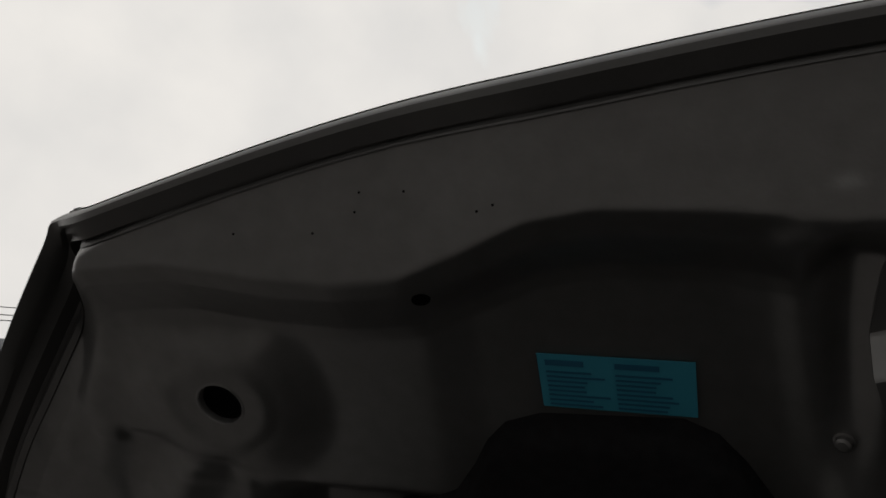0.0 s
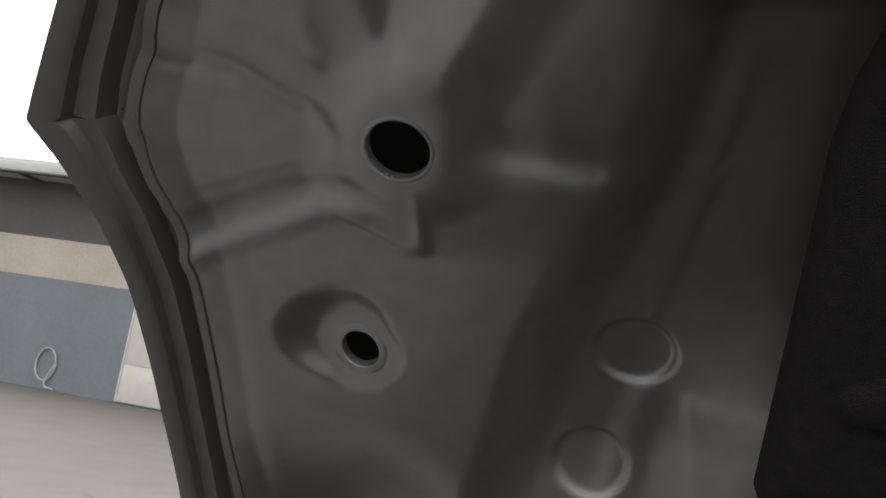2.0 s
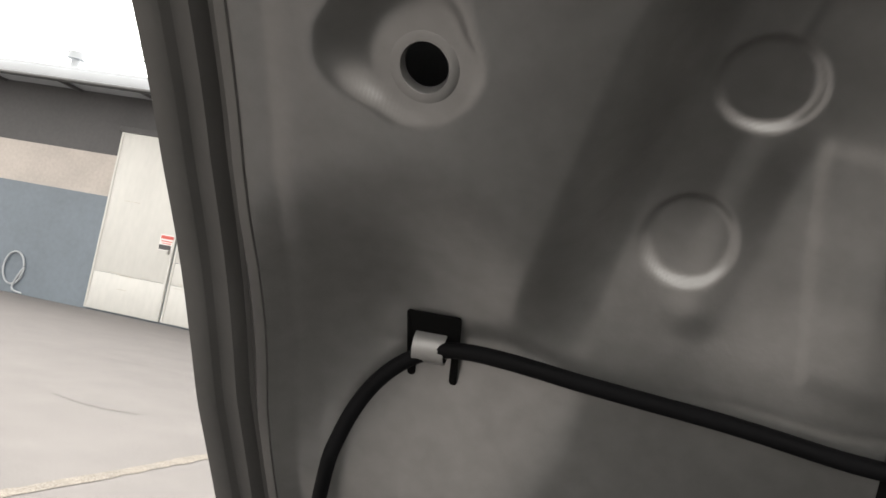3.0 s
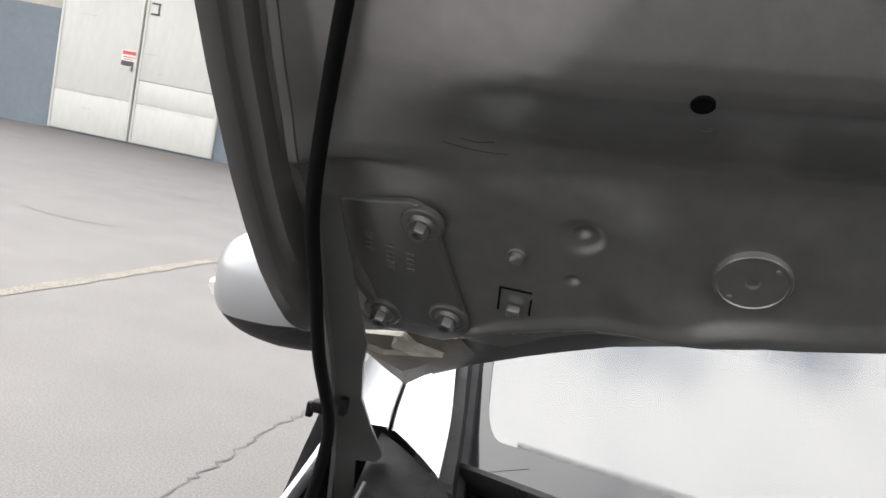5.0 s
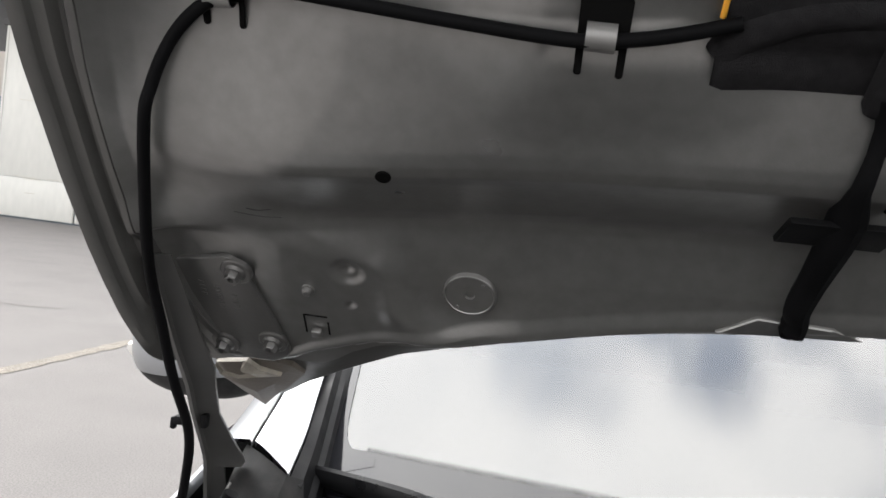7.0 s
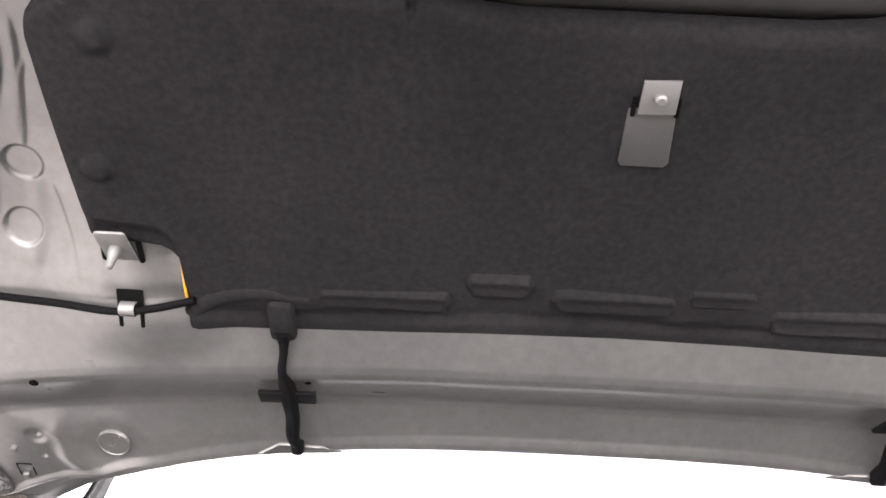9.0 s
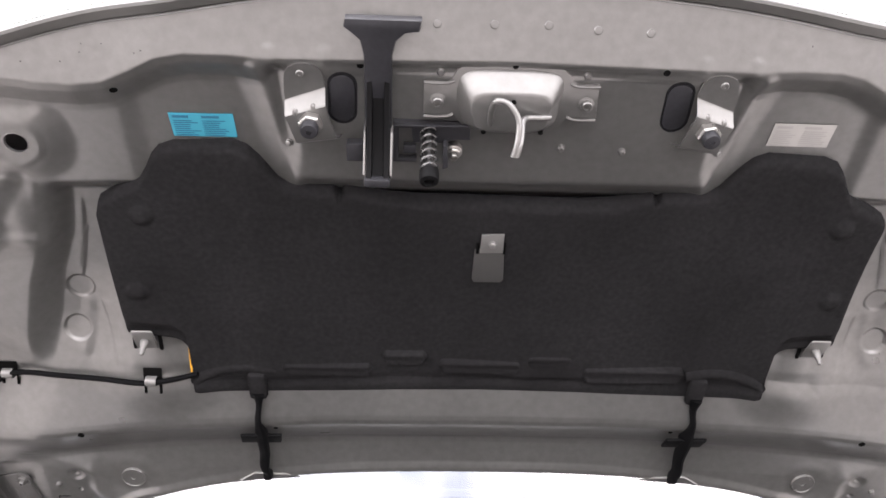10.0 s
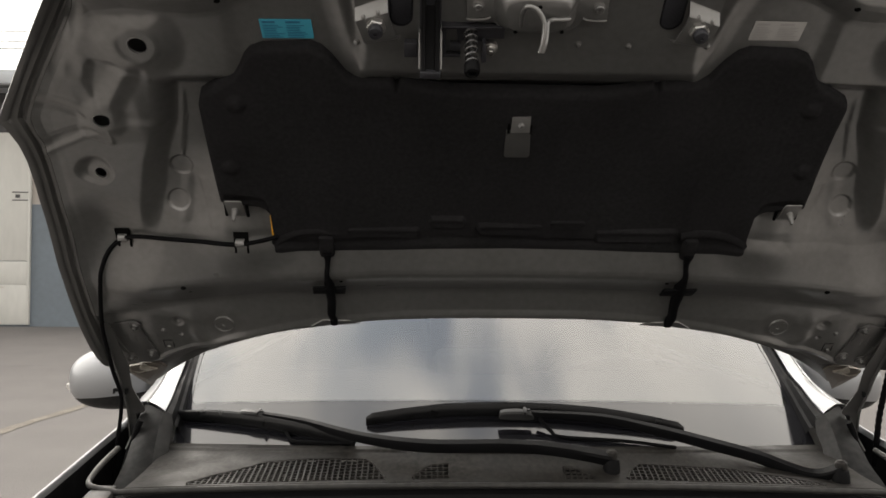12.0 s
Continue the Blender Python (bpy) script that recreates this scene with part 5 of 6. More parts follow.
def crack(pts, w, seed):
    rng = random.Random(seed)
    line = [p + Vector((rng.uniform(-0.018, 0.018), rng.uniform(-0.018, 0.018), 0)) for p in spline([(x, y, 0.003) for x, y in pts], 9)]
    bm = bmesh.new()
    row = []
    for i, p in enumerate(line):
        d = (line[min(i + 1, len(line) - 1)] - line[max(i - 1, 0)]).normalized()
        n, k = Vector((-d.y, d.x, 0)), w * rng.uniform(0.25, 1.0)
        row.append((bm.verts.new(p - n * k), bm.verts.new(p + n * k)))
    for a, b in zip(row, row[1:]):
        bm.faces.new((a[0], b[0], b[1], a[1]))
    tagged(finish(bm, "ground_crack", CRACK, smooth=False), "thin jagged dark crack in the asphalt", "crack", kind="structure")


crack(((-1.50, 3.05), (-1.55, 2.70), (-1.60, 2.33), (-1.62, 2.0), (-1.645, 1.73), (-1.63, 1.45)), 0.007, 1)
crack(((-7.2, 8.6), (-6.2, 8.8), (-5.4, 8.7), (-4.4, 9.0)), 0.012, 4)
crack(((-5.3, 5.9), (-4.8, 5.8), (-4.4, 5.9)), 0.012, 5)

WY = 15.2
bm = bmesh.new()
box(bm, (-6, WY + 0.2, 1.23), (60, 0.4, 2.46))
wall = tagged(finish(bm, "wall_north", WALLBLUE, smooth=False), "blue-grey sheet clad lower wall of a shed", "wall", kind="structure")
bm = bmesh.new()
box(bm, (-6, WY + 0.21, 2.915), (60, 0.4, 0.91))
tagged(finish(bm, "wall_upper", WALLBEIGE, smooth=False), "beige upper band of the shed wall", "wall", kind="structure")
# wall under the overhang: the roof's shadow is in its dark colour
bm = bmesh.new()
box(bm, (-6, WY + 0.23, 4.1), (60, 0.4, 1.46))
tagged(finish(bm, "wall_eaves", DULLSHADE, smooth=False), "shed wall below the eaves, coloured dark for their shade", "wall", kind="structure")
shed = thing("shed_roof", pose(-6, WY, 4.7), "flat grey roof edge with an overhanging fascia", "roof")
bm = bmesh.new()
box(bm, (0, 3.2, 0.16), (60, 8.0, 0.30), 0.02)
part("roof_slab", bm, FASCIA, shed)
bm = bmesh.new()
box(bm, (0, -0.84, 0.10), (60, 0.06, 0.24), 0.01)
part("fascia", bm, FASCIA, shed)
bm = bmesh.new()
tube(bm, [Vector((-30, -0.92, -0.03)), Vector((30, -0.92, -0.03))], 0.05, 10)
part("gutter", bm, DARKSTEEL, shed)
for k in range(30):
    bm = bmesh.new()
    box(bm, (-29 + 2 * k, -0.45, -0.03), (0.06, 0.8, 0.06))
    part("rafter", bm, DULLSHADE, shed)
bm = bmesh.new()
lathe(bm, [(0.10, 0), (0.10, 0.30), (0.20, 0.31), (0.20, 0.46), (0.05, 0.52)], pose(-7.2, -0.2, 0.31), 16)
part("roof_vent", bm, FASCIA, shed, "pale round roof vent")
# two tall white door leaves
for i, (x0, x1) in enumerate(((-11.76, -9.945), (-9.90, -8.06))):
    door = thing("shed_door", pose((x0 + x1) / 2, WY - 0.03, 0.04), "tall white sheet metal shed door leaf, closed", "door", "shed doors")
    wd = x1 - x0
    for z0, z1 in ((0.0, 0.80), (0.804, 3.86)) if i == 0 else ((0.0, 0.80), (0.804, 1.27), (1.280, 3.86)):
        bm = bmesh.new()
        box(bm, (0, 0, (z0 + z1) / 2), (wd, 0.05, z1 - z0), 0.004)
        part("panel", bm, DOORWHITE, door)
    for x in (-wd / 2 + 0.03, wd / 2 - 0.03):
        bm = bmesh.new()
        box(bm, (x, -0.032, 1.93), (0.05, 0.018, 3.86), 0.004)
        part("stile", bm, DOORWHITE, door)
    rng = random.Random(i)
    for k in range(7):
        bm = bmesh.new()
        x, z = rng.uniform(-wd / 2 + 0.2, wd / 2 - 0.3), rng.uniform(0.75, 0.86) if k < 4 else rng.uniform(0.2, 3.2)
        box(bm, (x, -0.0275, z), (rng.uniform(0.1, 0.4), 0.002, rng.uniform(0.008, 0.02)))
        part("scuff", bm, DOORDIRT, door)
    if i == 0:
        for c, s, mat in (((0.72, -0.034, 1.66), (0.34, 0.006, 0.34), SIGNWHITE), ((0.72, -0.039, 1.775), (0.30, 0.004, 0.07), SIGNRED), ((0.72, -0.039, 1.690), (0.26, 0.004, 0.022), SIGNRED), ((0.70, -0.039, 1.56), (0.28, 0.004, 0.10), DARKSTEEL), ((0.72, -0.039, 1.645), (0.2, 0.004, 0.018), SIGNRED)):
            bm = bmesh.new()
            box(bm, c, s)
            part("notice", bm, mat, door, "red and white notice with unreadable print")
        bm = bmesh.new()
        box(bm, (0.82, -0.07, 1.47), (0.03, 0.07, 0.10), 0.01)
        part("handle", bm, STEEL, door)
    else:
        for c, s in (((-0.72, -0.034, 2.83), (0.20, 0.006, 0.035)), ((-0.65, -0.034, 2.72), (0.035, 0.006, 0.2)), ((-0.72, -0.034, 2.62), (0.2, 0.006, 0.035)), ((0.72, -0.034, 2.50), (0.34, 0.006, 0.02)), ((0.72, -0.034, 2.66), (0.34, 0.006, 0.02)), ((0.66, -0.034, 2.58), (0.09, 0.006, 0.07))):
            bm = bmesh.new()
            box(bm, c, s)
            part("painted_mark", bm, DARKSTEEL, door, "dark painted mark")
bm = bmesh.new()
box(bm, (-9.9, WY - 0.02, 3.97), (3.9, 0.10, 0.12), 0.01)
tagged(finish(bm, "trim", DULLSHADE), "grey steel rail over the shed doors", "door rail", kind="structure")
# wire loop hung on the blue wall
bm = bmesh.new()
tube(bm, spline([(-13.7 + 0.26 * math.cos(t), WY - 0.03, 0.55 + 0.36 * math.sin(t)) for t in np.linspace(0.2, 6.4, 14)] + [(-13.62, WY - 0.05, 0.12), (-13.3, WY - 0.1, 0.03)], 5), 0.022, 8)
tagged(finish(bm, "hose_loop", FASCIA), "pale loop of hose hung on the blue wall", "hose")
# overhead cables, far off
for k, (z, y) in enumerate(((9.3, 27.2), (8.95, 27.2), (8.7, 27.2))):
    bm = bmesh.new()
    tube(bm, [Vector((x, y, z + 0.00040 * (x + 20) ** 2)) for x in np.linspace(-70, 30, 41)], 0.022, 5)
    tagged(finish(bm, "overhead_cable", RUBBER), "thin dark overhead cable across the sky", "cable", "overhead cables")
for x in (-70, 30):
    bm = bmesh.new()
    tube(bm, [Vector((x, 27.2, 0)), Vector((x, 27.2, 11.0))], 0.14, 10)
    tagged(finish(bm, "cable_pole", FASCIA), "grey concrete pole carrying overhead cables", "pole")
# roof corner of a house on the other side
house = thing("house", pose(16.5, 20.0, 0), "plain beige house with a sloping roof", "house")
bm = bmesh.new()
box(bm, (0, 0, 3.6), (9, 8, 7.2))
part("wall", bm, WALLBEIGE, house)
bm = bmesh.new()
prism(bm, ((-5.0, 7.2), (5.0, 7.2), (5.0, 7.5), (0.0, 10.2), (-5.0, 7.5)), -4.4, 4.4, 0, Matrix(((1, 0, 0, 0), (0, 0, -1, 0), (0, 1, 0, 0), (0, 0, 0, 1))))
part("roof", bm, DULLSHADE, house)

# ---- the car ----
GLASS = bpy.data.materials.new("window_glass")
GLASS.use_nodes = True
gn, gl = GLASS.node_tree.nodes, GLASS.node_tree.links
gn.clear()
go, gm, gt, gg, gf = gn.new("ShaderNodeOutputMaterial"), gn.new("ShaderNodeMixShader"), gn.new("ShaderNodeBsdfTransparent"), gn.new("ShaderNodeBsdfGlossy"), gn.new("ShaderNodeLayerWeight")
gt.inputs["Color"].default_value = (0.27, 0.28, 0.27, 1)
gg.inputs["Roughness"].default_value = 0.09
# two faces of dusty tinted glass in one sheet: gloss rises towards grazing views
gp, gr = gn.new("ShaderNodeMath"), gn.new("ShaderNodeMapRange")
gp.operation = "POWER"
gp.inputs[1].default_value = 5.0
gf.inputs["Blend"].default_value = 0.5
gr.inputs["To Min"].default_value, gr.inputs["To Max"].default_value = 0.150, 0.85
gl.new(gf.outputs["Facing"], gp.inputs[0])
gl.new(gp.outputs["Value"], gr.inputs["Value"])
gl.new(gr.outputs["Result"], gm.inputs["Fac"])
gl.new(gt.outputs["BSDF"], gm.inputs[1])
gl.new(gg.outputs["BSDF"], gm.inputs[2])
gl.new(gm.outputs["Shader"], go.inputs["Surface"])

TINT = material("tinted_glass", (0.012, 0.014, 0.014), 0.05, 0, 0.02, 4)

car = thing("car", Matrix(), "silver compact car parked with its hood open", "car")


def loft(rows, mat, name, parent, label="", flip=False):
    A = np.array(rows, float)
    ob = grid_mesh(name, A[..., 0], A[..., 1], A[..., 2], mat, parent, label, flip=flip)
    ob.data.set_sharp_from_angle(angle=radians(32))
    return ob


def smooth_rows(rows, n=6):
    """Rows of points, joined by smooth lines along the first index."""
    cols = list(zip(*rows))
    cols = [spline(c, n) for c in cols]
    return [[tuple(c[i]) for c in cols] for i in range(len(cols[0]))]


def screen(x, y):
    """Height of the windscreen's outside."""
    return 1.083 + 0.5163 * (y - 0.08) - 0.2952 * x * x - 0.08 * np.clip(y - 0.25, 0, 3) ** 2


def edge_x(y):
    """Half width of the glass that shows."""
    return np.interp(y, (-0.15, 0.0, 0.1, 0.2, 0.28, 0.4, 0.6, 0.8, 1.0), (0.612, 0.625, 0.639, 0.652, 0.662, 0.672, 0.660, 0.624, 0.580))


def cowl_rear(x):
    """Where the cowl meets the glass."""
    return -0.147 + 0.42 * x * x


STICKER = (0.545, 0.17)
TRIM = material("dusty_trim", (0.0095, 0.0098, 0.0108), 0.5, 0, 0.2, 14, 0.03, 600, 0.25, 70, tint=(0.024, 0.023, 0.022), spec=0.14)
MOULD = material("moulding_rubber", (0.006, 0.006, 0.007), 0.55, 0, 0.2, 30, 0.03, 500, 0.2, 120, tint=(0.010, 0.010, 0.010), spec=0.06)
FRIT = material("ceramic_print", (0.010, 0.010, 0.012), 0.09, 0, spec=0.5)

CREST = ((-1.02, 0.58, 0.74), (-0.90, 0.665, 0.815), (-0.70, 0.712, 0.868), (-0.45, 0.737, 0.906), (-0.20, 0.742, 0.934), (0.05, 0.742, 0.963), (0.20, 0.748, 0.985), (0.34, 0.765, 0.99))
for s in (-1, 1):
    rows = smooth_rows([[(s * (x + dx), y, z + dz) for dx, dz in ((-0.0045, -0.012), (-0.004, -0.004), (-0.002, -0.0005), (0.0, 0.0), (0.002, -0.001), (0.0035, -0.006), (0.006, -0.030), (0.012, -0.09), (0.026, -0.20), (0.042, -0.34), (0.045, -0.56))] for y, x, z in CREST])
    fender = loft(rows, SILVER, "fender", car, "silver painted front fender", flip=s < 0)
    rows = smooth_rows([[(s * (x + dx), y, z + dz) for dx, dz in ((-0.0044, -0.0115), (-0.006, -0.04), (-0.014, -0.13), (-0.058, -0.14), (-0.062, -0.16), (-0.11, -0.22), (-0.12, -0.40))] for y, x, z in CREST])
    loft(rows, BLACK, "inner_fender", car, "black inner fender gutter", flip=s > 0)
    # flange with a bolt at the fender's top
    bm = bmesh.new()
    prism(bm, [(s * x, y) for x, y in ((0.715, -0.62), (0.722, -0.33), (0.712, -0.325), (0.690, -0.33), (0.655, -0.345), (0.64, -0.62))][::s], 0.868, 0.880, 0.003)
    flange = part("fender_flange", bm, BRACKET, car, "pale grey fender flange")
    bm = bmesh.new()
    hexa(bm, pose(s * 0.672, -0.372, 0.880), 0.0085, 0.011)
    part("bolt", bm, BRACKET, flange)
    bm = bmesh.new()
    tube(bm, spline([(s * 0.726, -0.62, 0.890), (s * 0.731, -0.45, 0.900), (s * 0.732, -0.31, 0.912)], 6), 0.007, 8, 0.5)
    part("seam", bm, SILVER, flange)
    # end cap of the cowl: grey plastic box corner
    bm = bmesh.new()
    prism(bm, [(s * x, y) for x, y in ((0.690, -0.205), (0.676, -0.300), (0.660, -0.318), (0.560, -0.322), (0.560, -0.290), (0.636, -0.286), (0.650, -0.205))][:: -s], 0.80, 0.915, 0.006)
    part("cowl_corner", bm, GREYPL, car, "grey plastic cowl end corner")
    bm = bmesh.new()
    box(bm, (s * 0.605, -0.235, 0.885), (0.075, 0.10, 0.03), 0.005)
    part("cowl_ledge", bm, GREYPL, car)
    # trim below the pillar
    TR = [((0.690, 0.047, 1.007), (0.673, 0.036, 1.0045), (0.657, 0.024, 1.001), (0.642, 0.012, 0.998), (0.633, 0.03, 0.990)),
          ((0.692, 0.036, 0.998), (0.675, 0.018, 0.992), (0.658, 0.004, 0.987), (0.643, -0.007, 0.984), (0.628, 0.02, 0.975)),
          ((0.695, 0.020, 0.978), (0.679, -0.006, 0.973), (0.660, -0.018, 0.970), (0.642, -0.026, 0.967), (0.625, 0.01, 0.960)),
          ((0.692, -0.02, 0.950), (0.676, -0.044, 0.945), (0.658, -0.052, 0.942), (0.639, -0.055, 0.940), (0.622, -0.02, 0.940)),
          ((0.688, -0.07, 0.918), (0.674, -0.085, 0.915), (0.655, -0.086, 0.915), (0.636, -0.082, 0.915), (0.616, -0.04, 0.92)),
          ((0.686, -0.14, 0.88), (0.670, -0.15, 0.875), (0.652, -0.142, 0.876), (0.632, -0.13, 0.88), (0.606, -0.07, 0.89)),
          ((0.680, -0.18, 0.80), (0.665, -0.18, 0.80), (0.645, -0.17, 0.80), (0.625, -0.16, 0.80), (0.59, -0.10, 0.82))]
    loft([[(s * x, y, z) for x, y, z in r] for r in TR[:2]] + smooth_rows([[(s * x, y, z) for x, y, z in r] for r in TR[2:]], 4), TRIM, "pillar_trim", car, "dusty dark grey plastic trim below the pillar", flip=s > 0)
    # rubber strip between trim and fender
    bm = bmesh.new()
    tube(bm, spline([(s * 0.678, -0.014, 0.986), (s * 0.686, -0.014, 0.966), (s * 0.692, -0.018, 0.942), (s * 0.695, -0.035, 0.918), (s * 0.696, -0.06, 0.89)], 6), 0.0060, 12)
    part("fender_seal", bm, RUBBER, car, "black rubber fender seal")
    bm = bmesh.new()
    tube(bm, [Vector((s * 0.688, 0.010, 0.985)), Vector((s * 0.694, -0.012, 0.958)), Vector((s * 0.700, -0.03, 0.935))], 0.0013, 8)
    part("hinge_rod", bm, HINGEP, car)
    # windscreen pillar: an inner facet, a seam, and the shoulder outside it
    LIP = spline([(0.641, 0.012, 0.999), (0.648, 0.08, 1.0155), (0.661, 0.16, 1.0345), (0.675, 0.25, 1.053), (0.687, 0.40, 1.122), (0.677, 0.60, 1.222), (0.641, 0.80, 1.325), (0.598, 0.985, 1.417)], 4)
    SEAM = spline([(0.683, 0.043, 1.0125), (0.690, 0.09, 1.0160), (0.697, 0.16, 1.0280), (0.708, 0.25, 1.049), (0.717, 0.40, 1.112), (0.709, 0.60, 1.210), (0.674, 0.80, 1.308), (0.634, 1.0, 1.402)], 4)
    OUT = spline([(0.716, 0.050, 1.004), (0.724, 0.10, 1.003), (0.732, 0.16, 1.006), (0.744, 0.25, 1.014), (0.746, 0.40, 1.070), (0.731, 0.60, 1.178), (0.697, 0.80, 1.280), (0.657, 1.0, 1.376)], 4)
    up = Vector((0.10, -0.42, 0.90)).normalized()
    rows = [[(s * q.x, q.y, q.z) for q in (l + Vector((0.006, 0.006, -0.012)), l + Vector((0.0005, 0.001, -0.004)), l, l.lerp(e, 0.08) + up * 0.0016, l.lerp(e, 0.35) + up * 0.003, l.lerp(e, 0.7) + up * 0.003, l.lerp(e, 0.95) + up * 0.001, e - up * 0.002, e - up * 0.008)] for l, e in zip(LIP, SEAM)]
    loft(rows, SILVER, "pillar", car, "silver windscreen pillar", flip=s > 0)
    rows = [[(s * q.x, q.y, q.z) for q in (e + Vector((0.0022, 0, -0.008)), e + Vector((0.0022, 0, -0.002)), e + Vector((0.004, 0, 0.0004)), e.lerp(o, 0.5) + up * 0.003, o, o + Vector((0.012, 0.01, -0.016)), o + Vector((0.016, 0.015, -0.05)))] for e, o in zip(SEAM, OUT)]
    loft(rows, SILVER, "shoulder", car, "silver panel outside the pillar seam", flip=s > 0)
    bm = bmesh.new()
    prism(bm, [(s * x, z) for x, z in ((0.6872, 0.990), (0.715, 0.985), (0.720, 1.002), (0.6875, 1.0075))][::s], 0, 0.002, 0, Matrix(((1, 0, 0, 0), (0, 0, -1, 0.052), (0, 1, 0, 0), (0, 0, 0, 1))))
    part("panel_return", bm, BLACK, car)
    # rubber moulding from the pillar's lip down to the glass
    rows = []
    for l in LIP:
        y = l.y + 0.012
        g = Vector((edge_x(y) - 0.004, y + 0.02, float(screen(edge_x(y) - 0.004, y + 0.02)) + 0.001))
        rows.append([(s * q.x, q.y, q.z) for q in (l + Vector((0.005, 0.006, -0.010)), l + Vector((0.000, 0.004, -0.006)), l.lerp(g, 0.30) + Vector((-0.004, 0, 0.002)), l.lerp(g, 0.62) + Vector((-0.002, 0, -0.001)), l.lerp(g, 0.70) + Vector((-0.006, 0, 0.0)), g + Vector((-0.003, 0, 0.002)), g + Vector((-0.003, 0, -0.006)))])
    loft(rows, MOULD, "windscreen_moulding", car, "black rubber windscreen moulding", flip=s < 0)
    # body side and the black mirror triangle
    rows = [[(s * x, y, z) for x, z in ((0.750 + k, 0.985), (0.800 + k, 0.94), (0.835, 0.80), (0.842, 0.60), (0.825, 0.40), (0.79, 0.28))] for y, k in ((0.30, 0.0), (0.9, 0.0), (1.6, -0.005), (2.4, -0.02), (2.9, -0.08))]
    loft(smooth_rows(rows, 4), SILVER, "body_side", car, "silver body side", flip=s < 0)
    rows = [[(s * x, y, z) for x, y, z in r] for r in (((0.747, 0.30, 0.985), (0.735, 0.34, 1.06)), ((0.747, 0.60, 0.985), (0.702, 0.62, 1.20)), ((0.747, 0.98, 0.985), (0.634, 1.00, 1.375)), ((0.745, 1.3, 0.985), (0.62, 1.35, 1.44)), ((0.74, 2.4, 0.985), (0.60, 2.3, 1.45)))]
    loft(rows, TINT, "side_window", car, "dark side window glass", flip=s < 0)
    # door mirror
    mirror = bmesh.new()
    bmesh.ops.create_uvsphere(mirror, u_segments=40, v_segments=24, radius=1)
    for v in mirror.verts:
        x, y, z = v.co
        f = lambda q, e: math.copysign(abs(q) ** e, q)
        x, y, z = f(x, 0.72), f(y, 0.85), f(z, 0.78)
        y = y * (1.0 if y < 0 else 0.35)
        wdt = 0.5 * (1 + x)
        z = z * (0.74 + 0.26 * (1 - wdt)) + 0.10 * x * -1 * (0.3 if z > 0 else 1)
        v.co = (s * (0.928 + 0.112 * x), 0.545 + 0.085 * y - 0.02 * (1 - abs(x)), 0.993 + 0.090 * z)
    cover = mirror.copy()
    split = dict(plane_co=(s * 1.03, 0, 0.944), plane_no=(s * 0.10, 0, 1))
    bmesh.ops.bisect_plane(cover, geom=cover.verts[:] + cover.edges[:] + cover.faces[:], clear_inner=True, **split)
    body = part("door_mirror", cover, SILVER, car, "silver door mirror housing")
    bmesh.ops.bisect_plane(mirror, geom=mirror.verts[:] + mirror.edges[:] + mirror.faces[:], clear_outer=True, **split)
    for v in mirror.verts:
        v.co.x = s * 0.928 + (v.co.x - s * 0.928) * 0.985
    part("mirror_base", mirror, TRIM, body, "black lower mirror shell")
    bm = bmesh.new()
    tube(bm, spline([(s * 1.030, 0.505, 0.968), (s * 1.039, 0.530, 0.968), (s * 1.0375, 0.552, 0.968)], 6), 0.006, 8, 2.2)
    part("turn_lamp", bm, LAMPCLEAR, body, "clear side lamp")
    bm = bmesh.new()
    tube(bm, spline([(s * 0.860, 0.545, 0.945), (s * 0.82, 0.54, 0.945), (s * 0.775, 0.50, 0.96), (s * 0.74, 0.46, 0.975)], 5), 0.024, 10, 0.6)
    part("mirror_foot", bm, BLACK, body)

# windscreen with its printed border
sq = np.linspace(-1, 1, 60)


def glass_grid(v0, v1, n, drop):
    """A strip of the glass between two lines of height, as arrays."""
    v = np.linspace(0, 1, n)[:, None]
    S = np.tile(sq[None, :], (n, 1))
    b, t = v0(0.62 * S), v1(0.62 * S)
    Y = b + (t - b) * v
    for _ in range(3):
        X = S * edge_x(Y)
        b, t = v0(X), v1(X)
        Y = b + (t - b) * v
    X = S * edge_x(Y)
    return X, Y, screen(X, Y) - drop


frit = lambda x: -0.031 + 0.407 * x**2
X, Y, Z = glass_grid(lambda x: cowl_rear(x) - 0.012, lambda x: 1.0 - 0.04 * (x / 0.6) ** 2, 44, 0)
ws = grid_mesh("windscreen", X, Y, Z, GLASS, car, "slightly dusty windscreen reflecting clouds")
ws.visible_shadow = False
X, Y, Z = glass_grid(lambda x: cowl_rear(x) - 0.011, frit, 9, -0.0006)
grid_mesh("printed_border", X, Y, Z, FRIT, ws, "black printed border")
for s in (-1, 1):
    yy = np.r_[np.linspace(frit(0.58) - 0.012, frit(0.58) + 0.06, 24), np.linspace(frit(0.58) + 0.08, 0.97, 24)][:, None]
    t = np.linspace(0, 1, 4)[None, :]
    X = s * (edge_x(yy) - t * (0.018 + 0.034 * np.exp(-np.maximum(yy - frit(0.58), 0) / 0.014)))
    Y = np.tile(yy, (1, 4)) + 0 * X
    grid_mesh("printed_border", X, Y, screen(X, Y) + 0.0010, FRIT, ws, flip=s > 0)
bm = bmesh.new()
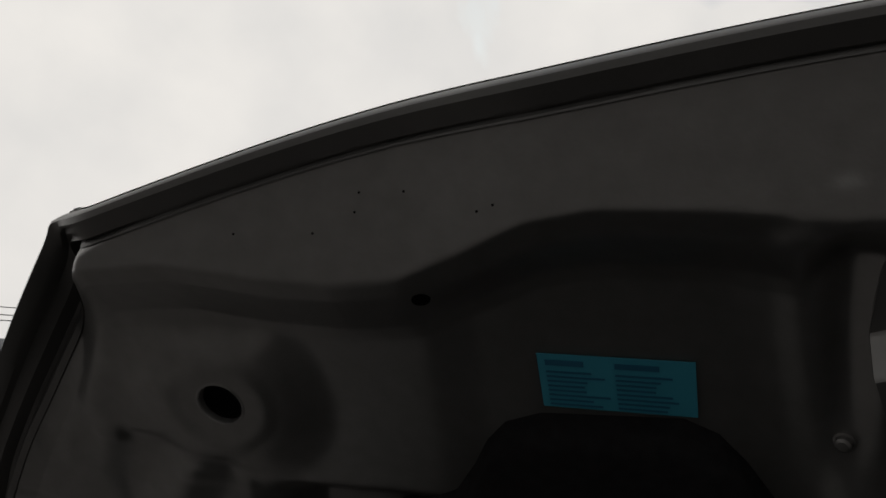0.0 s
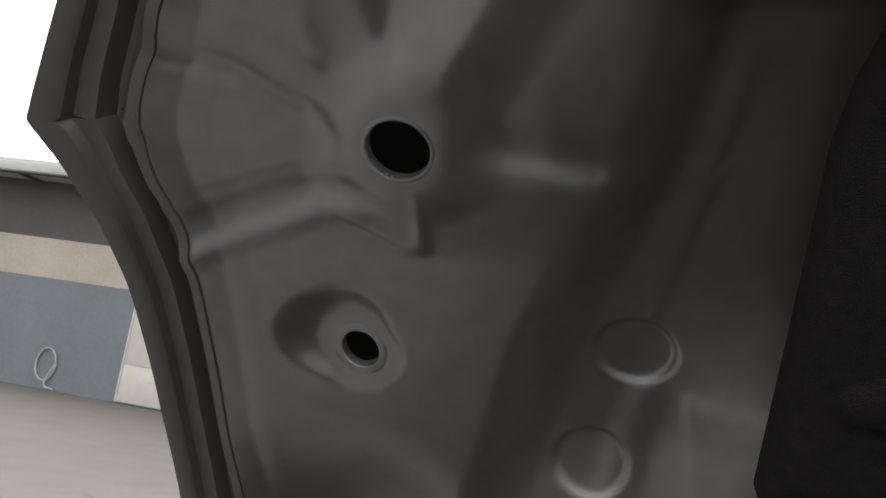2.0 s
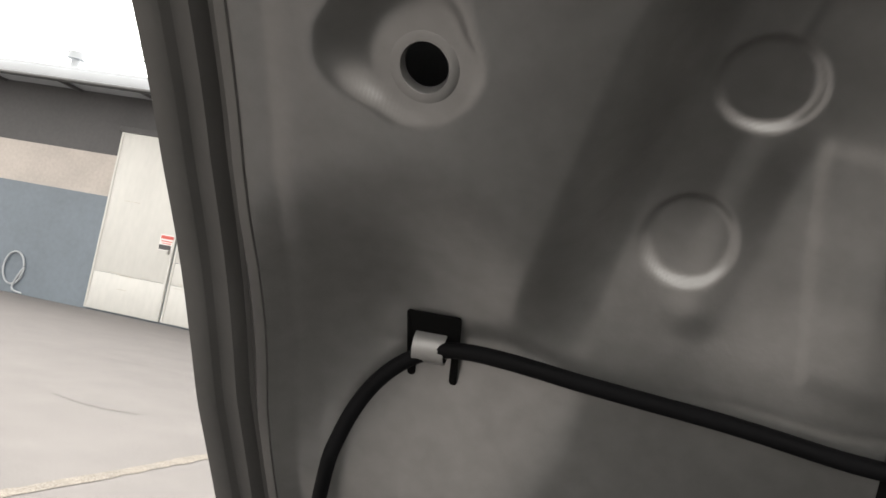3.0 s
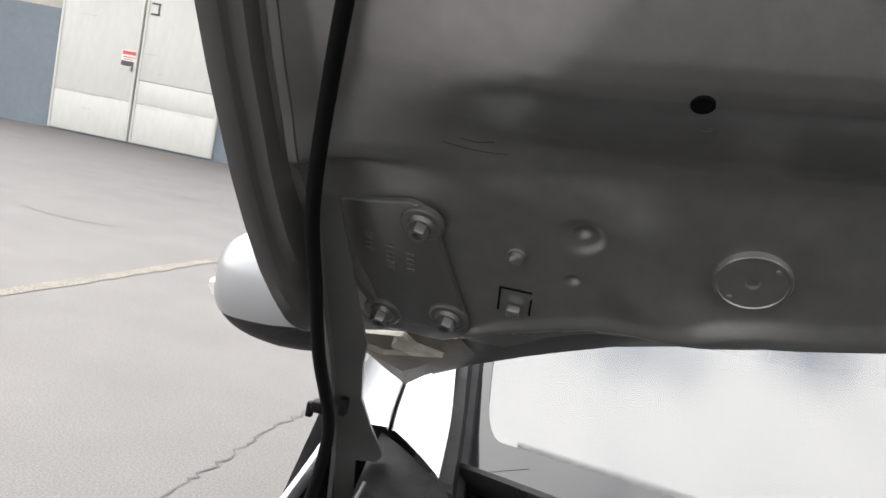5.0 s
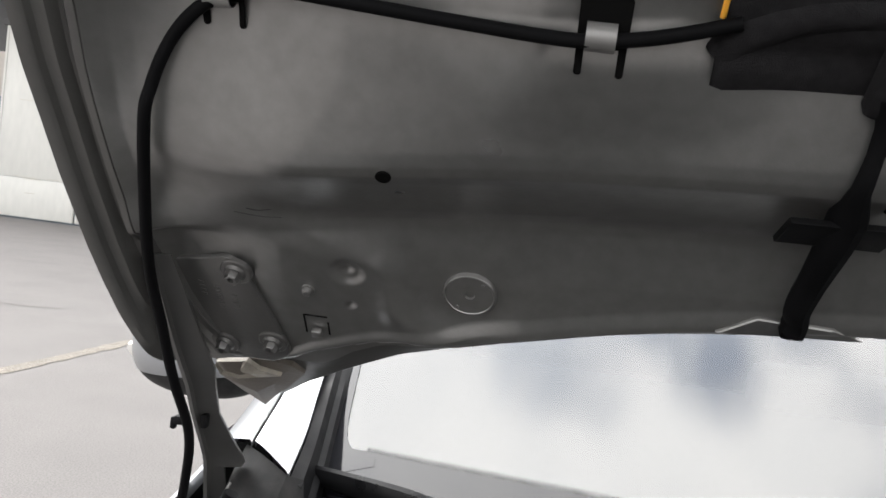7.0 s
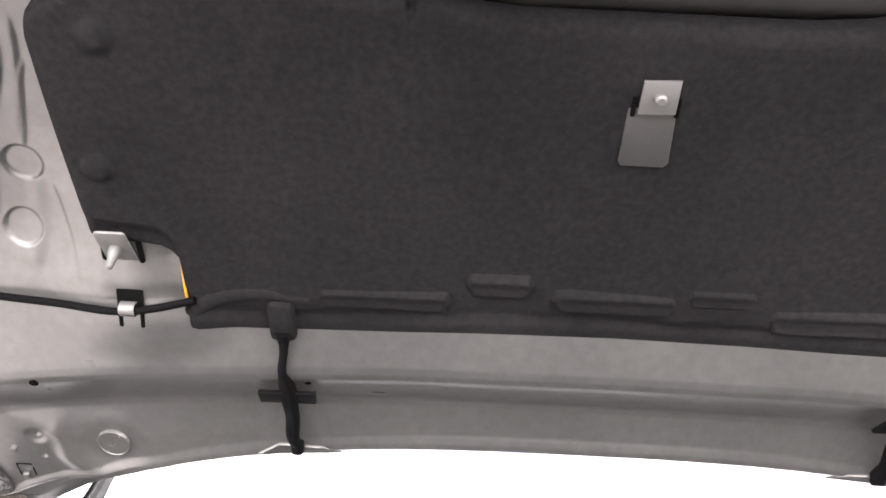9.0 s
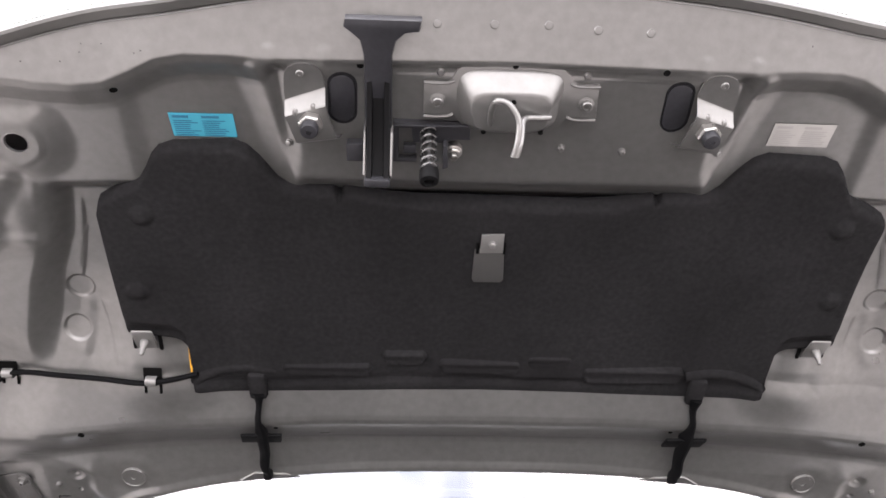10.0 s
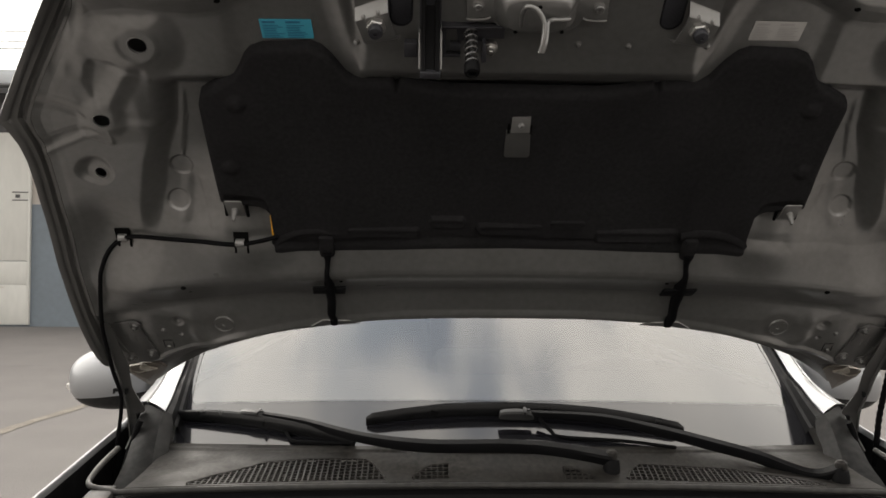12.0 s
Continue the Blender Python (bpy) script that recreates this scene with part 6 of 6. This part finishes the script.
for k in range(4):
    for i in range(630):
        x = -0.598 + (i + 0.5 * (k % 2)) * 0.0019
        y = float(frit(x)) + 0.0003 + 0.0017 * k
        r = 0.00070 - 0.00011 * k
        z = float(screen(x, y)) + 0.0006
        bm.faces.new([bm.verts.new((x + a * r, y + b * r, z + 0.516 * b * r - 0.59 * x * a * r)) for a, b in ((-1, -1), (1, -1), (1, 1), (-1, 1))])
dots = part("printed_dots", bm, FRIT, ws, smooth=False)
dots["kind"] = "stuff"
# inspection sticker inside the glass
SX, SY = STICKER
SM = pose(SX, SY, float(screen(SX, SY)) - 0.006, 27.3, math.degrees(math.atan(0.59 * SX)))
bm = bmesh.new()
prism(bm, ((-0.016, 0.001), (-0.004, -0.002), (0.006, 0.001), (0.004, 0.007), (-0.010, 0.009)), 0, 0.0008, 0, SM)
st = part("glass_sticker", bm, GREYPL, ws, "small faded print inside the glass", smooth=False)
for x, y, l in ((-0.002, 0.012, 0.026), (0.009, 0.006, 0.012), (-0.006, -0.005, 0.018), (-0.002, -0.009, 0.013), (0.028, 0.009, 0.006), (0.036, 0.010, 0.004)):
    bm = bmesh.new()
    box(bm, (x, y, 0.0014), (l, 0.0022, 0.0008), 0, SM)
    part("print_bar", bm, FRIT, st, smooth=False)

# cowl below the glass
def front(x):
    return -0.226 - 0.006 * (x / 0.6) ** 2


def cowl_z(x, y):
    q = np.clip((y - front(x)) / (cowl_rear(x) - front(x)), 0, 1)
    z0 = 0.925 - 0.010 * (x / 0.63) ** 2
    return z0 + (screen(x, cowl_rear(x)) - 0.002 - z0) * q - 0.006 * np.sin(math.pi * q) * (1 - q) + 0.003 * step(q, 0.86, 0.9) - 0.012 * (1 - step(q, 0.0, 0.03))


def field(x0, x1, y0, top):
    """A field of the grille under an arched line."""
    return lambda x, y: (x > x0) & (x < x1) & (y > y0 - 0.006 * (x / 0.6) ** 2) & (y < top(x))


GRILLES = [field(-0.535, -0.206, -0.213, lambda x: np.interp(x, (-0.535, -0.50, -0.42, -0.36, -0.30, -0.24, -0.225, -0.206), (-0.212, -0.180, -0.138, -0.139, -0.147, -0.158, -0.175, -0.213))),
           field(-0.162, -0.098, -0.213, lambda x: np.interp(x, (-0.162, -0.145, -0.128, -0.098), (-0.212, -0.190, -0.180, -0.178))),
           field(0.094, 0.145, -0.213, lambda x: np.interp(x, (0.094, 0.115, 0.13, 0.145), (-0.184, -0.186, -0.196, -0.213))),
           field(0.198, 0.535, -0.213, lambda x: np.interp(x, (0.198, 0.212, 0.228, 0.30, 0.40, 0.47, 0.535), (-0.213, -0.185, -0.170, -0.166, -0.164, -0.182, -0.212)))]


def in_grille(c):
    ok = np.ones(len(c), bool)
    for f in GRILLES:
        ok &= ~f(c[:, 0], c[:, 1])
    return ok


ux = np.linspace(-1, 1, 480)
uy = np.r_[np.linspace(0, 0.05, 6), np.linspace(0.06, 0.84, 90), np.linspace(0.85, 1, 10)]
CX = np.tile(0.632 * ux[None, :], (len(uy), 1))
CY = front(CX) + (cowl_rear(CX) - front(CX)) * uy[:, None]
cowl = grid_mesh("cowl_panel", CX, CY, cowl_z(CX, CY), COWL, car, "dusty dark plastic cowl panel with grilles", keep=in_grille)
for f in GRILLES:
    bm = bmesh.new()
    for i in range(116):
        x = -0.56 + 0.0098 * i
        ys = [y for y in np.linspace(-0.222, -0.12, 60) if bool(f(np.array([x]), np.array([y]))[0])]
        if len(ys) > 1:
            box(bm, (0, 0, 0), (0.0024, ys[-1] - ys[0] + 0.004, 0.004), 0, Matrix.Translation((x, (ys[0] + ys[-1]) / 2, float(cowl_z(x, ys[0]) + cowl_z(x, ys[-1])) / 2 - 0.001)) @ pose(0, 0, 0, math.degrees(math.atan2(float(cowl_z(x, ys[-1]) - cowl_z(x, ys[0])), ys[-1] - ys[0]))))
    for k in range(14):
        y = -0.2145 + 0.0092 * k
        xs = [x for x in np.linspace(-0.56, 0.56, 300) if bool(f(np.array([x]), np.array([y]))[0])]
        if len(xs) > 1:
            for a, b in zip(xs[::6], xs[6::6] + [xs[-1]]):
                box(bm, ((a + b) / 2, y, float(cowl_z((a + b) / 2, y)) - 0.001), (b - a + 0.002, 0.0024, 0.004))
    part("cowl_grille", bm, COWL, cowl, "square mesh air grille", smooth=False)
    # raised rim round the field
    bm = bmesh.new()
    xs = [x for x in np.linspace(-0.56, 0.56, 700) if bool(f(np.array([x]), np.array([-0.2125 - 0.006 * (x / 0.6) ** 2]))[0])]
    tops = [max([y for y in np.linspace(-0.222, -0.12, 120) if bool(f(np.array([x]), np.array([y]))[0])], default=-0.2125) for x in xs]
    tube(bm, [Vector((x, y + 0.0015, float(cowl_z(x, y)) + 0.0005)) for x, y in zip(xs[::3], tops[::3])], 0.0022, 6)
    part("grille_rim", bm, COWL, cowl)
# black sheet under the grilles, standing in for the shade of the well
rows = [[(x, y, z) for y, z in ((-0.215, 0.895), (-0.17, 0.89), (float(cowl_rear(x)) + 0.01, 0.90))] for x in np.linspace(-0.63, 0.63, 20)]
loft(rows, SHADEDIRT, "cowl_shade_sheet", car)
# rubber seal along the cowl's front edge
SE = lambda x: float(front(x)) - 0.006
bm = bmesh.new()
bead = spline([(0.66, -0.236, 0.914), (0.690, -0.222, 0.919), (0.700, -0.18, 0.926), (0.704, -0.12, 0.934), (0.703, -0.06, 0.943)], 6)
tube(bm, [Vector((-p.x, p.y, p.z)) for p in bead[:0:-1]] + [Vector((x, SE(x), 0.922 - 0.010 * (x / 0.63) ** 2)) for x in np.linspace(-0.64, 0.64, 50)] + bead, 0.0050, 12)
seal = part("cowl_seal", bm, GREYPL, car, "grey rubber bead along the cowl")
rows = [[(x, SE(x) + dy, z - 0.010 * (x / 0.63) ** 2) for dy, z in ((0.002, 0.915), (-0.012, 0.910), (-0.018, 0.890), (-0.022, 0.880), (-0.024, 0.80), (0.0, 0.78))] for x in np.linspace(-0.655, 0.655, 30)]
loft(rows, BLACK, "cowl_front", car, "black cowl front wall", flip=True)
# row of black discs, coloured as the dark inside of clip holes
for i in range(9):
    x = -0.52 + 0.13 * i
    bm = bmesh.new()
    lathe(bm, [(0.0035, -0.001), (0.0035, 0.001), (0.002, 0.0012)], pose(x, SE(x) - 0.0175, 0.893 - 0.010 * (x / 0.63) ** 2, 90), 10)
    part("dark_clip_disc", bm, SHADEDIRT, seal)


# wipers
def on_glass(x, y, h):
    return Vector((x, y, float(screen(x, y)) + h))


def sweep(bm, rows):
    vs = [[bm.verts.new(q) for q in r] for r in rows]
    for a, b in zip(vs, vs[1:]):
        for k in range(len(a)):
            bm.faces.new((a[k], a[(k + 1) % len(a)], b[(k + 1) % len(b)], b[k]))
    bm.faces.new(vs[0]), bm.faces.new(vs[-1][::-1])
    bmesh.ops.recalc_face_normals(bm, faces=bm.faces)
    return bm


def wiper(pivot, bend, joint, ends, label):
    w = thing("wiper", Matrix(), label, "wiper", "windscreen wipers")
    (x0, y0), (x1, y1) = ends
    jx, jy = joint
    n = Vector((0, -0.46, 0.89)).normalized()
    # blade: a tall soft profile along the glass, in three lengths
    line = [on_glass(x0 + (x1 - x0) * t, y0 + (y1 - y0) * t, 0.0) for t in np.linspace(0, 1, 49)]
    prof = ((-0.0025, 0.001), (0.0025, 0.001), (0.003, 0.008), (0.0095, 0.010), (0.0100, 0.0165), (0.007, 0.0225), (0.0035, 0.0275), (-0.0005, 0.0290), (-0.006, 0.0235), (-0.0090, 0.0165), (-0.0085, 0.010), (-0.003, 0.008))
    tj = (jx - x0) / (x1 - x0)
    cuts = sorted({0, 15, 24, round(tj * 48) + 3, 48})
    first = None
    for a, b in zip(cuts, cuts[1:]):
        rows = []
        for i in range(a, b + 1):
            d = (line[min(i + 1, 48)] - line[max(i - 1, 0)]).normalized()
            side = d.cross(n)
            k = (0.55 if i in (0, 48) else 0.80 + 0.20 * min(1, min(i, 48 - i) / 12)) * (0.965 if i == b and b < 48 else 1)
            rows.append([line[i] + side * p * k + n * q * k for p, q in prof])
        bm = sweep(bmesh.new(), rows)
        ob = part("wiper_blade", bm, BLADE, first or w, "" if first else "black rubber wiper blade")
        first = first or ob
    # joint cover, with a clasp across it
    j = on_glass(jx, jy, 0.0)
    d = (line[30] - line[18]).normalized()
    if d.x < 0:
        d = -d
    mm = Matrix.Translation(j + n * 0.0300) @ Matrix((d, n.cross(d), n)).transposed().to_4x4()
    bm = bmesh.new()
    rows = []
    for x, h, wd in ((-0.042, -0.008, 0.0050), (-0.040, -0.001, 0.0065), (-0.033, 0.0015, 0.0072), (-0.020, 0.003, 0.0076), (-0.008, 0.0035, 0.0076), (0.002, 0.0030, 0.0072), (0.012, 0.002, 0.0068), (0.018, -0.001, 0.0062), (0.020, -0.007, 0.0058)):
        rows.append([mm @ Vector((x, y, z)) for y, z in ((-wd, -0.013), (-wd, h - 0.003), (-wd + 0.003, h), (wd - 0.003, h), (wd, h - 0.003), (wd, -0.013))])
    cap = part("joint_cover", sweep(bm, rows), COVER, w, "grey plastic joint cover")
    bm = bmesh.new()
    box(bm, (0.004, 0, 0.0010), (0.006, 0.0175, 0.008), 0.0012, mm)
    box(bm, (0.010, 0.002, 0.0025), (0.009, 0.005, 0.004), 0.001, mm)
    part("clasp", bm, COVER, cap)
    # flat arm, a channel seen from above
    pv = Vector(pivot)
    pts = [j + n * 0.0275 + d * 0.016] + [on_glass(x, y, h) for x, y, h in bend] + [pv + Vector((0, 0, 0.014))]
    al = spline(pts, 8)
    rows = []
    for i, p in enumerate(al):
        dd = (al[min(i + 1, len(al) - 1)] - al[max(i - 1, 0)]).normalized()
        side = dd.cross(n).normalized()
        t = i / (len(al) - 1)
        wd = 0.0042 + 0.0038 * min(1, t / 0.5) + 0.003 * max(0, t - 0.75) / 0.25
        hh = 0.0045 + 0.0045 * min(1, t / 0.45)
        rows.append([p + side * a * wd + n * q * hh for a, q in ((-1, -1), (-1, 0.55), (-0.72, 1), (0.72, 1), (1, 0.55), (1, -1))])
    part("wiper_arm", sweep(bmesh.new(), rows), BLACK, w, "black painted wiper arm")
    bm = bmesh.new()
    lathe(bm, [(0.015, -0.016), (0.0145, 0.004), (0.0125, 0.012), (0.009, 0.014)], Matrix.Translation(pv), 22)
    part("pivot_boss", bm, BLACK, w)
    bm = bmesh.new()
    lathe(bm, [(0.0095, 0.012), (0.0105, 0.018), (0.0100, 0.024), (0.0065, 0.028), (0.002, 0.029)], Matrix.Translation(pv), 18)
    part("pivot_cap", bm, COWL, w)
    return w


COVER = material("worn_grey_plastic", (0.024, 0.024, 0.024), 0.45, 0, 0.15, 40, 0.02, 300, spec=0.25)
w1 = wiper((0.178, -0.186, 0.942), ((-0.36, -0.075, 0.030), (-0.25, -0.140, 0.030), (-0.14, -0.176, 0.030), (0.0, -0.184, 0.030), (0.09, -0.184, 0.026)), (-0.458, -0.008), ((-0.645, 0.092), (-0.265, -0.118)), "black wiper resting on the passenger side")
w2 = wiper((0.572, -0.190, 0.926), ((0.172, -0.108, 0.034), (0.26, -0.115, 0.032), (0.36, -0.122, 0.030), (0.45, -0.132, 0.034), (0.53, -0.165, 0.05)), (0.035, -0.092), ((-0.249, -0.066), (0.338, -0.066)), "long black wiper resting on the driver side")
for w, pts in ((w1, ((-0.42, -0.025, 0.018), (-0.395, -0.06, 0.008), (-0.380, -0.083, 0.006), (-0.34, -0.098, 0.006), (-0.27, -0.118, 0.006))), (w2, ((0.066, -0.10, 0.018), (0.085, -0.116, 0.008), (0.105, -0.126, 0.006), (0.21, -0.121, 0.006), (0.31, -0.116, 0.006)))):
    bm = bmesh.new()
    tube(bm, spline([on_glass(*p) for p in pts], 6), 0.0034, 8)
    part("washer_tube", bm, RUBBER, w)

# inside the car
rows = [[(x, y, z) for y, z in ((0.02, 0.90), (0.10, 0.940), (0.30, 0.985), (0.66, 0.995), (0.78, 0.985), (0.82, 0.93), (0.84, 0.70))] for x in np.linspace(-0.68, 0.68, 12)]
loft(rows, DASH, "dashboard", car, "grey plastic dashboard", flip=True)
bm = bmesh.new()
box(bm, (0.02, 0.68, 1.010), (0.27, 0.12, 0.085), 0.025)
part("dash_vent_box", bm, DASH, car)
bm = bmesh.new()
rows = [[bm.verts.new((0.40 + 0.19 * math.cos(t) * k, 0.60 + y, 0.985 + 0.055 * math.sin(t) * k)) for t in np.linspace(0, math.pi, 16)] for y, k in ((0.0, 1.0), (0.04, 1.05), (0.16, 1.0))]
for a, b in zip(rows, rows[1:]):
    for i in range(15):
        bm.faces.new((a[i], a[i + 1], b[i + 1], b[i]))
part("instrument_hood", bm, DASH, car)
bm = bmesh.new()
tube(bm, [Vector((0.40 + 0.185 * math.cos(t), 0.86 + 0.07 * math.sin(t), 0.93 + 0.17 * math.sin(t))) for t in np.linspace(0, 2 * math.pi, 40)], 0.014, 10)
part("steering_wheel", bm, BLACK, car, "black steering wheel")
for x in (-0.36, 0.36):
    bm = bmesh.new()
    box(bm, (x, 1.42, 0.95), (0.48, 0.14, 0.62), 0.05)
    box(bm, (x, 1.45, 1.34), (0.26, 0.10, 0.16), 0.04)
    part("seat", bm, SEAT, car, "dark grey cloth seat")
    # dark box added at the door to block light behind the glass
    bm = bmesh.new()
    box(bm, (x * 1.92, 1.55, 0.74), (0.05, 2.3, 0.50), 0.02)
    part("door_card_blocker", bm, SEAT, car)
# dark bench added across the back, so the cabin stays evenly dark
bm = bmesh.new()
box(bm, (0, 2.25, 0.92), (1.30, 0.16, 0.66), 0.05)
part("rear_bench_blocker", bm, SEAT, car)
# floor coloured near black in place of the cabin's shade
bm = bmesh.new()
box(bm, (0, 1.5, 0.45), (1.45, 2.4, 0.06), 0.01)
part("cabin_floor_shade", bm, SHADEDIRT, car)
rows = [[(x, y, z - 0.085 * (x / 0.6) ** 2) for x in np.linspace(-0.62, 0.62, 16)] for y, z in ((0.985, 1.512), (1.10, 1.535), (1.5, 1.56), (2.2, 1.54), (2.75, 1.44))]
loft(smooth_rows(rows, 4), SILVER, "roof", car, "silver roof")
rows = [[(x, y, z) for x in np.linspace(-0.80, 0.80, 8)] for y, z in ((2.74, 1.43), (2.86, 1.0), (2.90, 0.6), (2.86, 0.28))]
loft(rows, SILVER, "tailgate", car, "silver tailgate")
# engine bay, its floor and bulkhead near black to stand for shade, and the nose
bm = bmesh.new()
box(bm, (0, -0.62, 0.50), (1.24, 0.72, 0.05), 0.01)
part("bay_floor_shade", bm, SHADEDIRT, car)
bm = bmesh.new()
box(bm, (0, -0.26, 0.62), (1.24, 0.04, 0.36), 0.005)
part("bulkhead_shade", bm, SHADEDIRT, car)
bm = bmesh.new()
box(bm, (0, -0.60, 0.69), (0.86, 0.56, 0.30), 0.05)
part("engine_cover", bm, BLACK, car)
rows = smooth_rows([[(x, y - 0.10 * (1 - (x / 0.66) ** 2), z) for x in np.linspace(-0.66, 0.66, 14)] for y, z in ((-0.86, 0.80), (-0.93, 0.81), (-0.97, 0.78), (-1.02, 0.62), (-1.03, 0.45), (-0.98, 0.24))], 4)
loft(rows, BLACK, "front_panel", car, "black front panel", flip=True)
for s in (-1, 1):
    for y in (-0.35, 2.2):
        bm = bmesh.new()
        lathe(bm, [(0.19, -0.10), (0.30, -0.10), (0.325, -0.07), (0.325, 0.07), (0.30, 0.10), (0.19, 0.10)], pose(s * 0.72, y, 0.325, 0, 90, 0), 40)
        wh = part("wheel", bm, RUBBER, car, "black tyre")
        bm = bmesh.new()
        lathe(bm, [(0.19, -0.08), (0.19, 0.08), (0.06, 0.05 * s + 0.001)], pose(s * 0.72, y, 0.325, 0, 90, 0), 24)
        part("rim", bm, BRACKET, wh)
